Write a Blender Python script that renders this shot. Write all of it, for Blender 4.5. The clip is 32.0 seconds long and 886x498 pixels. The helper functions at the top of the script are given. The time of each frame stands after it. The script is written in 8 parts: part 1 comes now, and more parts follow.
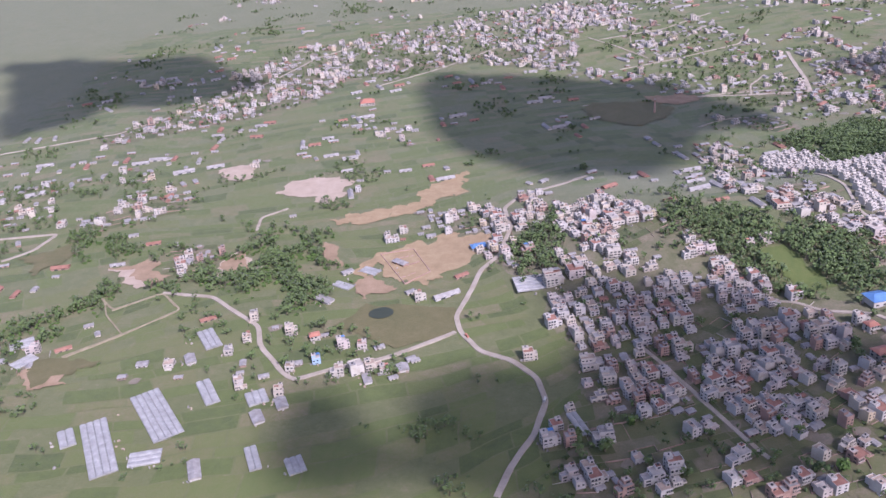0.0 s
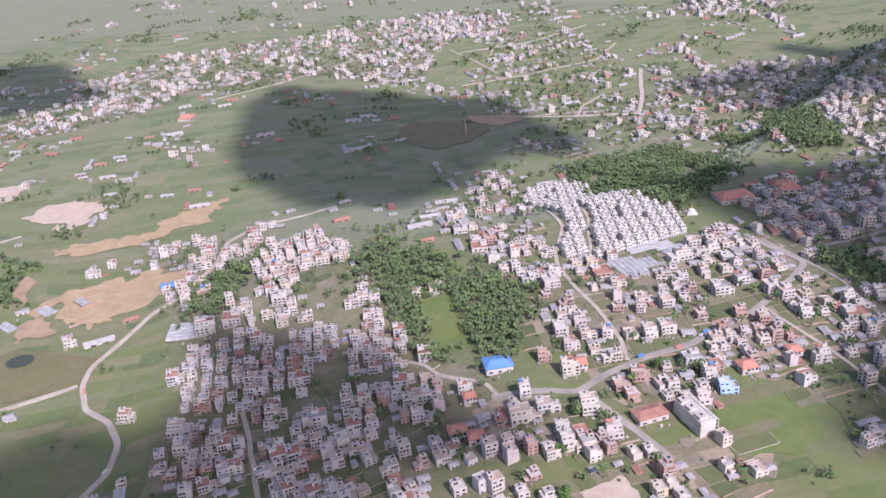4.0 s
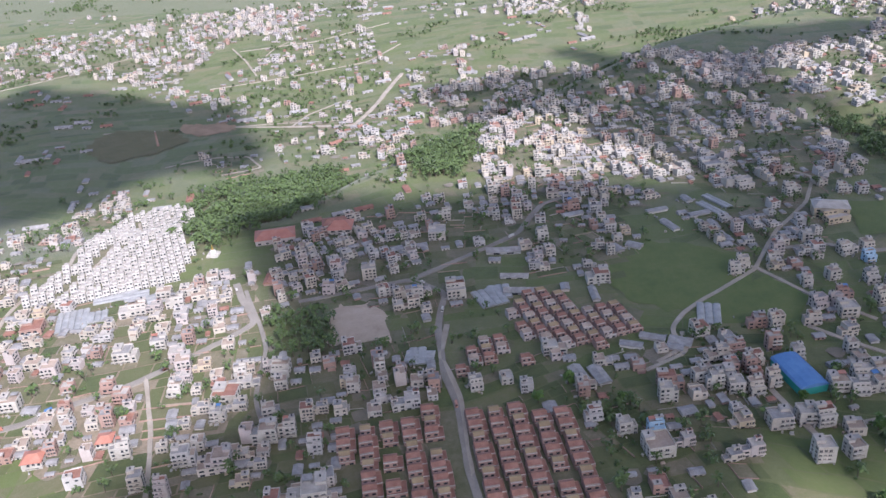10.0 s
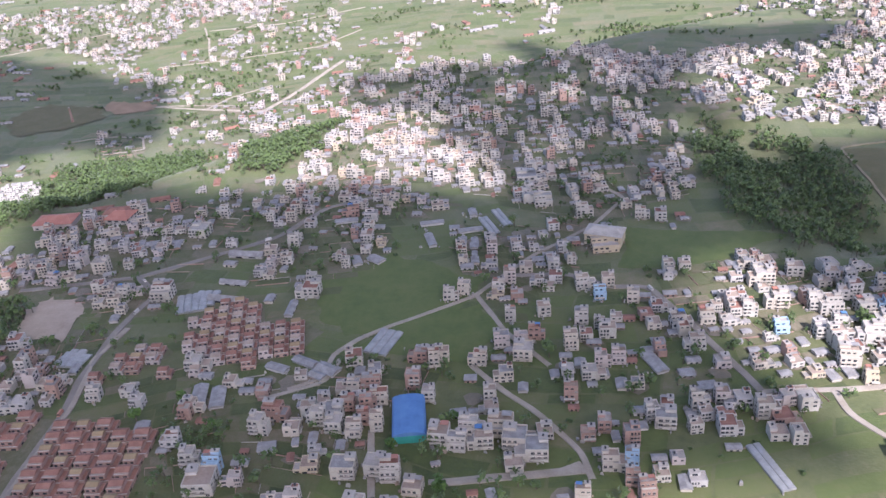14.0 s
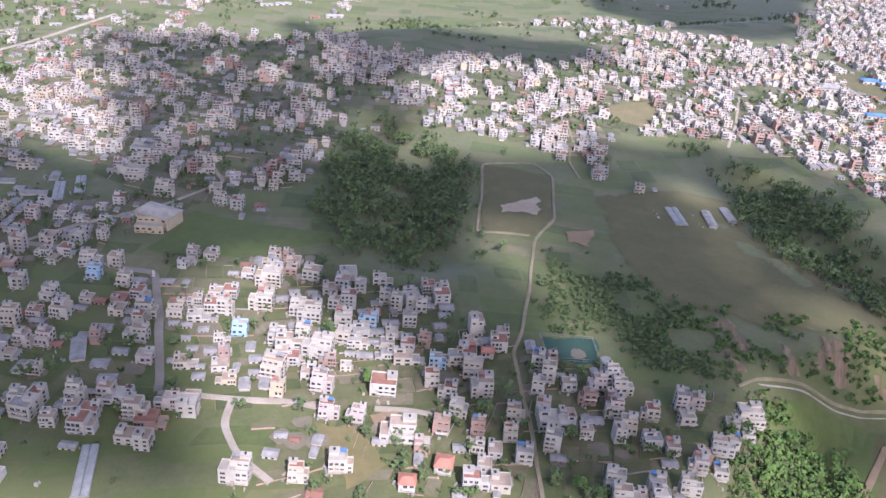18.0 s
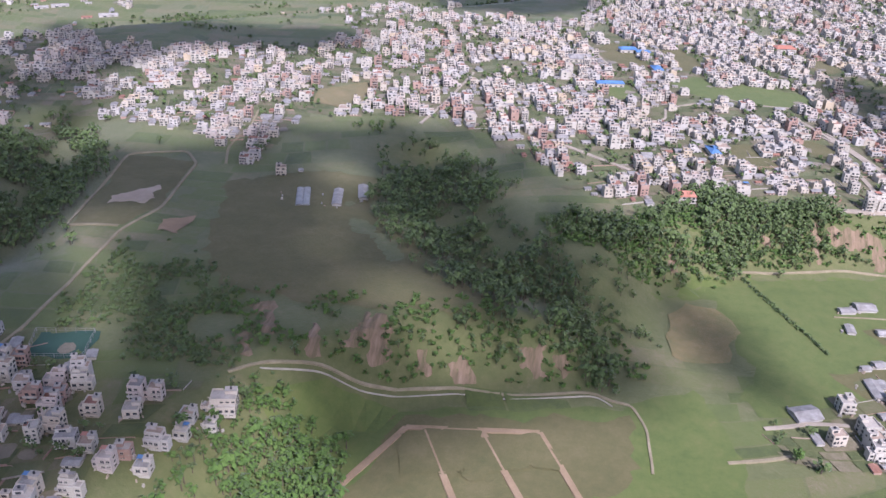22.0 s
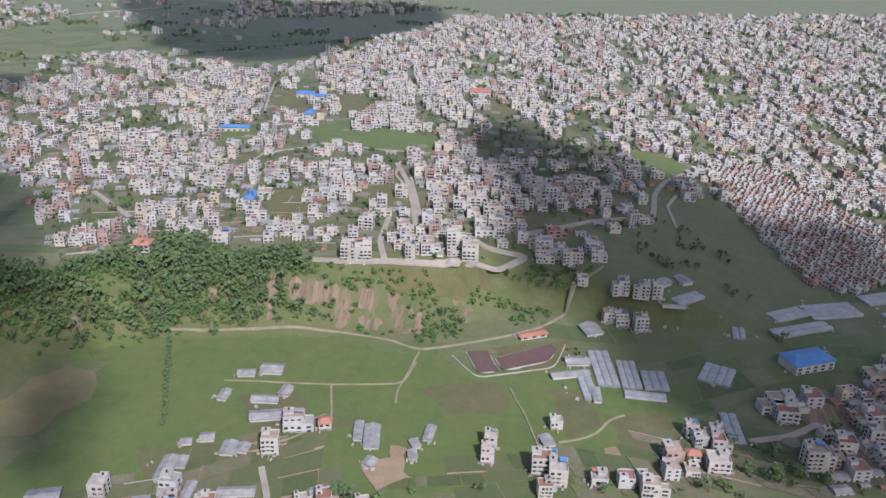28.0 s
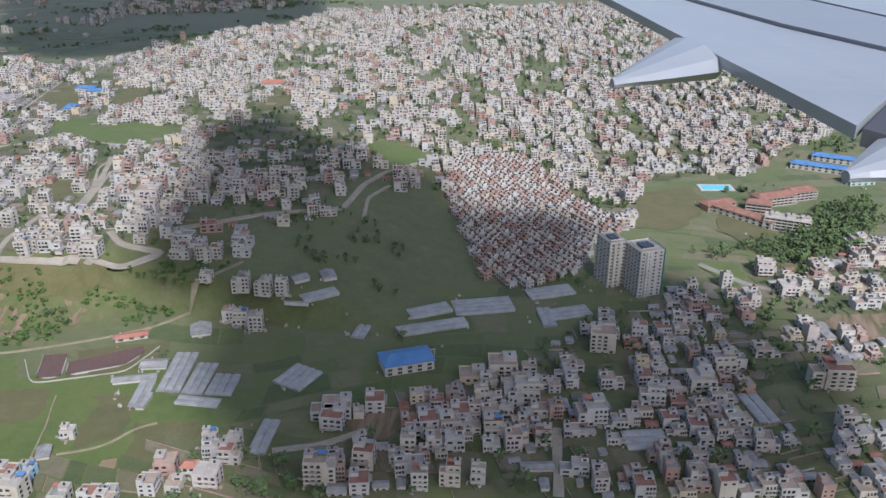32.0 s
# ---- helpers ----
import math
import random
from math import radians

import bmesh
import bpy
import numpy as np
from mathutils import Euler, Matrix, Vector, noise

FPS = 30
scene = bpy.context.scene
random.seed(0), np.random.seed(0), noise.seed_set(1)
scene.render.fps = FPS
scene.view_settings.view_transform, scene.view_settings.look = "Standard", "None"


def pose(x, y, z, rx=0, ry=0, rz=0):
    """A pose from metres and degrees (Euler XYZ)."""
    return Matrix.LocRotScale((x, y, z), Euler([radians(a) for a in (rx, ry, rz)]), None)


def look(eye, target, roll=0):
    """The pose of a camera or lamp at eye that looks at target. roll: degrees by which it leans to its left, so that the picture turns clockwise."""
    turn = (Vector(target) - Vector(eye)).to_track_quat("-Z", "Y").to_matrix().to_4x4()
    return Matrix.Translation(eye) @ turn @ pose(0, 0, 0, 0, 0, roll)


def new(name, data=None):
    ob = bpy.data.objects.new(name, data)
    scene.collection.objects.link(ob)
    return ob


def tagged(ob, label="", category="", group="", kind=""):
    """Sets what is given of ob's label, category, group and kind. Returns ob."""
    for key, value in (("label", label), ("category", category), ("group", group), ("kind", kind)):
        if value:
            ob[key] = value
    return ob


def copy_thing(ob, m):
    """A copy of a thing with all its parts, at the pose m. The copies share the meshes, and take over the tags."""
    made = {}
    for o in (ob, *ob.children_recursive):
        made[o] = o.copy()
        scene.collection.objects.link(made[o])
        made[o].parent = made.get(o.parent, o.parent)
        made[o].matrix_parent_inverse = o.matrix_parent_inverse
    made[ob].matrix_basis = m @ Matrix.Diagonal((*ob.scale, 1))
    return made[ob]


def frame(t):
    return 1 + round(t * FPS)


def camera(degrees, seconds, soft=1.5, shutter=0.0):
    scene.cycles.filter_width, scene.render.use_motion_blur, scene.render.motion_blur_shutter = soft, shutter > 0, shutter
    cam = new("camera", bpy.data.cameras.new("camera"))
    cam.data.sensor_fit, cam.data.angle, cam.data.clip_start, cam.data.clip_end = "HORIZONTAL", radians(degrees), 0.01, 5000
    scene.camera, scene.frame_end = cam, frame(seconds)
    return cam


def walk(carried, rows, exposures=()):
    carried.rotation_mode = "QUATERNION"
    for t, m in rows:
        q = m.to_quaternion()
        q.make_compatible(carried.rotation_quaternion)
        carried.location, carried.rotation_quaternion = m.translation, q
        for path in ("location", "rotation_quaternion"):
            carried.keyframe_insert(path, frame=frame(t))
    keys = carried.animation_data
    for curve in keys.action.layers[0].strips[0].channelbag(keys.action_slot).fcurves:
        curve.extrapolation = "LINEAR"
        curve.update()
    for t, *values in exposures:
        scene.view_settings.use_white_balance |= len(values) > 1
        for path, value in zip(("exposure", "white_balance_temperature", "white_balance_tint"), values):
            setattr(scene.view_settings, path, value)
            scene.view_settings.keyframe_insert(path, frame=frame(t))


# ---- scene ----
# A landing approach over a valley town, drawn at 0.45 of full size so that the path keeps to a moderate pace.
cam = camera(56.1, 32.0, soft=1.5)
METRES, EYE, TILT, LEAN, TURN = 1100.0, 160.0, -26.19, 4.26, 0.0
ROWS = [
    (0.0, 0.0, 0.0, 0.0, 0.0, 0.0, -0.0),
    (0.5, 0.017, 0.0035, 0.0024, 0.17, -0.28, -0.21),
    (1.0, 0.0339, 0.0071, 0.005, 0.29, -0.69, -0.45),
    (1.5, 0.0507, 0.0094, 0.0074, 0.42, -0.86, -0.49),
    (2.0, 0.0673, 0.0132, 0.0098, 0.55, -0.8, -0.5),
    (2.5, 0.0842, 0.0157, 0.012, 0.73, -0.59, -0.55),
    (3.0, 0.1009, 0.0188, 0.0145, 0.88, -0.32, -0.63),
    (3.5, 0.1175, 0.0222, 0.0168, 1.06, -0.15, -0.76),
    (5.5, 0.1835, 0.0353, 0.0264, 1.93, -0.73, -1.18),
    (6.0, 0.1998, 0.0389, 0.0289, 2.09, -0.97, -1.19),
    (6.5, 0.2163, 0.0423, 0.0312, 2.33, -1.02, -1.2),
    (7.0, 0.2324, 0.0456, 0.0336, 2.49, -1.2, -1.19),
    (7.5, 0.2484, 0.05, 0.0361, 2.66, -1.38, -1.26),
    (8.0, 0.2649, 0.0531, 0.0383, 2.93, -1.39, -1.32),
    (8.5, 0.2811, 0.0568, 0.0407, 3.08, -1.39, -1.47),
    (9.0, 0.297, 0.0606, 0.0431, 3.21, -1.42, -1.63),
    (9.5, 0.313, 0.0641, 0.0453, 3.38, -1.45, -1.83),
    (10.0, 0.3286, 0.0679, 0.0475, 3.5, -1.56, -1.99),
    (10.5, 0.3443, 0.0722, 0.0494, 3.73, -1.59, -2.25),
    (11.0, 0.3599, 0.0759, 0.0516, 4.0, -1.72, -3.08),
    (11.5, 0.3753, 0.0803, 0.0537, 4.35, -1.79, -3.43),
    (12.0, 0.3908, 0.0845, 0.056, 4.71, -1.85, -3.6),
    (12.5, 0.4058, 0.0885, 0.0579, 5.36, -2.13, -3.67),
    (13.0, 0.4211, 0.0923, 0.0602, 6.28, -2.26, -4.19),
    (13.5, 0.4361, 0.0958, 0.0625, 9.27, -2.77, -5.42),
    (15.5, 0.4947, 0.1104, 0.072, 16.75, -5.19, -8.7),
    (16.0, 0.5091, 0.1163, 0.0739, 14.28, -4.57, -14.19),
    (16.5, 0.5233, 0.1199, 0.0762, 10.64, -3.73, -14.07),
    (17.0, 0.5378, 0.1236, 0.0781, 10.04, -3.61, -14.16),
    (17.5, 0.5521, 0.1275, 0.0805, 9.09, -3.49, -13.8),
    (18.0, 0.5661, 0.1328, 0.0831, 7.96, -3.25, -13.52),
    (18.5, 0.5805, 0.1357, 0.0855, 7.1, -3.05, -12.83),
    (19.0, 0.5949, 0.1399, 0.0879, 6.62, -3.17, -12.26),
    (19.5, 0.609, 0.1433, 0.0904, 6.18, -3.42, -11.38),
    (20.0, 0.6235, 0.1469, 0.0929, 6.31, -3.97, -10.78),
    (20.5, 0.6377, 0.1508, 0.0948, 6.5, -4.38, -10.28),
    (21.0, 0.652, 0.155, 0.0971, 6.61, -4.3, -10.22),
    (21.5, 0.6663, 0.1591, 0.0991, 6.49, -3.33, -10.04),
    (22.0, 0.6802, 0.1625, 0.1008, 6.2, -2.73, -10.02),
    (22.5, 0.6943, 0.1667, 0.103, 6.33, -2.24, -9.97),
    (23.0, 0.7083, 0.1706, 0.1056, 6.43, -1.69, -9.98),
    (23.5, 0.7223, 0.1747, 0.1078, 6.44, -0.85, -10.12),
    (24.0, 0.7363, 0.1783, 0.1099, 6.36, 0.1, -10.25),
    (24.5, 0.7506, 0.1816, 0.1121, 6.09, 1.04, -10.21),
    (25.0, 0.7643, 0.1863, 0.1146, 5.65, 1.57, -10.19),
    (25.5, 0.7781, 0.1901, 0.1171, 5.36, 1.66, -10.14),
    (27.5, 0.8341, 0.2061, 0.1261, 6.27, 1.09, -9.9),
    (28.0, 0.8481, 0.2103, 0.1283, 6.69, 1.11, -9.6),
    (28.5, 0.8619, 0.2144, 0.1304, 7.03, 1.08, -9.22),
    (29.0, 0.8756, 0.2185, 0.1325, 7.27, 0.96, -8.9),
    (29.5, 0.8895, 0.2228, 0.1348, 7.39, 0.91, -8.67),
    (30.0, 0.9032, 0.2262, 0.1368, 7.45, 0.99, -8.45),
    (30.5, 0.9169, 0.2306, 0.139, 7.61, 0.98, -8.4),
    (31.0, 0.9307, 0.234, 0.1409, 7.72, 1.03, -8.43),
    (31.5, 0.9443, 0.2384, 0.1429, 7.79, 1.01, -8.51),
    (32.0, 0.958, 0.2422, 0.1448, 7.88, 0.96, -8.71),
]
walk(cam, [(t, pose(0, 0, EYE, TILT, LEAN, TURN) @ pose(METRES * x, METRES * y, METRES * z, 90 + pitch, roll, yaw)) for t, x, y, z, yaw, pitch, roll in ROWS],
     [(0, 0.76, 5450, 37), (3, 0.9, 5550, 36), (6, 0.96, 5600, 25), (10, 1.03, 5500, 23), (13, 1.36, 5600, 26), (17, 1.22, 5550, 28), (20, 1.1, 5500, 30), (23, 0.76, 5450, 30), (28, 0.46, 5420, 19), (32, 0.4, 5440, 15)])

# ---- daylight ----
SUN_HIGH, SUN_WAY = radians(46), Vector((0.55, -0.835))
to_sun = Vector((SUN_WAY.x * math.cos(SUN_HIGH), SUN_WAY.y * math.cos(SUN_HIGH), math.sin(SUN_HIGH))).normalized()
sky_world = bpy.data.worlds.new("sky")
scene.world = sky_world
sky_world.use_nodes = True
sky_nodes = sky_world.node_tree
sky = sky_nodes.nodes.new("ShaderNodeTexSky")
sky.sky_type, sky.sun_disc, sky.sun_elevation, sky.sun_rotation = "NISHITA", False, SUN_HIGH, math.atan2(SUN_WAY.x, SUN_WAY.y)
sky.dust_density, sky.air_density = 3.0, 1.2
sky_nodes.links.new(sky.outputs["Color"], sky_nodes.nodes["Background"].inputs["Color"])
sky_nodes.nodes["Background"].inputs["Strength"].default_value = 0.108
sun = new("sun", bpy.data.lights.new("sun", "SUN"))
sun.data.energy, sun.data.angle, sun.data.color = 3.9, radians(1.6), (1.0, 0.95, 0.86)
sun.matrix_world = look(to_sun * 900, (0, 0, 0))

# ---- materials ----
MATS = {}


def material(name, ramp, rough=0.8, scale=0.5, fine=6.0, bump=0.2, spec=0.4, haze_sheen=0.0, metal=0.0, pieces=False, parcel=0.0, stretch=None, hedges=False, patchy=0.0):
    """A surface with colours spread by coarse and fine noise, a fine relief, and a change from piece to piece or parcel to parcel."""
    m = bpy.data.materials.new(name)
    m.use_nodes = True
    tree, n = m.node_tree, m.node_tree.nodes
    out = n["Principled BSDF"]
    place = n.new("ShaderNodeTexCoord").outputs["Object"] if pieces else n.new("ShaderNodeNewGeometry").outputs["Position"]
    if stretch:
        lay = n.new("ShaderNodeMapping")
        lay.inputs["Scale"].default_value = stretch
        tree.links.new(place, lay.inputs["Vector"])
        place = lay.outputs["Vector"]
    coarse, grain = n.new("ShaderNodeTexNoise"), n.new("ShaderNodeTexNoise")
    coarse.inputs["Scale"].default_value, coarse.inputs["Detail"].default_value = scale, 5
    grain.inputs["Scale"].default_value, grain.inputs["Detail"].default_value, grain.inputs["Roughness"].default_value = fine, 3, 0.7
    blend = n.new("ShaderNodeMix")
    blend.inputs[0].default_value = 0.4
    tree.links.new(place, coarse.inputs["Vector"])
    tree.links.new(place, grain.inputs["Vector"])
    tree.links.new(coarse.outputs["Fac"], blend.inputs[2])
    tree.links.new(grain.outputs["Fac"], blend.inputs[3])
    value = blend.outputs[0]
    if patchy:
        # tufts, wet spots and bare spots of a few metres
        spots_tex, more = n.new("ShaderNodeTexNoise"), n.new("ShaderNodeMix")
        spots_tex.inputs["Scale"].default_value, spots_tex.inputs["Detail"].default_value, spots_tex.inputs["Roughness"].default_value = 0.22, 6, 0.75
        more.inputs[0].default_value = patchy
        tree.links.new(n.new("ShaderNodeNewGeometry").outputs["Position"], spots_tex.inputs["Vector"])
        tree.links.new(value, more.inputs[2])
        tree.links.new(spots_tex.outputs["Fac"], more.inputs[3])
        value = more.outputs[0]
    if parcel:
        sway, shift = n.new("ShaderNodeTexNoise"), n.new("ShaderNodeVectorMath")
        sway.inputs["Scale"].default_value, sway.inputs["Detail"].default_value = parcel * 1.4, 3
        shift.operation = "MULTIPLY_ADD"
        shift.inputs[1].default_value = (0.9 / parcel,) * 3
        tree.links.new(place, sway.inputs["Vector"])
        tree.links.new(sway.outputs["Color"], shift.inputs[0])
        tree.links.new(place, shift.inputs[2])
        place = shift.outputs[0]
        cells = n.new("ShaderNodeTexVoronoi")
        cells.distance, cells.inputs["Scale"].default_value = "EUCLIDEAN", parcel
        tree.links.new(place, cells.inputs["Vector"])
        grey = n.new("ShaderNodeSeparateColor")
        tree.links.new(cells.outputs["Color"], grey.inputs["Color"])
        both = n.new("ShaderNodeMix")
        both.inputs[0].default_value = 0.26
        tree.links.new(value, both.inputs[2])
        tree.links.new(grey.outputs[0], both.inputs[3])
        value = both.outputs[0]
    if pieces:
        info, push = n.new("ShaderNodeObjectInfo"), n.new("ShaderNodeMath")
        push.operation, push.inputs[1].default_value, push.inputs[2].default_value = "MULTIPLY_ADD", 0.3, -0.15
        add = n.new("ShaderNodeMath")
        tree.links.new(info.outputs["Random"], push.inputs[0])
        tree.links.new(push.outputs[0], add.inputs[0])
        tree.links.new(value, add.inputs[1])
        value = add.outputs[0]
    colours = n.new("ShaderNodeValToRGB")
    stops = colours.color_ramp.elements
    while len(stops) < len(ramp):
        stops.new(0.5)
    for k, (stop, c) in enumerate(zip(stops, ramp)):
        stop.position, stop.color = 0.28 + 0.44 * k / max(1, len(ramp) - 1), (*c, 1)
    tree.links.new(value, colours.inputs["Fac"])
    paint = colours.outputs["Color"]
    if hedges:
        # darker banks and ditches along the borders of the parcels
        rim = n.new("ShaderNodeTexVoronoi")
        rim.feature, rim.inputs["Scale"].default_value = "DISTANCE_TO_EDGE", parcel
        tree.links.new(place, rim.inputs["Vector"])
        near, bank = n.new("ShaderNodeMapRange"), n.new("ShaderNodeMix")
        near.inputs["From Min"].default_value, near.inputs["From Max"].default_value = 0.02, 0.06
        near.inputs["To Min"].default_value, near.inputs["To Max"].default_value = 0.35, 0.0
        bank.data_type = "RGBA"
        bank.inputs[7].default_value = (0.03, 0.05, 0.016, 1)
        tree.links.new(rim.outputs["Distance"], near.inputs["Value"])
        tree.links.new(near.outputs[0], bank.inputs[0])
        tree.links.new(paint, bank.inputs[6])
        paint = bank.outputs[2]
    tree.links.new(paint, out.inputs["Base Color"])
    relief = n.new("ShaderNodeBump")
    relief.inputs["Strength"].default_value, relief.inputs["Distance"].default_value = bump, 0.3
    tree.links.new(grain.outputs["Fac"], relief.inputs["Height"])
    tree.links.new(relief.outputs["Normal"], out.inputs["Normal"])
    out.inputs["Roughness"].default_value, out.inputs["Metallic"].default_value = rough, metal
    out.inputs["Specular IOR Level"].default_value = spec
    # pale sheen at grazing angles, put into the surface in place of distant haze
    out.inputs["Sheen Weight"].default_value, out.inputs["Sheen Roughness"].default_value = haze_sheen, 0.5
    out.inputs["Sheen Tint"].default_value = (1.0, 0.98, 0.97, 1)
    MATS[name] = m
    return m


def patch_material(name, palette, rough=0.95, haze_sheen=0.15):
    """Plots that each have a crop or soil of their own, with tufts, rows and bare spots inside."""
    m = bpy.data.materials.new(name)
    m.use_nodes = True
    tree, n = m.node_tree, m.node_tree.nodes
    out, geo = n["Principled BSDF"], n.new("ShaderNodeNewGeometry")
    tufts, grain, both, push = n.new("ShaderNodeTexNoise"), n.new("ShaderNodeTexNoise"), n.new("ShaderNodeMix"), n.new("ShaderNodeMix")
    for tex, size, rough_by in ((tufts, 0.22, 0.7), (grain, 1.3, 0.75)):
        tex.inputs["Scale"].default_value, tex.inputs["Detail"].default_value, tex.inputs["Roughness"].default_value = size, 5, rough_by
        tree.links.new(geo.outputs["Position"], tex.inputs["Vector"])
    both.inputs[0].default_value = 0.45
    tree.links.new(tufts.outputs["Fac"], both.inputs[2])
    tree.links.new(grain.outputs["Fac"], both.inputs[3])
    push.inputs[0].default_value = 0.62
    tree.links.new(geo.outputs["Random Per Island"], push.inputs[2])
    tree.links.new(both.outputs[0], push.inputs[3])
    ramp = n.new("ShaderNodeValToRGB")
    stops = ramp.color_ramp.elements
    while len(stops) < len(palette):
        stops.new(0.5)
    for k, (stop, c) in enumerate(zip(stops, palette)):
        stop.position, stop.color = 0.24 + 0.52 * k / (len(palette) - 1), (*c, 1)
    tree.links.new(push.outputs[0], ramp.inputs["Fac"])
    tree.links.new(ramp.outputs["Color"], out.inputs["Base Color"])
    relief = n.new("ShaderNodeBump")
    relief.inputs["Strength"].default_value, relief.inputs["Distance"].default_value = 0.6, 0.3
    tree.links.new(grain.outputs["Fac"], relief.inputs["Height"])
    tree.links.new(relief.outputs["Normal"], out.inputs["Normal"])
    # the sheen imitates a veil of haze over the plots
    out.inputs["Roughness"].default_value, out.inputs["Specular IOR Level"].default_value, out.inputs["Sheen Weight"].default_value = rough, 0.3, haze_sheen
    MATS[name] = m
    return m


grass = material("grass", [(0.054, 0.064, 0.019), (0.068, 0.080, 0.023), (0.084, 0.094, 0.029), (0.098, 0.103, 0.036), (0.128, 0.116, 0.053), (0.17, 0.138, 0.078)], 0.9, 0.05, 1.1, 0.6, haze_sheen=0.14, patchy=0.6)
paddy = material("paddy", [(0.050, 0.070, 0.015), (0.067, 0.093, 0.019), (0.082, 0.106, 0.023), (0.100, 0.113, 0.030), (0.135, 0.12, 0.047)], 0.9, 0.06, 1.5, 0.4, haze_sheen=0.06, patchy=0.6)
scrub = material("scrub", [(0.062, 0.068, 0.022), (0.098, 0.090, 0.034), (0.142, 0.116, 0.056)], 0.95, 0.08, 1.2, 0.7, haze_sheen=0.04, patchy=0.45)
maize = material("maize", [(0.075, 0.095, 0.026), (0.14, 0.115, 0.042), (0.21, 0.155, 0.066)], 0.95, 0.12, 2.5, 0.8, haze_sheen=0.1, patchy=0.5)
soil = material("soil", [(0.15, 0.105, 0.06), (0.235, 0.165, 0.098), (0.31, 0.225, 0.145)], 0.95, 0.12, 1.6, 0.6, patchy=0.4)
sand = material("sand", [(0.22, 0.17, 0.115), (0.32, 0.255, 0.185), (0.4, 0.33, 0.25)], 0.95, 0.12, 1.4, 0.5, patchy=0.4)
landslip = material("landslip", [(0.06, 0.07, 0.026), (0.13, 0.10, 0.055), (0.20, 0.14, 0.09), (0.27, 0.20, 0.14)], 0.95, 0.5, 1.6, 0.9, stretch=(1, 0.12, 0.2))
dirt_road = material("dirt_road", [(0.20, 0.165, 0.12), (0.28, 0.24, 0.185), (0.36, 0.315, 0.255)], 0.95, 0.2, 2.0, 0.4)
asphalt = material("asphalt", [(0.14, 0.122, 0.096), (0.21, 0.185, 0.15), (0.28, 0.25, 0.205)], 0.9, 0.12, 2.0, 0.3)
yard = material("yard", [(0.085, 0.08, 0.045), (0.135, 0.112, 0.072), (0.20, 0.165, 0.115)], 0.95, 0.16, 1.6, 0.5, haze_sheen=0.2)
mixed_yard = material("mixed_yard", [(0.050, 0.064, 0.022), (0.085, 0.088, 0.036), (0.135, 0.118, 0.068), (0.22, 0.18, 0.125)], 0.95, 0.09, 0.9, 0.6, haze_sheen=0.1, patchy=0.4)
dusty_yard = material("dusty_yard", [(0.06, 0.07, 0.028), (0.13, 0.105, 0.06), (0.22, 0.17, 0.11), (0.32, 0.25, 0.175)], 0.95, 0.09, 0.9, 0.6, haze_sheen=0.2, patchy=0.4)
turf = material("turf", [(0.02, 0.05, 0.034), (0.028, 0.066, 0.044), (0.038, 0.08, 0.056)], 0.85, 0.1, 2.0, 0.3)
leaf = material("leaf", [(0.048, 0.076, 0.022), (0.070, 0.105, 0.030), (0.098, 0.136, 0.044)], 0.8, 0.25, 2.5, 0.6, 0.25, haze_sheen=0.16)
leaf_bright = material("leaf_bright", [(0.036, 0.07, 0.013), (0.062, 0.112, 0.02), (0.095, 0.145, 0.034)], 0.8, 0.3, 2.5, 0.6, 0.25, haze_sheen=0.1)
bark = material("bark", [(0.08, 0.06, 0.04), (0.13, 0.10, 0.07)], 0.95, 1.0, 8.0, 0.6)
water = material("water", [(0.028, 0.036, 0.020), (0.045, 0.05, 0.03)], 0.35, 0.1, 0.6, 0.05, 0.25)
brick_earth = material("brick_earth", [(0.184, 0.129, 0.067), (0.258, 0.185, 0.1), (0.331, 0.263, 0.152)], 0.95, 0.16, 1.6, 0.6, patchy=0.45)
path_tan = material("path_tan", [(0.15, 0.125, 0.075), (0.22, 0.185, 0.115), (0.29, 0.245, 0.165)], 0.95, 0.3, 2.0, 0.4)
mud_water = material("mud_water", [(0.095, 0.052, 0.038), (0.13, 0.078, 0.056)], 0.25, 0.15, 1.0, 0.1, 0.5)
pool_water = material("pool_water", [(0.10, 0.42, 0.50), (0.16, 0.52, 0.60)], 0.08, 0.1, 1.0, 0.05, 0.5)
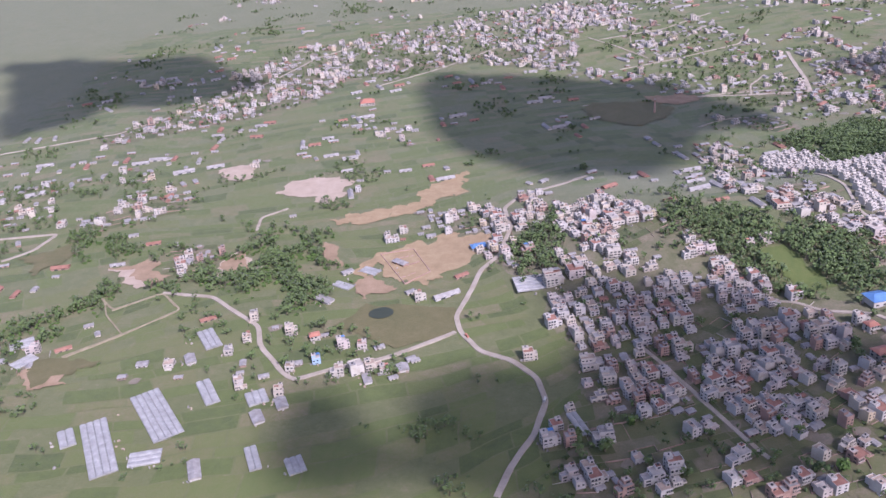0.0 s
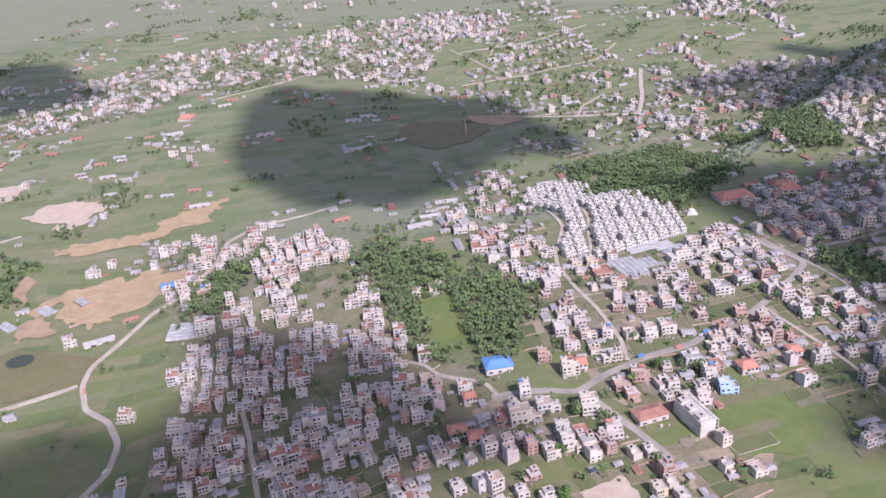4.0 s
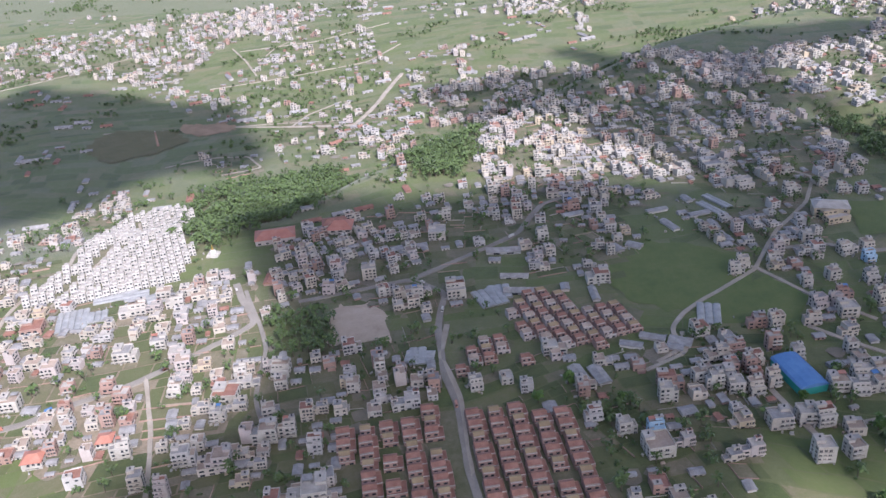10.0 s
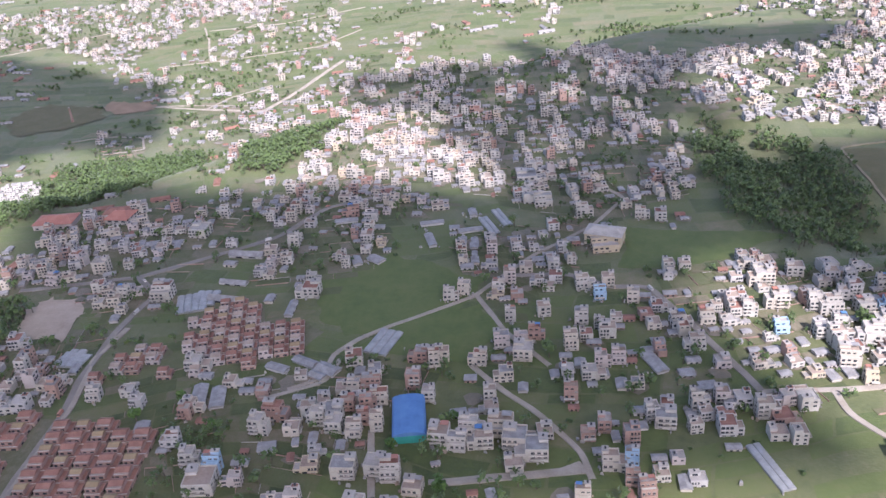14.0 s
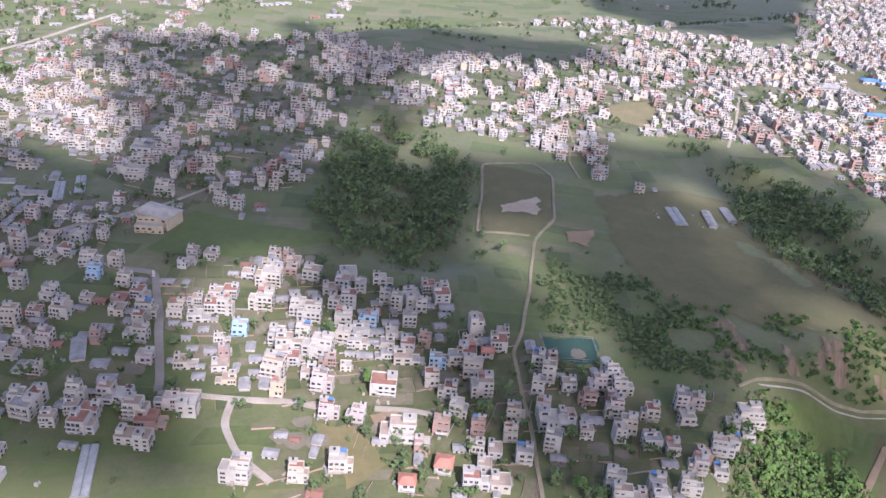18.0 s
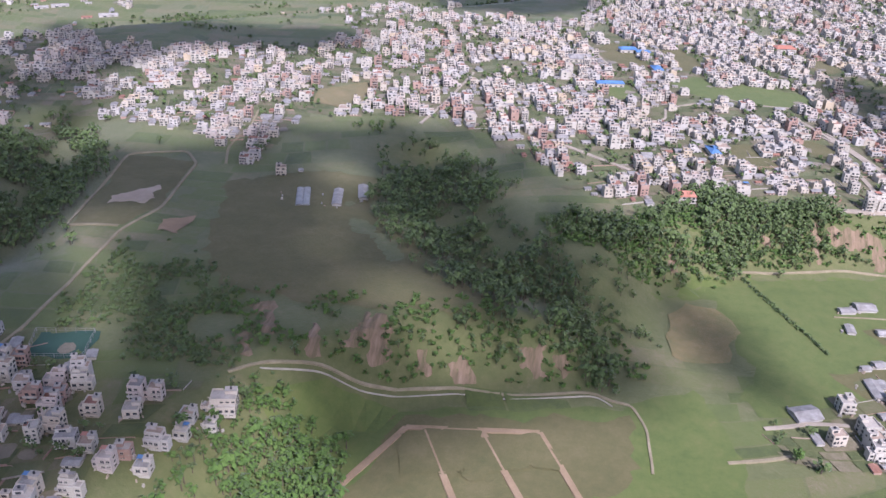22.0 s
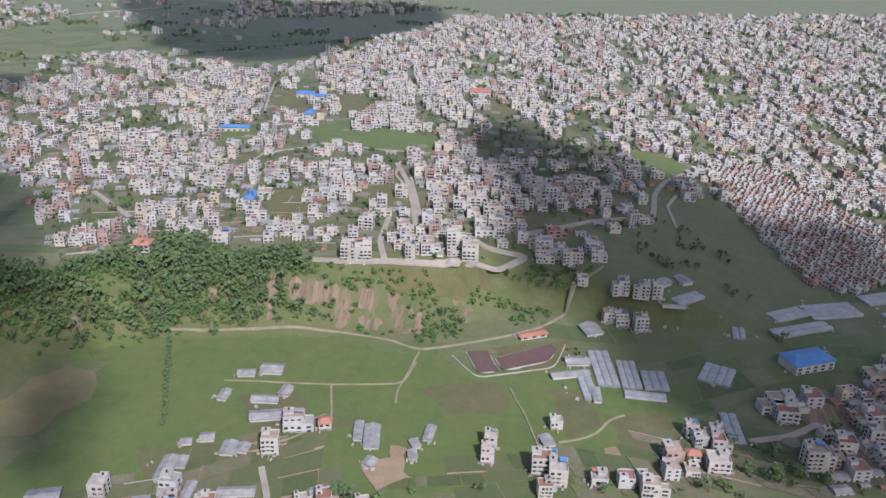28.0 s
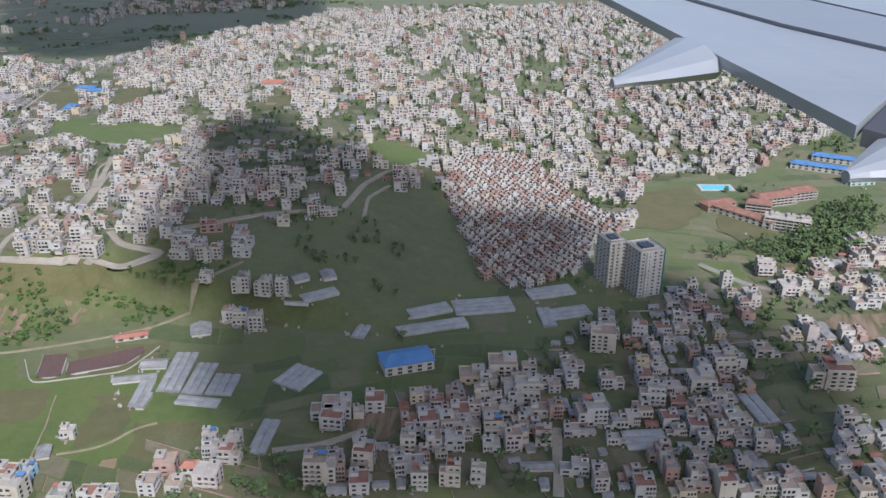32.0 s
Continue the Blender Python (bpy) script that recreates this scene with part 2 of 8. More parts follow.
WALLS = {
    "white": material("wall_white", [(0.275, 0.245, 0.195), (0.40, 0.368, 0.31), (0.49, 0.458, 0.40)], 0.8, 0.25, 2.5, 0.25),
    "bright": material("wall_bright", [(0.33, 0.308, 0.265), (0.44, 0.412, 0.36), (0.52, 0.493, 0.44)], 0.75, 0.25, 2.5, 0.2),
    "cream": material("wall_cream", [(0.32, 0.275, 0.21), (0.42, 0.37, 0.295), (0.49, 0.44, 0.365)], 0.8, 0.25, 2.5, 0.25),
    "pink": material("wall_pink", [(0.31, 0.26, 0.228), (0.40, 0.345, 0.305), (0.47, 0.41, 0.368)], 0.8, 0.25, 2.5, 0.25),
    "brick": material("wall_brick", [(0.21, 0.135, 0.10), (0.30, 0.195, 0.15), (0.38, 0.27, 0.215)], 0.85, 0.3, 4.0, 0.25),
    "grey": material("wall_grey", [(0.28, 0.26, 0.235), (0.39, 0.365, 0.328), (0.48, 0.455, 0.41)], 0.85, 0.25, 2.5, 0.2),
    "blue": material("wall_blue", [(0.20, 0.30, 0.38), (0.28, 0.39, 0.475), (0.37, 0.46, 0.52)], 0.8, 0.25, 2.5, 0.25),
    "ochre": material("wall_ochre", [(0.34, 0.275, 0.18), (0.42, 0.345, 0.235), (0.47, 0.40, 0.295)], 0.8, 0.25, 2.5, 0.25),
    "teal": material("wall_teal", [(0.255, 0.33, 0.3), (0.33, 0.405, 0.367), (0.39, 0.45, 0.42)], 0.8, 0.25, 2.5, 0.25),
}
slab = material("slab", [(0.20, 0.178, 0.147), (0.31, 0.278, 0.233), (0.41, 0.372, 0.315)], 0.9, 0.35, 2.5, 0.2, haze_sheen=0.15)
tan_roof = material("tan_roof", [(0.19, 0.145, 0.105), (0.28, 0.215, 0.16), (0.36, 0.29, 0.225)], 0.9, 0.35, 2.5, 0.2)
terracotta = material("terracotta", [(0.15, 0.075, 0.05), (0.225, 0.11, 0.075), (0.30, 0.165, 0.12)], 0.85, 0.5, 6.0, 0.3)
red_sheet = material("red_sheet", [(0.26, 0.105, 0.07), (0.34, 0.145, 0.095), (0.38, 0.20, 0.14)], 0.6, 0.4, 4.0, 0.15)
blue_sheet = material("blue_sheet", [(0.055, 0.12, 0.25), (0.08, 0.17, 0.325), (0.13, 0.23, 0.38)], 0.5, 0.3, 4.0, 0.1)
tin = material("tin", [(0.15, 0.135, 0.12), (0.24, 0.225, 0.205), (0.36, 0.345, 0.32)], 0.65, 0.5, 3.0, 0.15, metal=0.1, stretch=(1, 1, 0.5))
film_sheet = material("film_sheet", [(0.17, 0.165, 0.15), (0.26, 0.255, 0.235), (0.36, 0.355, 0.33)], 0.5, 0.4, 2.0, 0.2)
# dark window glass, also the painted shade inside balconies and galleries
glass_and_shade = material("glass_and_shade", [(0.025, 0.03, 0.035), (0.05, 0.055, 0.06)], 0.18, 0.5, 3.0, 0.02, 0.5)
tank_black = material("tank_black", [(0.02, 0.02, 0.022), (0.04, 0.04, 0.042)], 0.45, 1.0, 5.0, 0.05)
green_net = material("green_net", [(0.03, 0.22, 0.18), (0.05, 0.32, 0.26)], 0.8, 0.3, 3.0, 0.2)
gold = material("gold", [(0.55, 0.36, 0.10), (0.7, 0.5, 0.18)], 0.35, 0.5, 3.0, 0.05, metal=0.9)
field_plot = patch_material("field_plot", [(0.050, 0.064, 0.018), (0.062, 0.080, 0.021), (0.075, 0.095, 0.023), (0.084, 0.105, 0.026), (0.094, 0.108, 0.031), (0.105, 0.11, 0.038), (0.126, 0.116, 0.052), (0.16, 0.132, 0.078)], haze_sheen=0.12)
garden_plot = patch_material("garden_plot", [(0.044, 0.056, 0.020), (0.062, 0.076, 0.025), (0.078, 0.090, 0.030), (0.092, 0.096, 0.038), (0.112, 0.104, 0.05), (0.14, 0.12, 0.07), (0.19, 0.16, 0.108)], haze_sheen=0.08)
cloud_white = material("cloud_white", [(0.82, 0.82, 0.83), (0.9, 0.9, 0.9)], 1.0, 0.02, 0.1, 0.1)

# ---- the lie of the land ----
RIM = [(165, 180), (165, 300), (120, 352), (200, 388), (262, 405), (292, 452), (338, 505), (400, 590), (470, 680), (560, 745), (660, 800), (800, 920), (1000, 1010),
       (1020, 900), (985, 800), (962, 700), (945, 625), (915, 560), (895, 528), (852, 509), (800, 496), (768, 470), (748, 420), (700, 401), (672, 376), (655, 335), (640, 180)]
RAVINES = [[(690, 520), (702, 480), (728, 442), (760, 425), (785, 415)], [(530, 520), (556, 465), (572, 415)]]


def to_line(x, y, pts, closed):
    best, inside = np.full(np.shape(x), 1e9), np.zeros(np.shape(x), bool)
    for (ax, ay), (bx, by) in zip(pts, pts[1:] + (pts[:1] if closed else [])):
        ux, uy = bx - ax, by - ay
        k = np.clip(((x - ax) * ux + (y - ay) * uy) / (ux * ux + uy * uy + 1e-9), 0, 1)
        best = np.minimum(best, np.hypot(x - ax - k * ux, y - ay - k * uy))
        if ay != by:
            inside ^= ((ay > y) != (by > y)) & (x < ux * (y - ay) / uy + ax)
    return best, inside


def ease(a, b, v):
    k = np.clip((v - a) / (b - a), 0, 1)
    return k * k * (3 - 2 * k)


def height(x, y):
    x, y = np.asarray(x, float), np.asarray(y, float)
    far, inside = to_line(x, y, RIM, True)
    wide = np.interp(x, [60, 190, 260], [150, 45, 40]) + 70 * ease(900, 960, x)
    wide = np.where((y < 520) & (x > 600), 24, wide)
    up = np.where(inside, 1.0, 1 - ease(0, 1, far / wide))
    low = -18 - 7 * np.exp(-(((x - 220) / 190) ** 2 + ((y - 590) / 110) ** 2)) + 9 * ease(680, 900, y)
    gully = np.minimum(to_line(x, y, RAVINES[0], False)[0], to_line(x, y, RAVINES[1], False)[0])
    return low + (-2 - low) * up - 7 * np.exp(-(gully / 16) ** 2) * up

# ---- the plan: lanes, quarters, open land, cloud cover ----
ROADS, BUILT, OPEN, SHADE = {}, {}, {}, {}
ROADS["main_w"] = (2.1, [(3, 191), (8, 204), (17, 219), (23, 237), (21, 251), (13, 263), (1, 271), (-6, 285), (-8, 298), (-3, 311), (4, 334), (14, 347), (21, 376), (19, 401), (30, 418), (54, 426), (68, 437)])
ROADS["village_w"] = (2.0, [(-8, 286), (-23, 277), (-36, 270), (-53, 266), (-70, 259), (-75, 265), (-88, 286), (-91, 300), (-106, 316), (-118, 329), (-143, 336)])
ROADS["field_w"] = (0.9, [(-170, 286), (-150, 301), (-130, 319), (-143, 336), (-162, 323), (-171, 334)])
ROADS["left_w"] = (2.0, [(-242, 382), (-230, 393), (-225, 413), (-257, 411)])
ROADS["ridge"] = (1.8, [(-331, 563), (-255, 593), (-214, 645), (-167, 707), (-132, 776), (-92, 812)])
ROADS["valleyroad"] = (1.6, [(89, 594), (178, 603), (242, 597)])
ROADS["lane_e1"] = (1.6, [(191, 264), (191, 277), (186, 298), (180, 314), (175, 332), (175, 345), (181, 370), (175, 396)])
ROADS["town"] = (2.5, [(146, 250), (158, 250), (173, 248), (182, 256), (196, 265), (215, 273), (221, 279), (240, 291), (263, 316), (270, 326), (260, 342), (255, 353)])
ROADS["town_w"] = (1.5, [(117, 279), (123, 276), (129, 267), (144, 259), (148, 250)])
ROADS["south"] = (2.6, [(195, 215), (188, 227), (179, 241), (175, 247)])
ROADS["boul"] = (2.2, [(282, 339), (321, 353), (334, 343), (333, 321), (337, 294), (342, 280), (346, 255), (350, 239)])
ROADS["boul_n"] = (2.4, [(321, 353), (345, 374), (360, 388), (370, 415), (386, 426)])
ROADS["lane2"] = (1.4, [(260, 348), (272, 324), (278, 309), (281, 285), (291, 263)])
ROADS["lane3"] = (1.4, [(243, 295), (255, 269), (266, 237)])
ROADS["ylane"] = (1.5, [(401, 299), (410, 306), (408, 317), (413, 326), (421, 334), (429, 341), (444, 355), (458, 383), (477, 408), (488, 434), (478, 445)])
ROADS["ylane2"] = (1.5, [(444, 355), (457, 335), (472, 320)])
ROADS["east13"] = (2.3, [(451, 270), (464, 274), (485, 280)])
ROADS["hall_lane"] = (1.7, [(430, 285), (437, 263)])
ROADS["vill19"] = (1.0, [(624, 308), (619, 329), (614, 345), (609, 362), (610, 371), (609, 396), (606, 431), (611, 451), (606, 490), (597, 501), (576, 493), (582, 459), (585, 433), (604, 434)])
ROADS["w19"] = (2.2, [(528, 316), (521, 329), (510, 348), (498, 367), (487, 365), (472, 372), (453, 369)])
ROADS["y17"] = (1.7, [(528, 316), (537, 318), (546, 319), (560, 323), (567, 323)])
ROADS["y17b"] = (1.7, [(546, 319), (548, 310), (555, 302), (566, 296)])
ROADS["y17c"] = (1.7, [(580, 327), (589, 329), (598, 329)])
ROADS["foot"] = (0.7, [(670, 367), (676, 374), (690, 381), (700, 382), (725, 391), (740, 393), (763, 400), (767, 396), (772, 397), (776, 387), (777, 370)])
ROADS["foot2"] = (0.8, [(811, 478), (828, 482), (849, 488), (866, 490), (879, 489), (889, 485), (901, 491), (916, 500), (926, 508), (944, 536)])
ROADS["rimroad"] = (2.3, [(848, 508), (857, 509), (875, 515), (897, 521), (909, 522), (918, 534), (903, 532), (896, 539)])
ROADS["field28"] = (0.55, [(890, 484), (888, 463), (889, 456)])
ROADS["r32a"] = (2.0, [(989, 654), (970, 623), (964, 604), (963, 583), (940, 569), (914, 546)])
ROADS["r32b"] = (2.3, [(1051, 456), (1050, 468), (1049, 481)])
ROADS["r32c"] = (2.0, [(983, 459), (993, 463), (1003, 471)])
ROADS["r32d"] = (1.7, [(876, 548), (862, 591)])
ROADS["red32"] = (2.6, [(1092, 586), (1106, 573), (1120, 569)])
ROADS["lane28"] = (2.0, [(746, 548), (773, 527)])
ROADS["lane28b"] = (2.0, [(872, 513), (867, 526), (864, 553)])
ROADS["lane28c"] = (2.0, [(876, 544), (865, 585), (853, 612)])
BUILT["B1"] = [(45, 387), (65, 393), (96, 347), (109, 314), (123, 283), (150, 263), (109, 174), (23, 189), (19, 216), (43, 257), (27, 286), (38, 321)]
BUILT["B2"] = [(142, 492), (164, 471), (175, 341), (145, 343), (128, 381), (132, 413)]
BUILT["B2b"] = [(145, 343), (176, 336), (190, 277), (185, 262), (160, 273), (152, 309)]
BUILT["B3"] = [(137, 327), (171, 329), (173, 335), (233, 350), (256, 371), (271, 331), (281, 290), (277, 269), (259, 259), (229, 265), (220, 255), (222, 237), (188, 238)]
BUILT["B3b"] = [(-29, 412), (19, 402), (81, 366), (101, 318), (116, 291), (111, 262), (139, 245), (147, 219), (69, 232)]
BUILT["B3c"] = [(147, 219), (139, 245), (148, 250), (173, 247), (179, 241), (192, 215)]
BUILT["B4"] = [(263, 386), (282, 406), (324, 420), (349, 423), (370, 398), (346, 379), (342, 351), (343, 335), (334, 320), (299, 338), (272, 335)]
BUILT["B5"] = [(278, 309), (297, 312), (319, 321), (334, 320), (340, 294), (309, 278), (319, 260), (301, 254), (279, 259), (282, 279)]
BUILT["B6"] = [(328, 624), (365, 615), (400, 697), (459, 634), (495, 587), (506, 509), (486, 462), (446, 439), (403, 451), (350, 436), (337, 459), (343, 517)]
BUILT["B7"] = [(349, 430), (400, 437), (422, 422), (393, 396), (408, 384), (394, 348), (363, 359), (359, 378)]
BUILT["B8"] = [(374, 293), (400, 310), (443, 315), (412, 235), (380, 235), (378, 266)]
BUILT["B9"] = [(407, 317), (428, 318), (447, 343), (481, 335), (498, 374), (573, 388), (548, 309), (519, 285), (490, 267), (379, 259), (371, 279), (391, 295)]
BUILT["B10"] = [(339, 433), (356, 486), (373, 544), (430, 616), (499, 649), (498, 539), (542, 498), (510, 445), (487, 440), (466, 408), (429, 434), (399, 445), (375, 411)]
BUILT["B11"] = [(425, 407), (466, 408), (476, 373), (457, 343), (430, 380)]
BUILT["B12"] = [(497, 378), (539, 392), (562, 381), (582, 391), (595, 372), (612, 368), (635, 367), (642, 335), (660, 359), (681, 365), (671, 340), (658, 319), (585, 297), (571, 293), (550, 318), (536, 318), (516, 348)]
BUILT["B13"] = [(429, 452), (282, 650), (374, 697), (494, 639), (527, 629), (550, 616), (555, 531), (527, 536), (530, 485), (512, 492), (510, 436), (490, 424), (488, 395), (479, 384)]
BUILT["B14"] = [(497, 624), (604, 685), (730, 755), (803, 832), (964, 771), (896, 525), (856, 514), (830, 518), (799, 510), (758, 495), (739, 523), (724, 544), (683, 570), (624, 554), (627, 509), (588, 522), (543, 531), (506, 563)]
BUILT["B15"] = [(652, 622), (608, 682), (634, 770), (744, 786), (758, 937), (855, 1061), (960, 1098), (1101, 759), (1059, 610), (1005, 615), (972, 618), (917, 535), (897, 522), (857, 510), (838, 546), (821, 515), (791, 494), (769, 498), (724, 536)]
BUILT["B16"] = [(955, 636), (989, 668), (1021, 678), (1067, 612), (1077, 638), (1068, 664), (1101, 686), (1124, 691), (1149, 735), (1210, 800), (1334, 1264), (808, 1072), (748, 790), (719, 721), (831, 571), (870, 631)]
BUILT["B17"] = [(994, 445), (989, 474), (1012, 489), (1033, 510), (1061, 542), (1080, 566), (1106, 575), (1111, 599), (1127, 588), (1164, 626), (1122, 470)]
BUILT["B18"] = [(917, 560), (924, 611), (948, 618), (968, 625), (992, 621), (969, 600), (963, 575), (944, 558), (921, 542), (905, 551)]
BUILT["R1"] = [(-268, 580), (-222, 655), (-181, 728), (-61, 845), (58, 911), (139, 853), (94, 729), (20, 747), (-81, 737), (-114, 644), (-161, 610), (-195, 590), (-249, 564)]
BUILT["R2"] = [(-299, 497), (-263, 501), (-228, 425), (-259, 415)]
BUILT["R3"] = [(-243, 507), (-191, 507), (-160, 414), (-180, 417)]
BUILT["R4"] = [(-202, 735), (-157, 805), (-36, 853), (95, 863), (109, 754), (99, 684), (7, 727), (-88, 700), (-159, 654)]
BUILT["R5"] = [(76, 920), (175, 932), (179, 805), (100, 822)]
BUILT["R6"] = [(-99, 275), (-95, 309), (-67, 301), (-42, 285), (-21, 274), (-23, 259), (-47, 251), (-72, 250), (-86, 238)]
OPEN["Fa"] = [(89, 358), (100, 372), (125, 350), (137, 318), (150, 321), (157, 287), (155, 268), (141, 278), (130, 275), (116, 291), (101, 318)]
OPEN["Fa_field"] = [(119, 315), (132, 316), (141, 282), (129, 280)]
OPEN["Fb"] = [(204, 466), (260, 516), (276, 491), (264, 417), (239, 387), (231, 382), (214, 397)]
OPEN["Fc"] = [(124, 319), (145, 329), (167, 304), (153, 283), (137, 290)]
OPEN["Fd"] = [(514, 494), (523, 532), (553, 508), (574, 482), (578, 440), (574, 420), (565, 398), (548, 400), (528, 425)]
OPEN["Fe2"] = [(613, 397), (609, 422), (622, 425), (641, 418), (659, 392), (668, 372), (654, 369), (641, 374), (628, 379), (617, 376)]
OPEN["Ff"] = [(676, 505), (704, 528), (728, 500), (718, 476), (720, 446), (742, 458), (755, 442), (763, 423), (768, 401), (761, 404), (741, 411), (719, 421), (697, 446), (683, 464)]
OPEN["slope28"] = [(858, 507), (894, 519), (937, 533), (932, 520), (915, 507), (899, 493), (880, 494), (855, 491), (849, 498)]
OPEN["Fg"] = [(614, 412), (644, 416), (663, 389), (668, 367), (650, 361)]
OPEN["Fh"] = [(743, 481), (771, 479), (799, 510), (847, 507), (847, 491), (810, 476), (774, 455), (749, 460)]
OPEN["Fi"] = [(669, 349), (677, 362), (681, 369), (691, 367), (704, 357), (705, 343), (694, 337), (670, 327), (671, 340)]
OPEN["Fj"] = [(1092, 592), (1109, 604), (1124, 612), (1148, 652), (1168, 662), (1163, 632), (1135, 598), (1118, 590)]
OPEN["Fk"] = [(307, 470), (334, 578), (341, 474), (329, 449), (313, 447)]
OPEN["Fl"] = [(203, 438), (189, 488), (237, 505), (258, 488), (273, 421), (228, 445)]
OPEN["Fm"] = [(-143, 347), (-112, 379), (-64, 359), (-56, 335), (-77, 307), (-110, 342)]
OPEN["Fn"] = [(18, 351), (44, 379), (39, 331), (31, 324), (23, 317)]
OPEN["field13"] = [(387, 362), (408, 379), (431, 372), (442, 357), (426, 339), (413, 329), (397, 334)]
OPEN["field13b"] = [(426, 339), (446, 350), (456, 334), (448, 319), (414, 321)]
OPEN["field13c"] = [(490, 408), (547, 409), (513, 382), (489, 377)]
OPEN["field6"] = [(212, 235), (228, 254), (240, 246), (240, 228), (232, 214), (212, 215)]
OPEN["field9r"] = [(402, 374), (445, 366), (439, 337), (408, 327), (402, 339)]
OPEN["lot6"] = [(293, 335), (309, 340), (319, 313), (299, 311)]
OPEN["E1"] = [(176, 336), (179, 355), (181, 373), (168, 432), (168, 446), (178, 458), (187, 461), (196, 459), (203, 448), (204, 435), (223, 388), (230, 380), (230, 357), (193, 337), (189, 341), (177, 335)]
OPEN["E2"] = [(311, 268), (339, 277), (377, 276), (379, 238), (381, 235), (319, 236)]
OPEN["E2c"] = [(356, 334), (365, 341), (376, 339), (382, 327), (394, 333), (401, 328), (397, 317), (385, 308), (370, 308), (360, 314)]
OPEN["E2d"] = [(341, 303), (353, 315), (358, 312), (356, 304), (342, 294)]
OPEN["E3"] = [(992, 649), (1021, 678), (1067, 612), (1057, 604), (1052, 573), (1032, 554), (1018, 560), (997, 610)]
OPEN["plot23"] = [(714, 374), (749, 379), (756, 365), (713, 356)]
OPEN["maize"] = [(793, 453), (800, 455), (805, 447), (807, 437), (803, 428), (797, 421), (790, 419), (785, 424), (785, 434), (787, 446)]
OPEN["sports32"] = [(1072, 655), (1084, 663), (1096, 668), (1101, 655), (1098, 640), (1090, 621), (1080, 616), (1070, 617)]
OPEN["pool"] = [(1097, 671), (1110, 677), (1114, 670), (1105, 661)]
OPEN["pond1"] = [(904, 487), (910, 489), (915, 478), (909, 476)]
OPEN["pond2"] = [(913, 485), (921, 491), (929, 497), (931, 494), (929, 487), (916, 479)]
OPEN["redlot"] = [(1125, 555), (1146, 561), (1141, 542), (1124, 547)]
OPEN["brick0"] = [(-46, 359), (-27, 372), (-17, 345), (-22, 327), (-35, 329)]
OPEN["earth0"] = [(-53, 334), (-39, 361), (-19, 330), (-1, 347), (18, 367), (-14, 379), (-27, 366), (-52, 351)]
OPEN["earth0b"] = [(-75, 404), (-58, 416), (-33, 420), (-27, 435), (2, 470), (-2, 435), (-30, 411), (-56, 397)]
OPEN["pale0"] = [(-114, 450), (-96, 474), (-72, 474), (-69, 438), (-78, 431)]
OPEN["pond0"] = [(-34.3, 304.4), (-34.8, 306.4), (-36.2, 308.0), (-38.3, 308.9), (-40.6, 308.9), (-42.7, 308.0), (-44.2, 306.4), (-44.7, 304.4), (-44.2, 302.4), (-42.7, 300.8), (-40.6, 299.9), (-38.3, 299.9), (-36.2, 300.8), (-34.8, 302.4)]
OPEN["round0"] = [(-57, 296), (-46, 313), (-9, 305), (-8, 285), (-32, 276)]
OPEN["fieldroad19"] = [(577, 492), (604, 491), (610, 451), (605, 434), (586, 433)]
OPEN["brown19a"] = [(589, 454), (603, 467), (605, 452), (591, 447)]
OPEN["brown19b"] = [(616, 441), (626, 447), (625, 433), (618, 433)]
OPEN["olive23"] = [(624, 477), (647, 492), (677, 499), (682, 469), (696, 450), (719, 427), (741, 411), (728, 408), (695, 404), (663, 403), (652, 407), (638, 429)]
OPEN["lit28"] = [(867, 511), (897, 520), (909, 520), (899, 513), (877, 506)]
SHADE["A"] = [(-30, 611), (-25, 689), (32, 685), (84, 651), (164, 615), (199, 564), (152, 510), (138, 460), (102, 432), (55, 432), (10, 479), (-15, 528)]
SHADE["A9"] = [(-35, 623), (-29, 715), (70, 674), (165, 641), (198, 593), (209, 527), (162, 513), (114, 508), (94, 450), (69, 441)]
SHADE["L"] = [(-469, 851), (-254, 815), (-157, 705), (-216, 669), (-288, 671), (-341, 583)]
SHADE["B"] = [(-81, 222), (-68, 246), (-46, 241), (-29, 215), (-18, 245), (-3, 265), (21, 254), (34, 269), (53, 283), (84, 300), (112, 282), (110, 247), (114, 220), (100, 176), (-74, 197)]
SHADE["B6"] = [(10, 340), (48, 314), (73, 309), (111, 274), (127, 258), (144, 238), (165, 216), (69, 232)]
SHADE["C9"] = [(259, 376), (279, 406), (324, 420), (365, 441), (398, 424), (490, 433), (412, 235), (239, 237), (245, 253), (269, 259), (283, 296), (272, 339)]
SHADE["D13"] = [(256, 366), (224, 451), (348, 422), (394, 433), (440, 445), (487, 445), (528, 490), (611, 507), (577, 401), (512, 378), (496, 345), (524, 307), (490, 267), (328, 255)]
SHADE["E23"] = [(555, 494), (600, 507), (623, 545), (685, 563), (725, 538), (745, 482), (774, 455), (779, 434), (775, 405), (753, 386), (699, 376), (674, 368), (658, 349)]
SHADE["F28"] = [(872, 662), (888, 693), (925, 648), (961, 625), (993, 632), (1006, 609), (1023, 564), (1045, 560), (1020, 473), (994, 462), (972, 467), (966, 496), (951, 506), (925, 521), (909, 535), (893, 592)]
SHADE["F32"] = [(868, 658), (891, 688), (940, 654), (968, 625), (991, 641), (1000, 604), (1018, 562), (1055, 569), (1080, 579), (1092, 564), (1115, 546), (1130, 502), (1122, 470), (983, 443), (975, 462), (974, 481), (961, 493), (946, 509), (912, 520), (917, 536), (927, 552), (904, 586)]
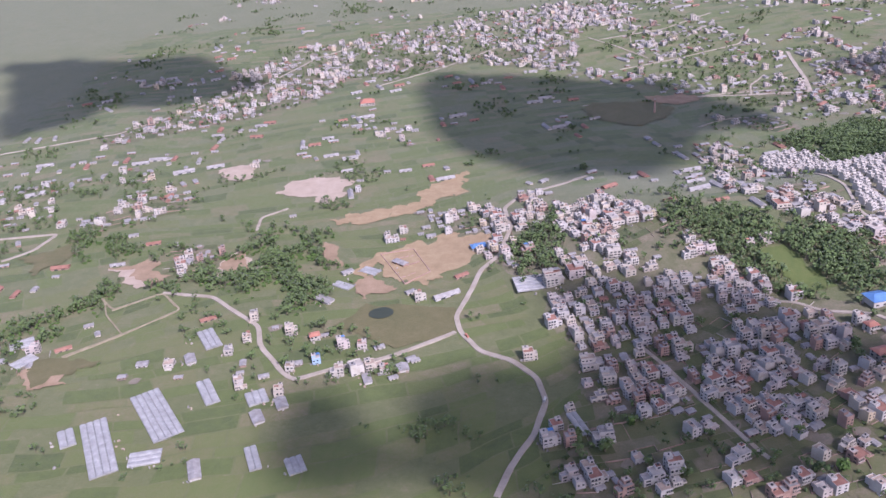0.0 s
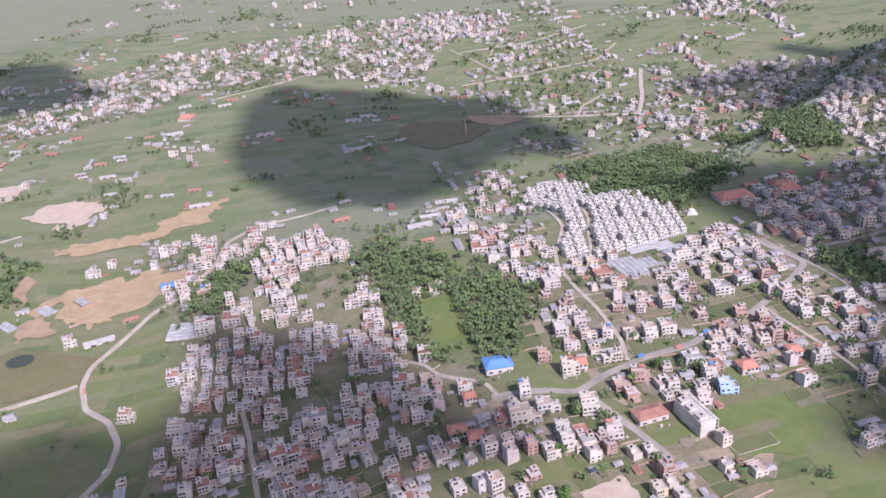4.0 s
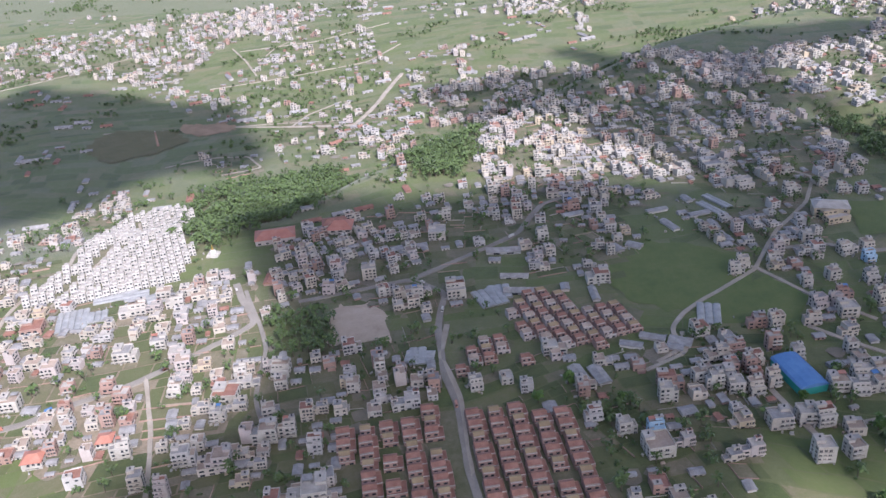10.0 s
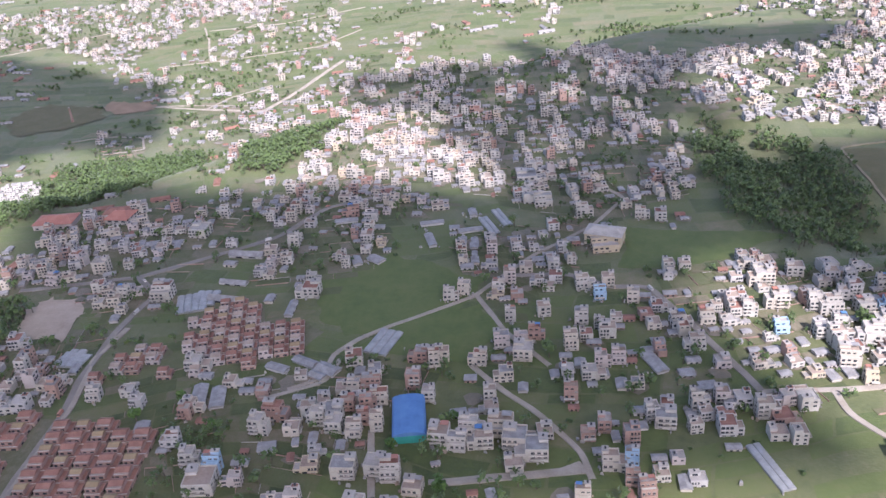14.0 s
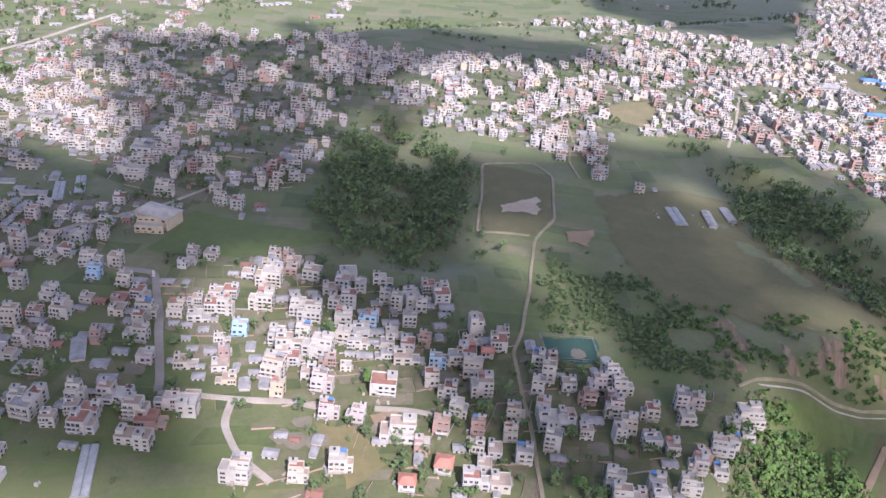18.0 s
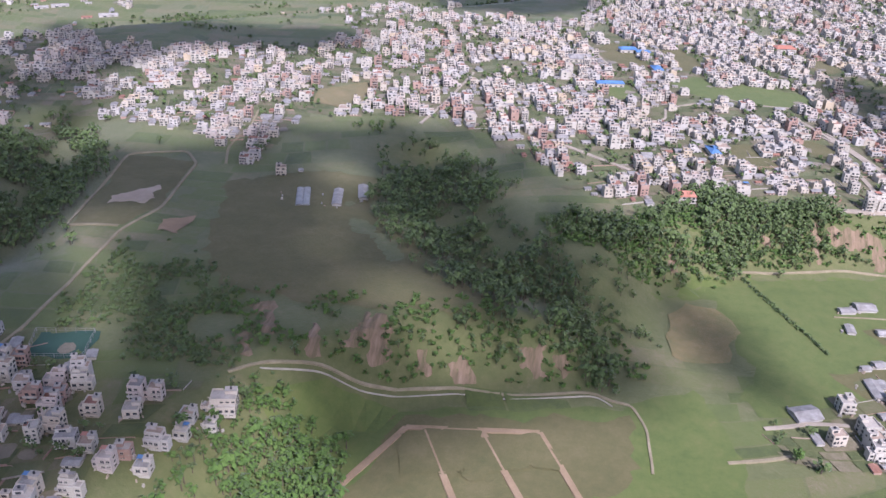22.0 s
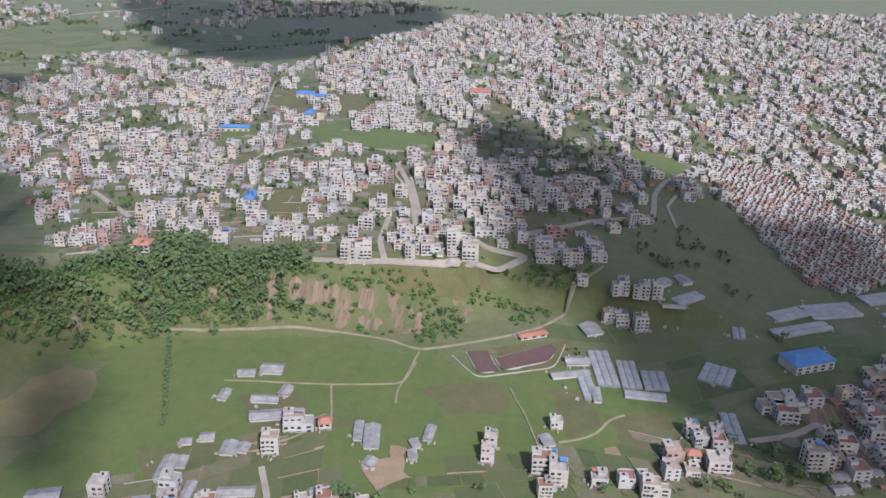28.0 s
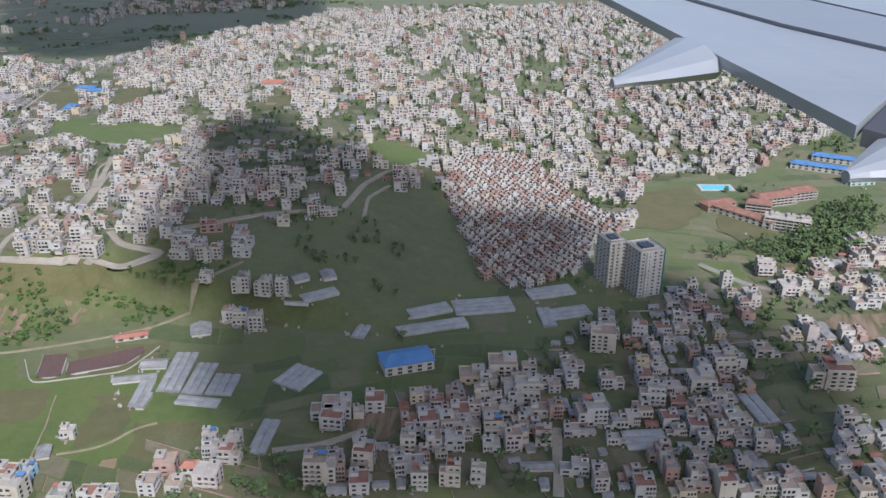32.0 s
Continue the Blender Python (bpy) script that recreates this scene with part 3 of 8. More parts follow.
SHADE["N32"] = [(453, 1074), (774, 1143), (799, 1036), (755, 850), (725, 794), (660, 800)]
SHADE["G19"] = [(274, 660), (390, 690), (508, 608), (534, 531), (530, 485), (560, 483), (590, 417), (553, 397), (488, 371)]
SHADE["N23"] = [(378, 740), (524, 703), (612, 724), (627, 678), (525, 633), (517, 548)]
SHADE["P17"] = [(400, 355), (476, 362), (514, 363), (532, 333), (536, 306), (549, 286), (478, 262)]
BUILT["B19"] = [(896, 425), (916, 443), (939, 446), (965, 461), (1022, 478), (1012, 443), (898, 419)]
BUILT["B20"] = [(811, 396), (830, 412), (848, 432), (880, 451), (862, 388), (810, 377)]
BUILT["B21"] = [(839, 407), (838, 420), (876, 426), (886, 423), (887, 417)]
BUILT["B22"] = [(-149, 365), (-133, 382), (-108, 359), (-126, 344), (-140, 346)]
BUILT["B23"] = [(220, 546), (271, 559), (362, 621), (352, 579), (278, 534), (227, 522)]
BUILT["B24"] = [(187, 617), (247, 636), (309, 610), (325, 495), (235, 553)]
OPEN["earth_a"] = [(-75, 379), (-65, 371), (-61, 351), (-69, 358)]
OPEN["earth_b"] = [(-54, 332), (-46, 343), (-33, 324), (-47, 317)]
OPEN["earth_c"] = [(-156, 500), (-133, 503), (-133, 478), (-148, 474)]
OPEN["earth_d"] = [(-179, 363), (-162, 372), (-146, 347), (-158, 342)]
OPEN["earth_e"] = [(-121, 366), (-115, 379), (-103, 353), (-125, 349)]
OPEN["earth_f"] = [(-182, 276), (-168, 283), (-159, 266), (-172, 260)]
OPEN["earth_h"] = [(134, 605), (159, 614), (182, 601), (155, 587)]
ROADS["sandbank"] = (3.0, [(212, 600), (256, 597), (264, 627), (271, 672), (276, 699)])
ROADS["path30a"] = (0.5, [(839, 457), (868, 461), (889, 466), (890, 478)])
ROADS["path30b"] = (0.6, [(869, 461), (874, 445), (865, 434), (858, 431)])
ROADS["lane16a"] = (1.6, [(450, 317), (461, 307), (471, 299), (484, 286), (487, 277)])
ROADS["lane16b"] = (1.6, [(449, 270), (461, 273), (477, 277), (484, 282)])
ROADS["lane11"] = (1.8, [(347, 250), (342, 285), (335, 304), (336, 322)])
ROADS["lane16c"] = (1.4, [(397, 295), (411, 304), (411, 315)])
BUILT["B25"] = [(271, 263), (300, 285), (324, 277), (320, 245), (302, 220), (279, 221)]
BUILT["B26"] = [(230, 262), (279, 259), (307, 254), (315, 237), (225, 238)]
SHADE["V21"] = [(572, 360), (606, 373), (637, 365), (660, 360), (669, 349), (663, 320), (612, 303)]
OPEN["meadow29"] = [(779, 453), (795, 467), (823, 478), (862, 487), (888, 482), (899, 486), (903, 474), (935, 489), (969, 466), (951, 436), (900, 422), (837, 409), (806, 398), (808, 425), (802, 460)]
OPEN["meadow22"] = [(676, 366), (692, 379), (712, 381), (770, 394), (790, 408), (800, 380), (800, 345), (720, 338), (705, 345)]
OPEN["fallow22"] = [(703, 340), (706, 350), (711, 377), (734, 384), (772, 390), (776, 372), (761, 356), (758, 338)]
BUILT["H1"] = [(169, 551), (208, 550), (219, 510), (193, 509)]
BUILT["H2"] = [(253, 636), (269, 638), (273, 605), (261, 603)]
BUILT["H3"] = [(195, 619), (245, 605), (251, 567), (213, 565)]
BUILT["H4"] = [(272, 639), (288, 637), (291, 610), (278, 612)]
BUILT["H5"] = [(316, 650), (339, 647), (343, 602), (327, 604)]
BUILT["H6"] = [(281, 707), (307, 704), (308, 671), (286, 678)]
BUILT["H7"] = [(202, 711), (238, 708), (242, 679), (210, 686)]
BUILT["H8"] = [(249, 589), (265, 592), (273, 549), (258, 554)]
BUILT["H9"] = [(-157, 392), (-127, 381), (-119, 344), (-140, 346)]
BUILT["H10"] = [(-221, 431), (-167, 460), (-159, 433), (-207, 413)]
BUILT["H11"] = [(-200, 295), (-181, 301), (-174, 279), (-186, 265)]
OPEN["Fp"] = [(-151, 345), (-101, 352), (-72, 337), (-64, 315), (-89, 316), (-108, 337), (-141, 330)]
OPEN["Fq"] = [(-211, 317), (-185, 328), (-172, 351), (-163, 333), (-173, 305), (-196, 286)]
OPEN["Fr"] = [(-119, 411), (-73, 386), (-73, 348), (-99, 358)]
OPEN["Fs"] = [(-219, 412), (-187, 418), (-168, 380), (-194, 372)]
OPEN["Ft"] = [(287, 547), (330, 485), (333, 449), (310, 457)]
OPEN["Fu"] = [(216, 484), (252, 517), (263, 489), (234, 460)]
OPEN["Fv"] = [(273, 333), (294, 329), (302, 306), (280, 309)]
OPEN["Fw"] = [(795, 506), (845, 511), (841, 498), (815, 484), (795, 478)]
ROADS["p0a"] = (0.7, [(-169, 285), (-150, 300), (-132, 318)])
ROADS["p0b"] = (0.6, [(-150, 301), (-163, 318), (-170, 334)])
ROADS["p0c"] = (0.6, [(-162, 322), (-143, 336), (-133, 322)])
ROADS["p0d"] = (1.6, [(-112, 399), (-113, 417), (-100, 427)])
ROADS["p0e"] = (1.4, [(-73, 379), (-68, 363), (-63, 356)])
ROADS["p11a"] = (1.2, [(156, 529), (169, 539), (182, 545), (201, 545), (215, 524), (195, 513)])
ROADS["p11b"] = (1.5, [(122, 780), (143, 746), (162, 708)])
ROADS["p11c"] = (1.3, [(214, 600), (221, 623), (239, 645)])
ROADS["p11d"] = (1.2, [(163, 820), (171, 796), (160, 776), (157, 755)])
ROADS["p11e"] = (1.3, [(159, 602), (177, 604), (199, 607), (248, 608)])
ROADS["p22b"] = (1.0, [(796, 378), (805, 381), (812, 384)])
OPEN["pit0"] = [(-179, 363), (-163, 373), (-145, 353), (-146, 342), (-158, 349), (-165, 361)]
OPEN["pit0b"] = [(-121, 361), (-115, 379), (-109, 362), (-104, 353), (-117, 352)]
OPEN["dry0"] = [(-178, 284), (-170, 287), (-150, 277), (-172, 264)]
OPEN["dry0b"] = [(-231, 383), (-211, 400), (-202, 386), (-216, 363)]
OPEN["mound11"] = [(86, 572), (98, 599), (135, 596), (154, 578), (140, 552), (116, 536)]
BUILT["B27"] = [(91, 205), (158, 214), (141, 175), (59, 190)]
BUILT["B28"] = [(171, 212), (230, 234), (210, 189), (144, 196)]
BUILT["B29"] = [(837, 411), (853, 416), (868, 415), (870, 402), (838, 395)]
BUILT["B30"] = [(872, 416), (883, 421), (892, 414), (889, 406), (879, 404), (871, 411)]
OPEN["lot2"] = [(167, 205), (179, 210), (183, 201), (177, 188), (168, 193)]
ROADS["fork24a"] = (1.5, [(863, 423), (867, 416), (870, 411), (866, 405), (862, 400)])
ROADS["fork24b"] = (1.5, [(870, 411), (874, 408), (878, 403)])
ROADS["soil24"] = (1.3, [(807, 394), (814, 396), (821, 399), (830, 400)])
ROADS["lane2b"] = (1.6, [(59, 266), (67, 247), (73, 228), (79, 211), (85, 195)])
OPEN["plot_a"] = [(894, 466), (918, 473), (920, 460), (904, 455)]
OPEN["plot_b"] = [(929, 472), (942, 475), (945, 458), (937, 451)]
OPEN["plot_c"] = [(946, 463), (960, 467), (965, 451), (954, 443)]
OPEN["plot_d"] = [(946, 448), (949, 450), (952, 443), (948, 441)]
OPEN["plot_e"] = [(910, 491), (935, 501), (937, 489), (923, 480)]
OPEN["plot_f"] = [(846, 451), (862, 456), (871, 440), (855, 435)]
OPEN["plot_g"] = [(829, 424), (870, 435), (884, 418), (841, 410)]
SHADE["C7"] = [(309, 263), (332, 289), (378, 299), (345, 218), (293, 220)]
BUILT["B31"] = [(250, 240), (287, 257), (333, 263), (312, 212), (246, 214)]
BUILT["H12"] = [(346, 903), (424, 1014), (499, 941), (416, 804)]
BUILT["H13"] = [(572, 1087), (757, 1227), (760, 1078), (603, 988)]
BUILT["H14"] = [(559, 813), (614, 839), (647, 740), (605, 717)]
BUILT["H15"] = [(136, 818), (234, 817), (257, 735), (170, 734)]
BUILT["H16"] = [(130, 673), (226, 694), (251, 636), (168, 606)]
BUILT["H17"] = [(145, 721), (264, 733), (270, 659), (162, 653)]
BUILT["H18"] = [(-99, 749), (11, 842), (39, 753), (-61, 683)]
SHADE["C6"] = [(263, 270), (296, 291), (349, 301), (312, 212), (249, 214)]
ROADS["p25a"] = (1.6, [(394, 834), (438, 907), (479, 983), (553, 1070)])
ROADS["p13a"] = (1.5, [(131, 771), (193, 789), (250, 833)])
ROADS["p7a"] = (1.4, [(133, 682), (183, 701), (246, 730), (267, 770)])
ROADS["p7b"] = (1.2, [(-67, 677), (-14, 719), (43, 775)])
OPEN["court20"] = [(615, 372), (630, 375), (633, 364), (619, 361)]
OPEN["bare20"] = [(579, 325), (585, 328), (589, 324), (584, 321)]
OPEN["garden20"] = [(569, 316), (577, 319), (588, 308), (583, 300)]
SHADE["V20"] = [(540, 389), (604, 407), (625, 387), (615, 358), (588, 365), (554, 368)]
ROADS["q30b"] = (0.4, [(919, 470), (924, 459), (929, 445)])
ROADS["q30c"] = (0.6, [(934, 448), (942, 452), (945, 456), (946, 460), (951, 464)])

OPEN["slope23"] = [(645, 382), (663, 405), (713, 411), (766, 430), (776, 411), (763, 402), (724, 393), (699, 385), (668, 374)]
SHADE["S23"] = [(611, 415), (641, 418), (663, 401), (695, 396), (730, 401), (765, 408), (769, 399), (740, 390), (700, 381), (670, 368), (668, 354), (654, 355)]
SHADE["S6"] = [(251, 248), (298, 298), (345, 294), (312, 212), (242, 214)]

SHADE["S18"] = [(479, 323), (501, 320), (530, 318), (547, 304), (557, 289), (515, 276)]

SHADE["S16"] = [(397, 284), (451, 306), (512, 315), (542, 318), (550, 292), (433, 246)]
SHADE["S32"] = [(871, 649), (945, 638), (974, 610), (1002, 595), (1020, 561), (1058, 557), (1079, 546), (1098, 535), (1117, 515), (1130, 502), (1122, 470), (985, 443), (980, 467), (986, 483), (963, 496), (948, 520), (926, 520), (922, 545), (891, 604)]
BUILT["B32"] = [(1030, 668), (1070, 668), (1071, 624), (1065, 617), (1042, 641)]
OPEN["lawn32"] = [(1093, 584), (1105, 587), (1108, 580), (1102, 570)]
OPEN["court32"] = [(1104, 638), (1119, 634), (1125, 620), (1111, 609), (1100, 620)]
OPEN["rust32"] = [(998, 474), (1006, 483), (1014, 480), (1010, 471), (1003, 468)]
OPEN["soil28"] = [(887, 428), (893, 432), (899, 426), (893, 421)]
OPEN["soil23"] = [(892, 438), (896, 438), (898, 428), (895, 426)]

SHADE["S23b"] = [(641, 373), (672, 373), (700, 381), (728, 388), (734, 381), (712, 375), (713, 357), (699, 354), (689, 375), (669, 365), (653, 357)]
SHADE["S28"] = [(707, 545), (724, 542), (787, 463), (815, 428), (816, 403), (809, 401)]
SHADE["S19"] = [(443, 433), (522, 457), (592, 403), (618, 344), (669, 358), (672, 333), (607, 303), (588, 333), (569, 364), (519, 382), (490, 368)]

ROADS["estate_lane"] = (1.2, [(189, 339), (190, 350), (191, 363), (193, 379), (185, 427), (175, 446)])
OPEN["E2e"] = [(359, 304), (376, 306), (373, 299), (359, 296)]
SHADE["S30"] = [(867, 675), (896, 686), (940, 626), (964, 634), (977, 593), (1001, 587), (1033, 565), (1063, 553), (1088, 539), (1065, 455), (981, 439), (972, 464), (963, 495), (936, 517), (922, 529), (905, 560)]
SHADE["S23c"] = [(641, 373), (689, 375), (682, 366), (679, 347), (666, 336)]

SHADE["S28b"] = [(931, 533), (944, 505), (955, 481), (965, 466), (980, 437), (1012, 444), (1065, 630), (996, 595), (951, 630), (882, 675), (880, 645), (919, 556)]

SHADE["S24"] = [(653, 411), (696, 397), (729, 400), (750, 400), (760, 383), (721, 375), (717, 368), (687, 360)]

OPEN["green28a"] = [(758, 719), (769, 736), (788, 688), (776, 679), (766, 688)]
OPEN["green28b"] = [(794, 722), (807, 733), (820, 691), (807, 682)]
OPEN["green28c"] = [(758, 636), (775, 646), (780, 627), (767, 619)]
OPEN["green28d"] = [(818, 649), (837, 665), (864, 654), (866, 630), (848, 629), (825, 632)]
OPEN["green28e"] = [(811, 563), (825, 571), (835, 545), (821, 541)]
OPEN["green28f"] = [(879, 720), (893, 731), (897, 707), (883, 700)]
OPEN["green19"] = [(623, 593), (643, 613), (650, 587), (643, 571), (626, 573)]
OPEN["green32a"] = [(794, 657), (812, 672), (833, 641), (816, 629)]
OPEN["green32b"] = [(951, 652), (962, 659), (982, 651), (983, 634), (971, 623)]
OPEN["green32c"] = [(843, 574), (854, 583), (867, 566), (857, 558)]
ROADS["t28a"] = (1.2, [(768, 671), (754, 718), (747, 745)])
ROADS["t28b"] = (1.2, [(822, 637), (832, 630), (846, 629), (864, 630), (882, 631)])
ROADS["t28c"] = (1.2, [(863, 595), (870, 573), (876, 553)])
ROADS["t28d"] = (1.1, [(781, 585), (791, 596), (792, 612), (807, 624)])
ROADS["t32a"] = (1.3, [(972, 578), (969, 596), (974, 610)])
ROADS["t32b"] = (1.1, [(875, 548), (870, 570), (856, 597), (854, 615)])
ROADS["t19a"] = (1.3, [(681, 558), (687, 593), (693, 645)])
ROADS["t19b"] = (1.0, [(617, 492), (611, 509), (610, 537), (606, 556)])

BUILT["B32"] = [(342, 291), (362, 302), (376, 293), (391, 299), (394, 286), (378, 271), (359, 279)]
BUILT["B33"] = [(393, 425), (409, 430), (398, 365), (385, 362)]
BUILT["B34"] = [(309, 322), (336, 320), (337, 294), (341, 277), (311, 273)]
SHADE["S9"] = [(244, 255), (256, 258), (282, 258), (297, 237), (247, 237), (247, 246)]

SHADE["S7"] = [(281, 237), (316, 245), (354, 241), (345, 218), (279, 220)]
SHADE["S11"] = [(453, 268), (487, 278), (478, 253), (441, 252)]

# ---- building tools ----
class Solid:
    """Gathers quads and triangles for one mesh."""

    def __init__(self):
        self.v, self.f, self.m = [], [], []

    def add(self, verts, faces, mat=0):
        k = len(self.v)
        self.v += verts
        self.f += [tuple(k + i for i in f) for f in faces]
        self.m += [mat] * len(faces)
        return self

    def box(self, x, y, z, w, d, h, mat=0, bottom=False):
        a, b = w / 2, d / 2
        v = [(x - a, y - b, z), (x + a, y - b, z), (x + a, y + b, z), (x - a, y + b, z), (x - a, y - b, z + h), (x + a, y - b, z + h), (x + a, y + b, z + h), (x - a, y + b, z + h)]
        f = [(4, 5, 6, 7), (0, 1, 5, 4), (1, 2, 6, 5), (2, 3, 7, 6), (3, 0, 4, 7)] + ([(3, 2, 1, 0)] if bottom else [])
        return self.add(v, f, mat)

    def gable(self, x, y, z, w, d, h, mat=0, over=0.25, hip=0.0):
        a, b, e = w / 2 + over, d / 2 + over, max(0.0, hip)
        v = [(x - a, y - b, z), (x + a, y - b, z), (x + a, y + b, z), (x - a, y + b, z), (x - a + e, y, z + h), (x + a - e, y, z + h)]
        v += [(p, q, r - 0.12) for p, q, r in v[:4]]
        return self.add(v, [(0, 1, 5, 4), (2, 3, 4, 5), (1, 2, 5), (3, 0, 4), (1, 0, 6, 7), (2, 1, 7, 8), (3, 2, 8, 9), (0, 3, 9, 6)], mat)

    def vault(self, x, y, z, w, d, h, mat=0, steps=6):
        """A curved roof sheet along y."""
        arc = [(x - w / 2 * math.cos(math.pi * k / steps), z + h * math.sin(math.pi * k / steps)) for k in range(steps + 1)]
        v = [(p, y + s * d / 2, q) for s in (-1, 1) for p, q in arc]
        n = steps + 1
        return self.add(v, [(k + 1, k, n + k, n + k + 1) for k in range(steps)] + [tuple(range(n)), tuple(reversed(range(n, 2 * n)))], mat)

    def drum(self, x, y, z, r, h, mat=0, sides=8, top=None):
        t = r if top is None else top
        v = [(x + q * math.cos(math.tau * k / sides), y + q * math.sin(math.tau * k / sides), p) for q, p in ((r, z), (t, z + h)) for k in range(sides)]
        return self.add(v, [(k, (k + 1) % sides, sides + (k + 1) % sides, sides + k) for k in range(sides)] + [tuple(range(sides, 2 * sides))], mat)

    def mesh(self, name, mats):
        me = bpy.data.meshes.new(name)
        me.from_pydata(self.v, [], self.f)
        for m in mats:
            me.materials.append(m)
        if len(mats) > 1:
            me.polygons.foreach_set("material_index", self.m)
        me.update()
        return me


def part(name, solid, mats, parent=None, label=""):
    """One mesh object under a thing or a part."""
    me = solid if isinstance(solid, bpy.types.Mesh) else solid.mesh(name, mats if isinstance(mats, (list, tuple)) else [mats])
    ob = new(name, me)
    ob.parent = parent
    return tagged(ob, label)


def base(name, x, y, rz=0, z=None):
    """An empty at the foot of a thing, on the ground."""
    ob = new(name)
    ob.matrix_world = pose(x, y, float(height(x, y)) if z is None else z, 0, 0, rz)
    ob.empty_display_size = 0.3
    return ob


def flat_mesh(name, verts, faces, mats, index=None, flat=True):
    """A mesh from arrays of places and of quads."""
    me = bpy.data.meshes.new(name)
    n, q = len(verts), len(faces)
    me.vertices.add(n)
    me.vertices.foreach_set("co", np.asarray(verts, np.float32).ravel())
    me.loops.add(4 * q)
    me.loops.foreach_set("vertex_index", np.asarray(faces, np.int32).ravel())
    me.polygons.add(q)
    me.polygons.foreach_set("loop_start", np.arange(0, 4 * q, 4, dtype=np.int32))
    me.polygons.foreach_set("loop_total", np.full(q, 4, np.int32))
    for m in mats:
        me.materials.append(m)
    if index is not None:
        me.polygons.foreach_set("material_index", np.asarray(index, np.int32))
    me.update(calc_edges=True)
    if flat:
        me.shade_flat()
    return me


def inside(x, y, poly):
    return to_line(np.asarray(x, float), np.asarray(y, float), poly, True)[1]


def grid_mesh(name, xs, ys, mats, lift=0.0):
    gx, gy = np.meshgrid(xs, ys)
    v = np.stack([gx, gy, height(gx, gy) + lift], -1).reshape(-1, 3)
    a = (np.arange(len(ys) - 1)[:, None] * len(xs) + np.arange(len(xs) - 1)).ravel()
    return flat_mesh(name, v, np.stack([a, a + 1, a + 1 + len(xs), a + len(xs)], 1), mats, flat=False)


def rough_line(pts, step, wobble, seed, closed=True):
    """The outline with corners eased and edges made uneven."""
    out, loop = [], pts + pts[:1] if closed else pts
    for (ax, ay), (bx, by) in zip(loop, loop[1:]):
        n = max(1, int(math.hypot(bx - ax, by - ay) / step))
        for k in range(n):
            x, y = ax + (bx - ax) * k / n, ay + (by - ay) * k / n
            s = noise.noise_vector(Vector((x * 0.11, y * 0.11, seed)))
            q = noise.noise_vector(Vector((x * 0.4, y * 0.4, seed + 5)))
            out.append((x + wobble * (s.x + 0.5 * q.x), y + wobble * (s.y + 0.5 * q.y)))
    return out if closed else out + [pts[-1]]


LAYERS = []


def cover(name, pts, mat, label, category, lift=0.05, wobble=1.2, step=2.5, kind="structure"):
    """A thin layer of other land cover lying on the ground inside an outline, with a low edge."""
    LAYERS.append(name)
    lift += 0.006 * len(LAYERS)
    line = rough_line(pts, step, wobble, len(name) * 0.37 + pts[0][0])
    bm = bmesh.new()
    top = [bm.verts.new((x, y, 0)) for x, y in line]
    edges = [bm.edges.new((a, b)) for a, b in zip(top, top[1:] + top[:1])]
    bmesh.ops.triangle_fill(bm, use_beauty=True, use_dissolve=False, edges=edges)
    if max(p[0] for p in pts) - min(p[0] for p in pts) > 12:
        bmesh.ops.subdivide_edges(bm, edges=[e for e in bm.edges if e.calc_length() > 8], cuts=2, use_grid_fill=True)
    bmesh.ops.triangulate(bm, faces=bm.faces)
    xy = np.array([v.co[:2] for v in bm.verts])
    for v, z in zip(bm.verts, height(xy[:, 0], xy[:, 1])):
        v.co.z = z + lift
    bm.normal_update()
    for f in bm.faces:
        if f.normal.z < 0:
            f.normal_flip()
    me = bpy.data.meshes.new(name)
    bm.to_mesh(me)
    bm.free()
    me.materials.append(mat)
    return tagged(new(name, me), label, category, kind=kind)


def ribbon(name, pts, width, mat, label, category="road", lift=0.40, wobble=0.35):
    """A lane on the ground along a line, with a shallow side."""
    lift = min(lift, 0.45) if width < 1 else lift
    line = rough_line(pts, 2.0, wobble, width + pts[0][1], closed=False)
    for _ in range(2):
        line = [line[0]] + [((a[0] + 2 * b[0] + c[0]) / 4, (a[1] + 2 * b[1] + c[1]) / 4) for a, b, c in zip(line, line[1:], line[2:])] + [line[-1]]
    p = np.array(line)
    t = np.gradient(p, axis=0)
    t /= np.linalg.norm(t, axis=1)[:, None] + 1e-9
    side = np.stack([-t[:, 1], t[:, 0]], 1)
    swell = np.array([0.5 * width * (1 + 0.18 * noise.noise(Vector((x * 0.09, y * 0.09, 3.1)))) for x, y in line])
    rows = []
    for k, z in ((1.12, -0.15), (1.0, lift), (0.0, lift + 0.03), (-1.0, lift), (-1.12, -0.15)):
        q = p + side * (swell * k)[:, None]
        rows.append(np.c_[q, height(p[:, 0], p[:, 1]) * 0.5 + height(q[:, 0], q[:, 1]) * 0.5 + z])
    v, n = np.concatenate(rows), len(p)
    a = (np.arange(4)[:, None] * n + np.arange(n - 1)).ravel()
    me = flat_mesh(name, v, np.stack([a + n, a + n + 1, a + 1, a], 1), [mat])
    return tagged(new(name, me), label, category, kind="structure")

# ---- ground ----
near_x, near_y = np.arange(-330, 1260, 4.4), np.arange(150, 860, 4.4)
grow = 3.0 * 1.22 ** np.arange(1, 27)
ground_x = np.r_[(near_x[0] - np.cumsum(grow))[::-1], near_x, near_x[-1] + np.cumsum(grow)]
ground_y = np.r_[(near_y[0] - np.cumsum(grow))[::-1], near_y, near_y[-1] + np.cumsum(grow)]
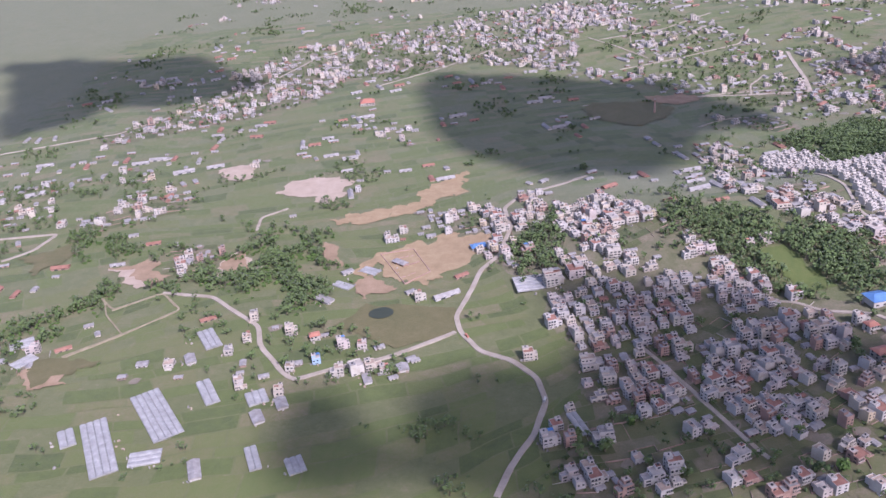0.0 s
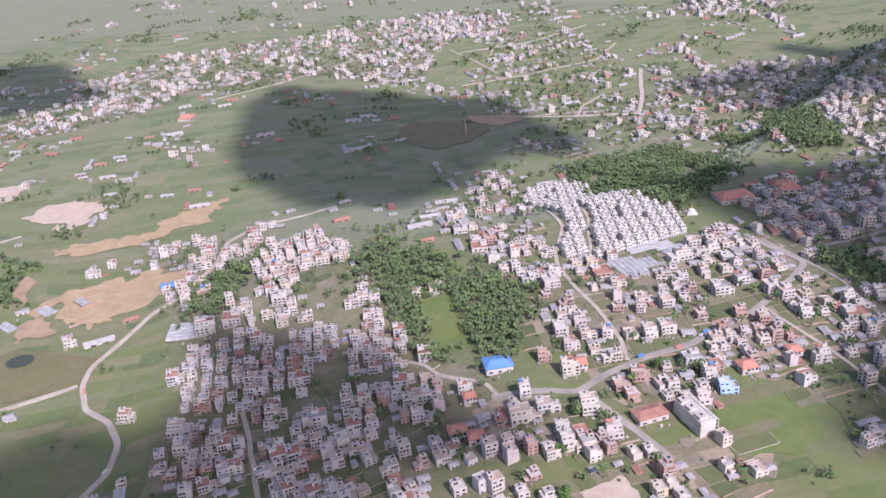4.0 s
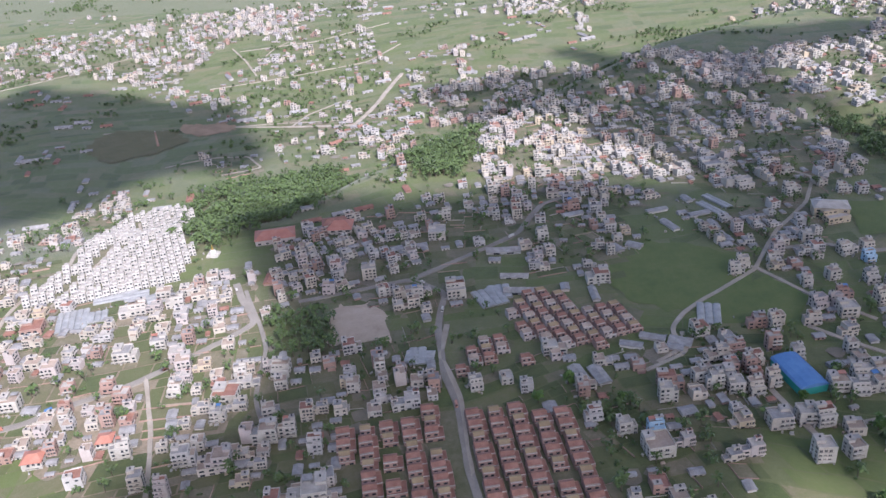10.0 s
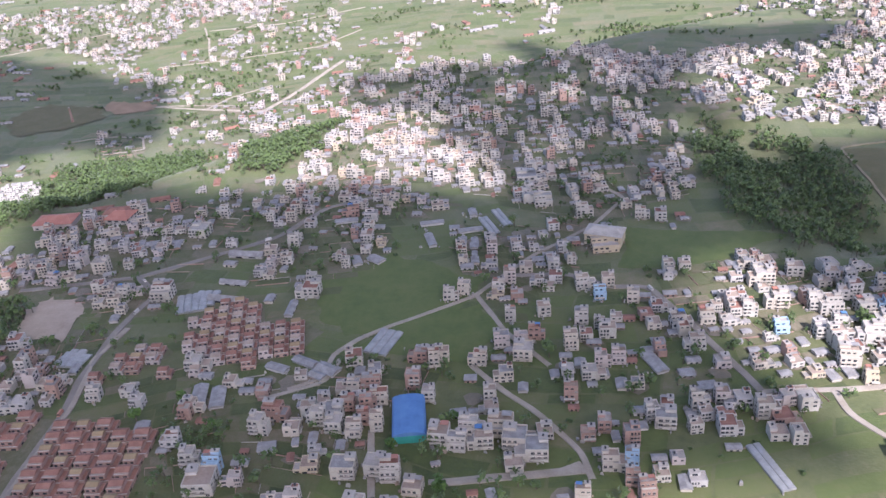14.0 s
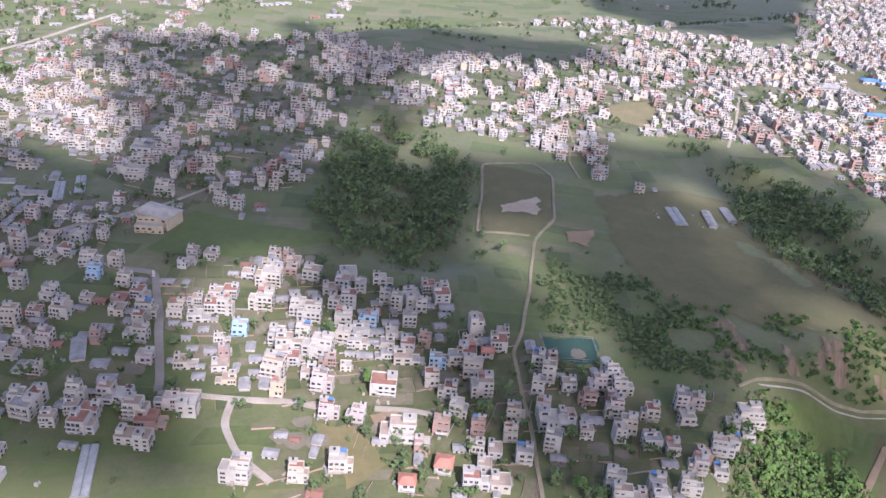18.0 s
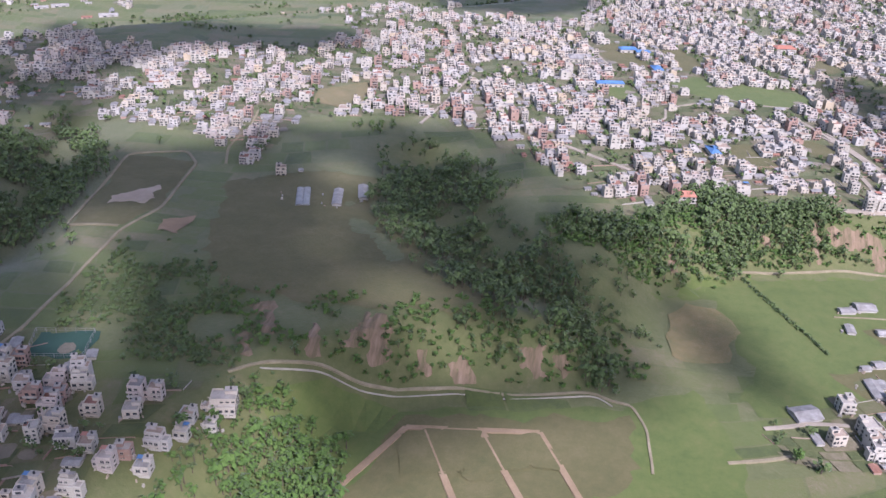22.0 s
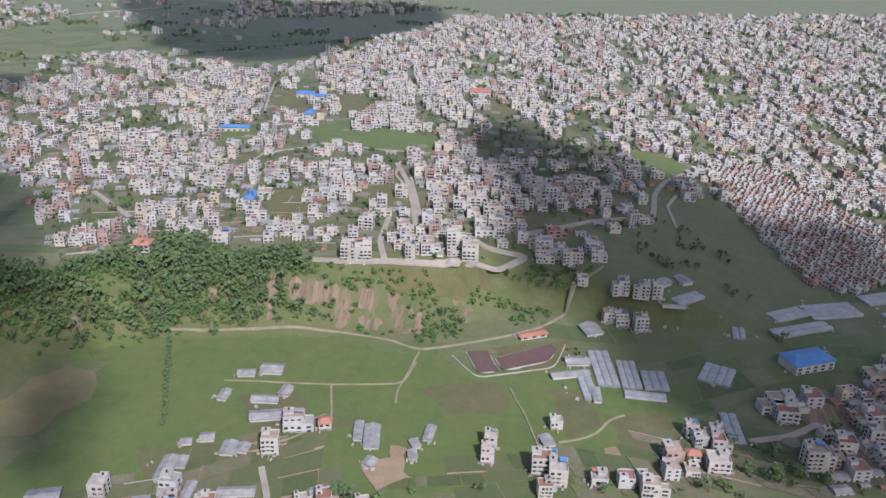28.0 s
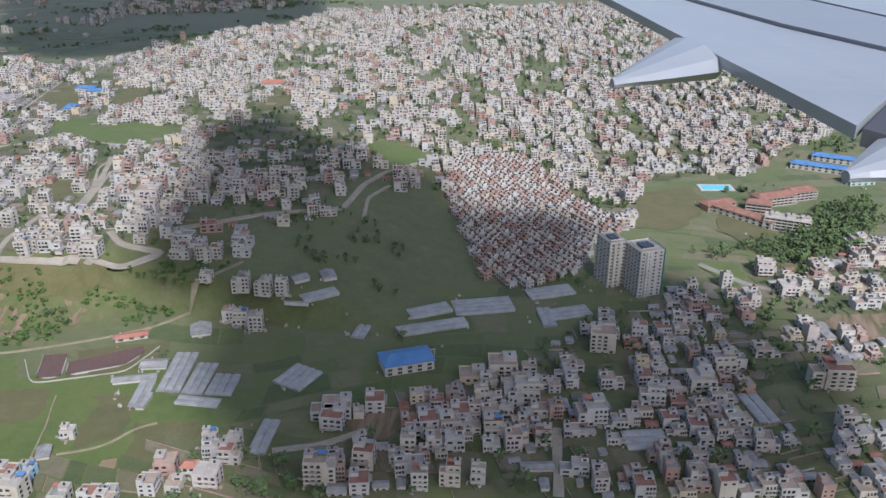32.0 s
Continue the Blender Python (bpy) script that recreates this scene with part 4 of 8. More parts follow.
tagged(new("ground", grid_mesh("ground", ground_x, ground_y, [grass])), "green and brown patchwork of fields over two valley terraces", "ground", kind="structure")

# ---- lanes ----
PAVED = ("town", "boul", "boul_n", "south", "w19", "lane2", "red32")
for key, (wide, line) in ROADS.items():
    ribbon("road", line, wide, asphalt if key in PAVED else path_tan if wide < 1.1 else dirt_road, "worn grey asphalt street with dusty edges" if key in PAVED else "pale dirt lane winding between fields and houses")

# ---- open land ----
for key in ("B1", "B3", "B3b", "B3c", "B4", "B5", "B6", "B13", "B27", "B28", "B26", "B25", "B2b"):
    cover("town_ground", BUILT[key], dusty_yard if key in ("B3", "B3c", "B26", "B28") else mixed_yard, "patchwork of bare yards, lanes and garden green under the town", "ground", 0.02, 3.0, 4.0)
for key, mat, text in (
    ("meadow29", paddy, "smooth vivid green paddy fields on the valley floor"), ("meadow22", paddy, "smooth green meadow below a cliff path"), ("fallow22", scrub, "brown fallow ground round marked-out plots"),
    ("plot_a", scrub, "brownish fallow strip in the paddy"), ("plot_b", scrub, "brownish vegetable plot"), ("plot_c", scrub, "striped vegetable plots beside sheds"), ("plot_d", soil, "bare tan square of soil"), ("plot_e", scrub, "dry patch at the field edge"), ("plot_f", scrub, "rough gardens round sheds"), ("plot_g", scrub, "rough gardens round sheds"),
    ("Fa_field", paddy, "smooth green field between strips of trees"), ("field13", paddy, "dark green field among town houses"), ("field13b", paddy, "dark green field beside a pale lane"),
    ("field13c", paddy, "green field below a large hotel"), ("field6", paddy, "bright green rough meadow"), ("field9r", paddy, "green field with scattered sheds"),
    ("maize", maize, "yellow-brown patch of ripening crop"), ("sports32", scrub, "worn green school sports ground"), ("fieldroad19", scrub, "fenced grass field with a lane round it"),
    ("olive23", scrub, "olive-brown grass on a flat terrace top"), ("court20", turf, "teal-green artificial turf sports court"), ("garden20", maize, "yellow-green maize gardens between houses"), ("green28a", scrub, "overgrown field inside the town"), ("green28b", scrub, "overgrown field inside the town"), ("green28c", paddy, "green field inside the town"), ("green28d", paddy, "green gardens crossed by a path inside the town"), ("green28e", scrub, "rough green plot inside the town"), ("green28f", scrub, "rough green plot inside the town"), ("green19", maize, "yellow-green field inside the town"), ("green32a", paddy, "green gardens inside the town"), ("green32b", paddy, "green field at the edge of the town"), ("green32c", scrub, "rough green plot inside the town"),
    ("lawn32", paddy, "square lawn beside a lane"), ("court32", scrub, "worn school lawn between buildings"), ("lit28", scrub, "dry grass terrace above a cliff"), ("round0", scrub, "brown fallow field beside the lane"),
):
    cover("field", OPEN[key], mat, text, "field", wobble=3.0 if key == "maize" else 4.5 if key in ("olive23", "fallow22", "field6", "meadow29") else 2.4)
for key, mat, text in (
    ("earth0", brick_earth, "bare orange earth of a brick yard"), ("earth0b", brick_earth, "strip of bare orange earth"), ("brick0", brick_earth, "red brick works yard"), ("pale0", sand, "pale cleared building plots"),
    ("rust32", landslip, "rust-red yard of heaped bricks"), ("soil28", soil, "bare tan soil between sheds"), ("soil23", soil, "bare tan soil between sheds"), ("bare20", soil, "bare brown building plot among houses"), ("lot2", sand, "pale concrete yard beside the avenue"), ("lot6", sand, "pale bare lot with heaps of sand"), ("brown19a", sand, "bare brown soil patch in a field"), ("brown19b", soil, "bare brown soil patch in a field"), ("redlot", landslip, "red-brown levelled building lot"),
    ("earth_a", soil, "bare orange earth beside a brick yard"), ("earth_b", soil, "bare orange earth beside a brick yard"), ("earth_c", sand, "pale cleared ground at a hamlet"), ("earth_d", sand, "pale cleared ground at a hamlet"),
    ("earth_e", sand, "pale cleared ground at a hamlet"), ("earth_f", soil, "bare soil in terraced fields"), ("earth_h", soil, "bare brown soil among fields"),
    ("plot23", scrub, "fallow plot divided by soil strips"), ("pit0", soil, "dug pale earth pit with curved banks"), ("pit0b", soil, "bare earth beside a hamlet"), ("dry0", scrub, "dry brown field corner"),
    ("dry0b", scrub, "dry brown field by a lane"), ("mound11", scrub, "low brown mound among fields"),
):
    cover("bare_earth", OPEN[key], mat, text, "bare earth", lift=0.06, wobble=min(6.5, 0.22 * (max(q[0] for q in OPEN[key]) - min(q[0] for q in OPEN[key]))), step=1.6)
cover("pond", OPEN["pond0"], water, "small dark round pond", "pond", 0.1, 0.4)
cover("pond", OPEN["pond1"], mud_water, "red-brown muddy pond", "pond", 0.1, 0.1)
cover("pond", OPEN["pond2"], mud_water, "red-brown muddy pond", "pond", 0.1, 0.1)
for key in ("pond1", "pond2"):
    ribbon("pond_bank", OPEN[key] + OPEN[key][:1], 0.45, slab, "low concrete bank round a muddy pond", "pond bank", 0.45, 0.05)
ribbon("compound_wall", [(900, 484), (909, 473.5), (931, 484), (933.5, 498)], 0.3, slab, "low pale wall round fish ponds", "wall", 0.6, 0.05)
for a, b in (((719.3, 374.1), (727.7, 357)), ((734.1, 376.2), (743, 360)), ((714.4, 374.1), (706, 356)), ((748.6, 379.4), (758, 361)), ((714.4, 374.1), (748.6, 379.4))):
    b = (b[0] + 0.9 * (b[0] - a[0]), b[1] + 0.9 * (b[1] - a[1])) if abs(b[1] - a[1]) > 10 else b
    ribbon("soil_strip", [a, b], 1.7, soil, "strip of bare tan soil marking out a plot", "path", 0.46, 0.15)
wall_line = [(x + 0.3, y - 1.6) for x, y in ROADS["foot"][1][1:8]]
ribbon("retaining_wall", wall_line, 0.16, slab, "low pale concrete wall along a footpath", "wall", 0.5, 0.1)


def slip(a, b, c, d, seed):
    """A bare slide of earth down a slope, between a top edge a-b and a bottom edge d-c, ragged at its sides."""
    n, m, v = 16, 16, []
    for j in range(n + 1):
        for i in range(m + 1):
            s, t = 1.5 * i / m - 0.25, j / n
            x = (a[0] * (1 - s) + b[0] * s) * (1 - t) + (d[0] * (1 - s) + c[0] * s) * t
            y = (a[1] * (1 - s) + b[1] * s) * (1 - t) + (d[1] * (1 - s) + c[1] * s) * t
            r = noise.noise_vector(Vector((x * 0.5, y * 0.5, seed)))
            edge = abs(2 * i / m - 1) ** 2
            x, y = x + 1.9 * r.x * (0.3 + edge), y + 1.2 * r.y * (0.4 + edge)
            v.append((x, y, float(height(x, y)) + 0.3 + 0.75 * noise.noise(Vector((x * 0.28, y * 0.28, seed + 9))) + 0.3 * r.z - 0.6 * edge * edge - 0.3 * abs(2 * t - 1) ** 4))
    f = [(j * (m + 1) + i, j * (m + 1) + i + 1, (j + 1) * (m + 1) + i + 1, (j + 1) * (m + 1) + i) for j in range(n) for i in range(m)]
    s = Solid().add(v, [tuple(reversed(q)) for q in f])
    tagged(part("landslip", s, landslip), "bare orange earth slide on a scrubby cliff", "landslip", kind="structure")


SLIPS = [((664, 400), (669, 402), (676, 384), (673, 384)), ((695.8, 401.5), (700.4, 403), (705.8, 389.5), (700, 386)), ((684, 393), (685.5, 393), (689, 381), (686, 380)), ((694, 393), (696, 394), (697.6, 389), (695.7, 388)),
         ((712.6, 395), (715.7, 396.3), (716.6, 391), (713.5, 391)), ((742, 407), (745.5, 409), (749.4, 399.8), (743, 397.8)), ((748.5, 406.4), (752, 407), (756, 404.7), (753.4, 401.7)), ((722, 395), (724, 398), (731.7, 393.8), (724.5, 391.6)),
         ((666.6, 384), (668, 384.4), (673.4, 374.5), (672.3, 374))]
SLIPS_EAST = [((785, 470.7), (787, 471.8), (791, 465.6), (789, 464.6)), ((857.5, 501.7), (862, 503), (866, 491.5), (861, 490)), ((866, 503.8), (870.5, 505), (874.5, 493.8), (870, 492)), ((875, 505.8), (878.5, 506.5), (885, 496), (880.5, 494.8)),
              ((844, 500), (853, 501.5), (856.5, 496), (846, 493.6)), ((881.8, 504.7), (885.8, 506), (888.4, 494), (884.4, 493)), ((896, 512.5), (900.8, 512.7), (903.7, 503.6), (899.2, 501.8)), ((837.2, 500), (839, 500.5), (841.2, 487.8), (839.5, 487.4)),
              ((819.5, 491), (822, 491.7), (823.2, 488.5), (821, 488))]
for k, corners in enumerate(SLIPS + SLIPS_EAST):
    slip(*corners, k * 1.7)


def court_fence(key):
    """Posts and two rails round the turf court."""
    ob = base("court_fence", *OPEN[key][0], 0)
    here = Vector((*OPEN[key][0], float(height(*OPEN[key][0]))))
    for (ax, ay), (bx, by) in zip(OPEN[key], OPEN[key][1:] + OPEN[key][:1]):
        n = max(2, int(math.hypot(bx - ax, by - ay) / 2.2))
        for k in range(n):
            x, y = ax + (bx - ax) * k / n, ay + (by - ay) * k / n
            part("post", Solid().box(x - here.x, y - here.y, float(height(x, y)) - here.z - 0.2, 0.09, 0.09, 1.9, 0), tin, ob)
        for up in (0.9, 1.6):
            v = [(x - here.x + ex, y - here.y + ex, float(height(x, y)) - here.z + up + ez) for x, y in ((ax, ay), (bx, by)) for ex, ez in ((-0.03, 0), (0.03, 0), (0.03, 0.06), (-0.03, 0.06))]
            part("rail", Solid().add(v, [(0, 1, 5, 4), (1, 2, 6, 5), (2, 3, 7, 6), (3, 0, 4, 7)]), tin, ob)
    return tagged(ob, "grey metal fence of posts and rails round a turf court", "fence")


court_fence("court20")

# ---- houses ----
STOREY = 1.22
TONES = list(WALLS)
HOUSE_MATS = [*WALLS.values(), slab, glass_and_shade, terracotta, tank_black, tin, red_sheet, blue_sheet, tan_roof]
SLAB, GLASS_SHADE, TILE, TANK, TIN, RED, BLUE, TAN = range(len(TONES), len(TONES) + 8)
TEXT = {"white": "white-plastered", "bright": "fresh white-painted", "cream": "cream-plastered", "pink": "pink-plastered", "brick": "red brick", "grey": "grey unplastered concrete", "blue": "blue-painted", "ochre": "ochre-painted", "teal": "teal-painted"}
window_meshes = {}


def window_mesh(w, h):
    key = (round(w, 1), round(h, 1))
    if key not in window_meshes:
        s = Solid().box(0, 0, 0, w, 0.07, h, 1, True)
        s.box(0, -0.02, h, w + 0.16, 0.16, 0.07, 0, True).box(0, -0.02, -0.07, w + 0.16, 0.16, 0.07, 0, True).box(0, -0.045, 0, 0.05, 0.03, h, 0)
        window_meshes[key] = s.mesh("window", [slab, glass_and_shade])
    return window_meshes[key]


def window_places(w, d, n, big=1.0):
    """Where the openings of a house stand: x, y, z, turn, width, height."""
    out = []
    for storey in range(n):
        z = storey * STOREY + 0.38
        for length, turn in ((w, 0), (d, 90), (w, 180), (d, 270)):
            count = max(1, int(length / 1.9))
            for k in range(count):
                along = (k + 0.5) / count * length - length / 2
                reach = (d if turn in (0, 180) else w) / 2
                a = radians(turn)
                out.append((along * math.cos(a) + reach * math.sin(a), along * math.sin(a) - reach * math.cos(a), z, turn, big * (0.6 if (k + storey) % 2 else 0.8), 0.64 + 0.3 * (big - 1)))
    return out


def rings(rows, mat, mats=None, top=None):
    """One closed body of rectangles on top of one another; rows: width, depth, y, z."""
    s = Solid()
    v = [(sx * w / 2, y + sy * d / 2, z) for w, d, y, z in rows for sx, sy in ((-1, -1), (1, -1), (1, 1), (-1, 1))]
    n = len(rows)
    f = [(4 * k + i, 4 * k + (i + 1) % 4, 4 * k + 4 + (i + 1) % 4, 4 * k + 4 + i) for k in range(n - 1) for i in range(4)]
    s.add(v, f + [tuple(4 * n - 4 + i for i in range(4))], mat)
    if mats:
        s.m = [m for m in mats for _ in range(4)] + [SLAB if top is None else top]
    return s


def walls_solid(w, d, n, tone, step=0.0, top=None):
    """Storeys with floor slabs standing proud; step: how far the top storey is set back."""
    i, rows, mats = TONES.index(tone), [], []
    for k in range(n):
        back = step * d if k == n - 1 and n > 1 else 0
        z0, z1 = k * STOREY - (0.3 if k == 0 else 0), (k + 1) * STOREY
        rows += [(w, d - back, back / 2, z0), (w, d - back, back / 2, z1 - 0.1), (w + 0.07, d - back + 0.07, back / 2, z1 - 0.1), (w + 0.07, d - back + 0.07, back / 2, z1)]
        mats += [i, i, i, SLAB]
    return rings(rows, i, mats[:-1], top)


def parapet_solid(w, d, z, tone, y=0.0):
    h, t, s = 0.42, 0.14, Solid()
    v = [(sx * (w / 2 - e), y + sy * (d / 2 - e), q) for e, q in ((0, z), (0, z + h), (t, z + h), (t, z + 0.02)) for sx, sy in ((-1, -1), (1, -1), (1, 1), (-1, 1))]
    return s.add(v, [(4 * k + i, 4 * k + (i + 1) % 4, 4 * k + 4 + (i + 1) % 4, 4 * k + 4 + i) for k in range(3) for i in range(4)], TONES.index(tone))


def capped(x, y, z, w, d, h, mat):
    """A small block under a slab that stands proud of it, as one body."""
    s = rings([(w, d, y, z), (w, d, y, z + h), (w + 0.3, d + 0.3, y, z + h), (w + 0.3, d + 0.3, y, z + h + 0.1)], mat, [mat, SLAB, SLAB])
    s.v = [(p + x, q, r) for p, q, r in s.v]
    return s


def balcony_solid(x, y, z, w, mat):
    """A floor slab with an upstand railing along its front, as one body."""
    a, b = w / 2, 0.4
    prof = [(b, -0.06), (-b, -0.06), (-b, 0.46), (-b + 0.07, 0.46), (-b + 0.07, 0.05), (b, 0.05)]
    v = [(x + s * a, y + p, z + q) for s in (-1, 1) for p, q in prof]
    n = len(prof)
    return Solid().add(v, [(k, (k + 1) % n, n + (k + 1) % n, n + k) for k in range(n)] + [tuple(reversed(range(n))), tuple(range(n, 2 * n))], mat)


def house(x, y, w, n, tone, rz, rng, detailed=True, roof="flat", d=None):
    """A town house as one thing: walls, parapet or pitched roof, upper storey, water tank, balconies and windows."""
    d = d or w * rng.uniform(0.8, 1.1)
    ob = base("house", x, y, rz)
    step = rng.choice((0, 0, 0.3, 0.4)) if roof == "flat" and n > 2 else 0
    top = rng.choice((SLAB, SLAB, TAN, TAN, TILE, TIN))
    part("wall", walls_solid(w, d, n, tone, step, top), HOUSE_MATS, ob)
    z = n * STOREY
    side = rng.choice((-1, 1))
    if roof == "flat":
        part("parapet", parapet_solid(w, d - step * d, z, tone, step * d / 2), HOUSE_MATS, ob)
        if step:
            part("terrace_wall", parapet_solid(w, step * d, z - STOREY, tone, -(d - step * d) / 2), HOUSE_MATS, ob)
        tw, td = w * rng.uniform(0.34, 0.56), d * (1 - step) * rng.uniform(0.4, 0.62)
        tx, ty = side * (w - tw) * 0.46, d / 2 - td * 0.54
        tower = part("upper_storey", capped(tx, ty, z, tw, td, 0.95, TONES.index(tone)), HOUSE_MATS, ob)
        part("water_tank", Solid().drum(tx, ty, z + 1.05, 0.28, 0.5, 0, top=0.23), tank_black, tower, "black plastic water tank")
        if rng.random() < 0.45:
            # a light sheet cover over part of the terrace, on four thin posts
            cw, cd, cx, cy = w * 0.4, d * 0.35, -side * w * 0.24, d / 2 - d * 0.22
            cover_sheet = Solid().box(cx, cy, z + 0.85, cw, cd, 0.06, 0, True)
            for px, py in ((-1, -1), (1, -1), (1, 1), (-1, 1)):
                cover_sheet.box(cx + px * cw * 0.45, cy + py * cd * 0.45, z, 0.07, 0.07, 0.86, 0)
            part("terrace_cover", cover_sheet, rng.choice((tin, tin, blue_sheet, red_sheet)), ob, "thin sheet cover over the roof terrace")
    else:
        part("roof", Solid().gable(0, 0, z, w, d, w * 0.2, 0, hip=w * 0.3 if roof == "hip" else 0), red_sheet if tone in ("white",) else terracotta, ob, "pitched red roof")
    wide_open = []
    if n > 1:
        reach = rng.uniform(0.6, 0.95)
        for k in range(1, n):
            front = -d / 2 + (step * d if step and k == n - 1 else 0)
            part("balcony", balcony_solid(side * w * (1 - reach) / 2, front - 0.38, k * STOREY, w * reach, TONES.index(tone) if rng.random() < 0.6 else TONES.index("white")), HOUSE_MATS, ob)
            bays = 2 if w * reach < 3.4 else 3
            wide_open += [(side * w * (1 - reach) / 2 + w * reach * ((j + 0.5) / bays - 0.5), front, k * STOREY + 0.08 + 0.2 * (j % 2), 0, w * reach * 0.56 / bays, 0.76 - 0.2 * (j % 2)) for j in range(bays)]
    if roof == "flat" and n > 2 and rng.random() < 0.4:
        # a lower wing built on later
        turn, ww, dd = -side, w * rng.uniform(0.3, 0.5), d * rng.uniform(0.6, 0.95)
        wing_wall, edge = walls_solid(ww, dd, n - 1, tone, 0, rng.choice((SLAB, TAN, TIN))), parapet_solid(ww, dd, (n - 1) * STOREY, tone)
        for solid in (wing_wall, edge):
            solid.v = [(p + turn * (w + ww) / 2, q - 0.1 * d, r) for p, q, r in solid.v]
        part("side_wing", wing_wall, HOUSE_MATS, ob)
        part("parapet", edge, HOUSE_MATS, ob)
        wide_open += [(turn * (w + ww) / 2, -0.1 * d - dd / 2, k * STOREY + 0.3, 0, ww * 0.5, 0.6) for k in range(n - 1)]
    panes = Solid()
    for px, py, pz, turn, ww, hh in wide_open + [q for q in window_places(w, d, n, 1.1) if q[3] != 180 and (q[3] or q[2] < STOREY)]:
        if step and turn and pz > (n - 1) * STOREY:
            py = py * (1 - step) + step * d / 2
        if detailed:
            part("window", window_mesh(ww, hh), None, ob).matrix_local = pose(px, py, pz, 0, 0, turn)
        else:
            panes.box(px, py, pz, *((ww, 0.1) if turn == 0 else (0.1, ww)), hh, 0, True)
    if not detailed:
        tagged(part("glazing", panes, glass_and_shade, ob), kind="stuff")
    text = f"{TEXT[tone]} {n}-storey house with a {'flat terrace roof' if roof == 'flat' else 'pitched red roof'}"
    return tagged(ob, text, "house", "town houses")


def block(s, x, y, w, d, z0, z1, wall, top, edge=0.28):
    """Walls, a flat roof of another surface and an upstand round it."""
    t = 0.2
    rows = [(w, d, z0), (w, d, z1 + edge), (w - t, d - t, z1 + edge), (w - t, d - t, z1)]
    v = [(x + sx * p / 2, y + sy * q / 2, z) for p, q, z in rows for sx, sy in ((-1, -1), (1, -1), (1, 1), (-1, 1))]
    s.add(v, [(4 * k + i, 4 * k + (i + 1) % 4, 4 * k + 4 + (i + 1) % 4, 4 * k + 4 + i) for k in range(3) for i in range(4)], wall)
    return s.add(v[12:], [(0, 1, 2, 3)], top)


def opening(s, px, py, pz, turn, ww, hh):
    """A flat dark sheet on a wall: window glass, or the painted shade of an open balcony."""
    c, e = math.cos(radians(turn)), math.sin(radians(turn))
    return s.add([(px + c * u + e * 0.03, py + e * u - c * 0.03, pz + v) for u, v in ((-ww / 2, 0), (ww / 2, 0), (ww / 2, hh), (-ww / 2, hh))], [(0, 1, 2, 3)], GLASS_SHADE)


def proto(w, d, n, tone, roof="flat", step=0.0, shade=None, plain=False, seed=0):
    """The same kind of house as one array of quads, for the streets further off."""
    s, r, i, z = Solid(), random.Random(seed), TONES.index(tone), n * STOREY
    side = r.choice((-1, 1))
    if roof == "flat":
        top = r.choice((SLAB, SLAB, SLAB, TAN, TAN, TILE, TIN))
        block(s, 0, 0, w, d, -0.3, z, i, top)
        tw, td = w * r.uniform(0.35, 0.75), d * r.uniform(0.38, 0.65)
        tx, ty = side * (w - tw) / 2, (d - td) / 2
        block(s, tx * 0.96, ty * 0.96, tw, td, z, z + 0.95, i, SLAB if shade is None else shade, 0.1)
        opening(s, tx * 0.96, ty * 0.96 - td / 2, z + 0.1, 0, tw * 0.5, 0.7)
        s.box(tx, ty, z + 1.05, 0.5, 0.5, 0.42, TANK)
        if step:
            # a lower part built against one side
            lw, ld = w * r.uniform(0.4, 0.7), d * r.uniform(0.6, 0.9)
            block(s, -side * (w + lw) / 2, -d * 0.08, lw, ld, -0.3, max(1, n - 1) * STOREY, i, r.choice((SLAB, TAN, TIN)))
            for k in range(max(1, n - 1)):
                opening(s, -side * (w + lw) / 2, -d * 0.08 - ld / 2, k * STOREY + 0.3, 0, lw * 0.55, 0.62)
        reach = r.uniform(0.5, 0.92)
        for k in range(n):
            if k and r.random() < 0.8:
                # balcony: dark sheets painted as the shade behind, slab and rail before them
                bx = side * w * (1 - reach) / 2
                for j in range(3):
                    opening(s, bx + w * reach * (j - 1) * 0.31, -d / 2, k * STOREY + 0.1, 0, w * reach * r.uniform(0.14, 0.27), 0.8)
                s.box(bx, -d / 2 - 0.3, k * STOREY - 0.08, w * reach, 0.6, 0.14, SLAB, True)
                if not plain or r.random() < 0.5:
                    s.box(bx, -d / 2 - 0.57, k * STOREY + 0.06, w * reach, 0.06, 0.34, i)
            else:
                for u in (-0.26, 0.24):
                    opening(s, u * w, -d / 2, k * STOREY + 0.36, 0, w * 0.26, 0.62)
            for turn, face in ((90, 1), (270, -1)):
                if r.random() < 0.25:
                    continue
                for u in ((-0.25, 0.25) if not plain or r.random() < 0.6 else (0.1,)):
                    opening(s, face * w / 2, u * d, k * STOREY + 0.38, turn, d * 0.2, 0.55)
    else:
        s.box(0, 0, -0.3, w, d, z + 0.3 - 0.1, i)
        s.gable(0, 0, z, w, d, w * 0.1, {"tile": TILE, "red": RED, "blue": BLUE, "tin": TIN}[roof], 0.2)
        opening(s, -w * 0.2, -d / 2, 0.1, 0, w * 0.18, 0.75)
        opening(s, w * 0.2, -d / 2, 0.35, 0, w * 0.2, 0.45)
    v, f, m = list(s.v), [], []
    for face, k in zip(s.f, s.m):
        if len(face) == 3:
            a, b = (Vector(s.v[j]) for j in face[:2])
            v.append(tuple((a + b) / 2))
            face = (face[0], len(v) - 1, face[1], face[2])
        f.append(face)
        m.append(k)
    return np.array(v, float), np.array(f, int), np.array(m, int)


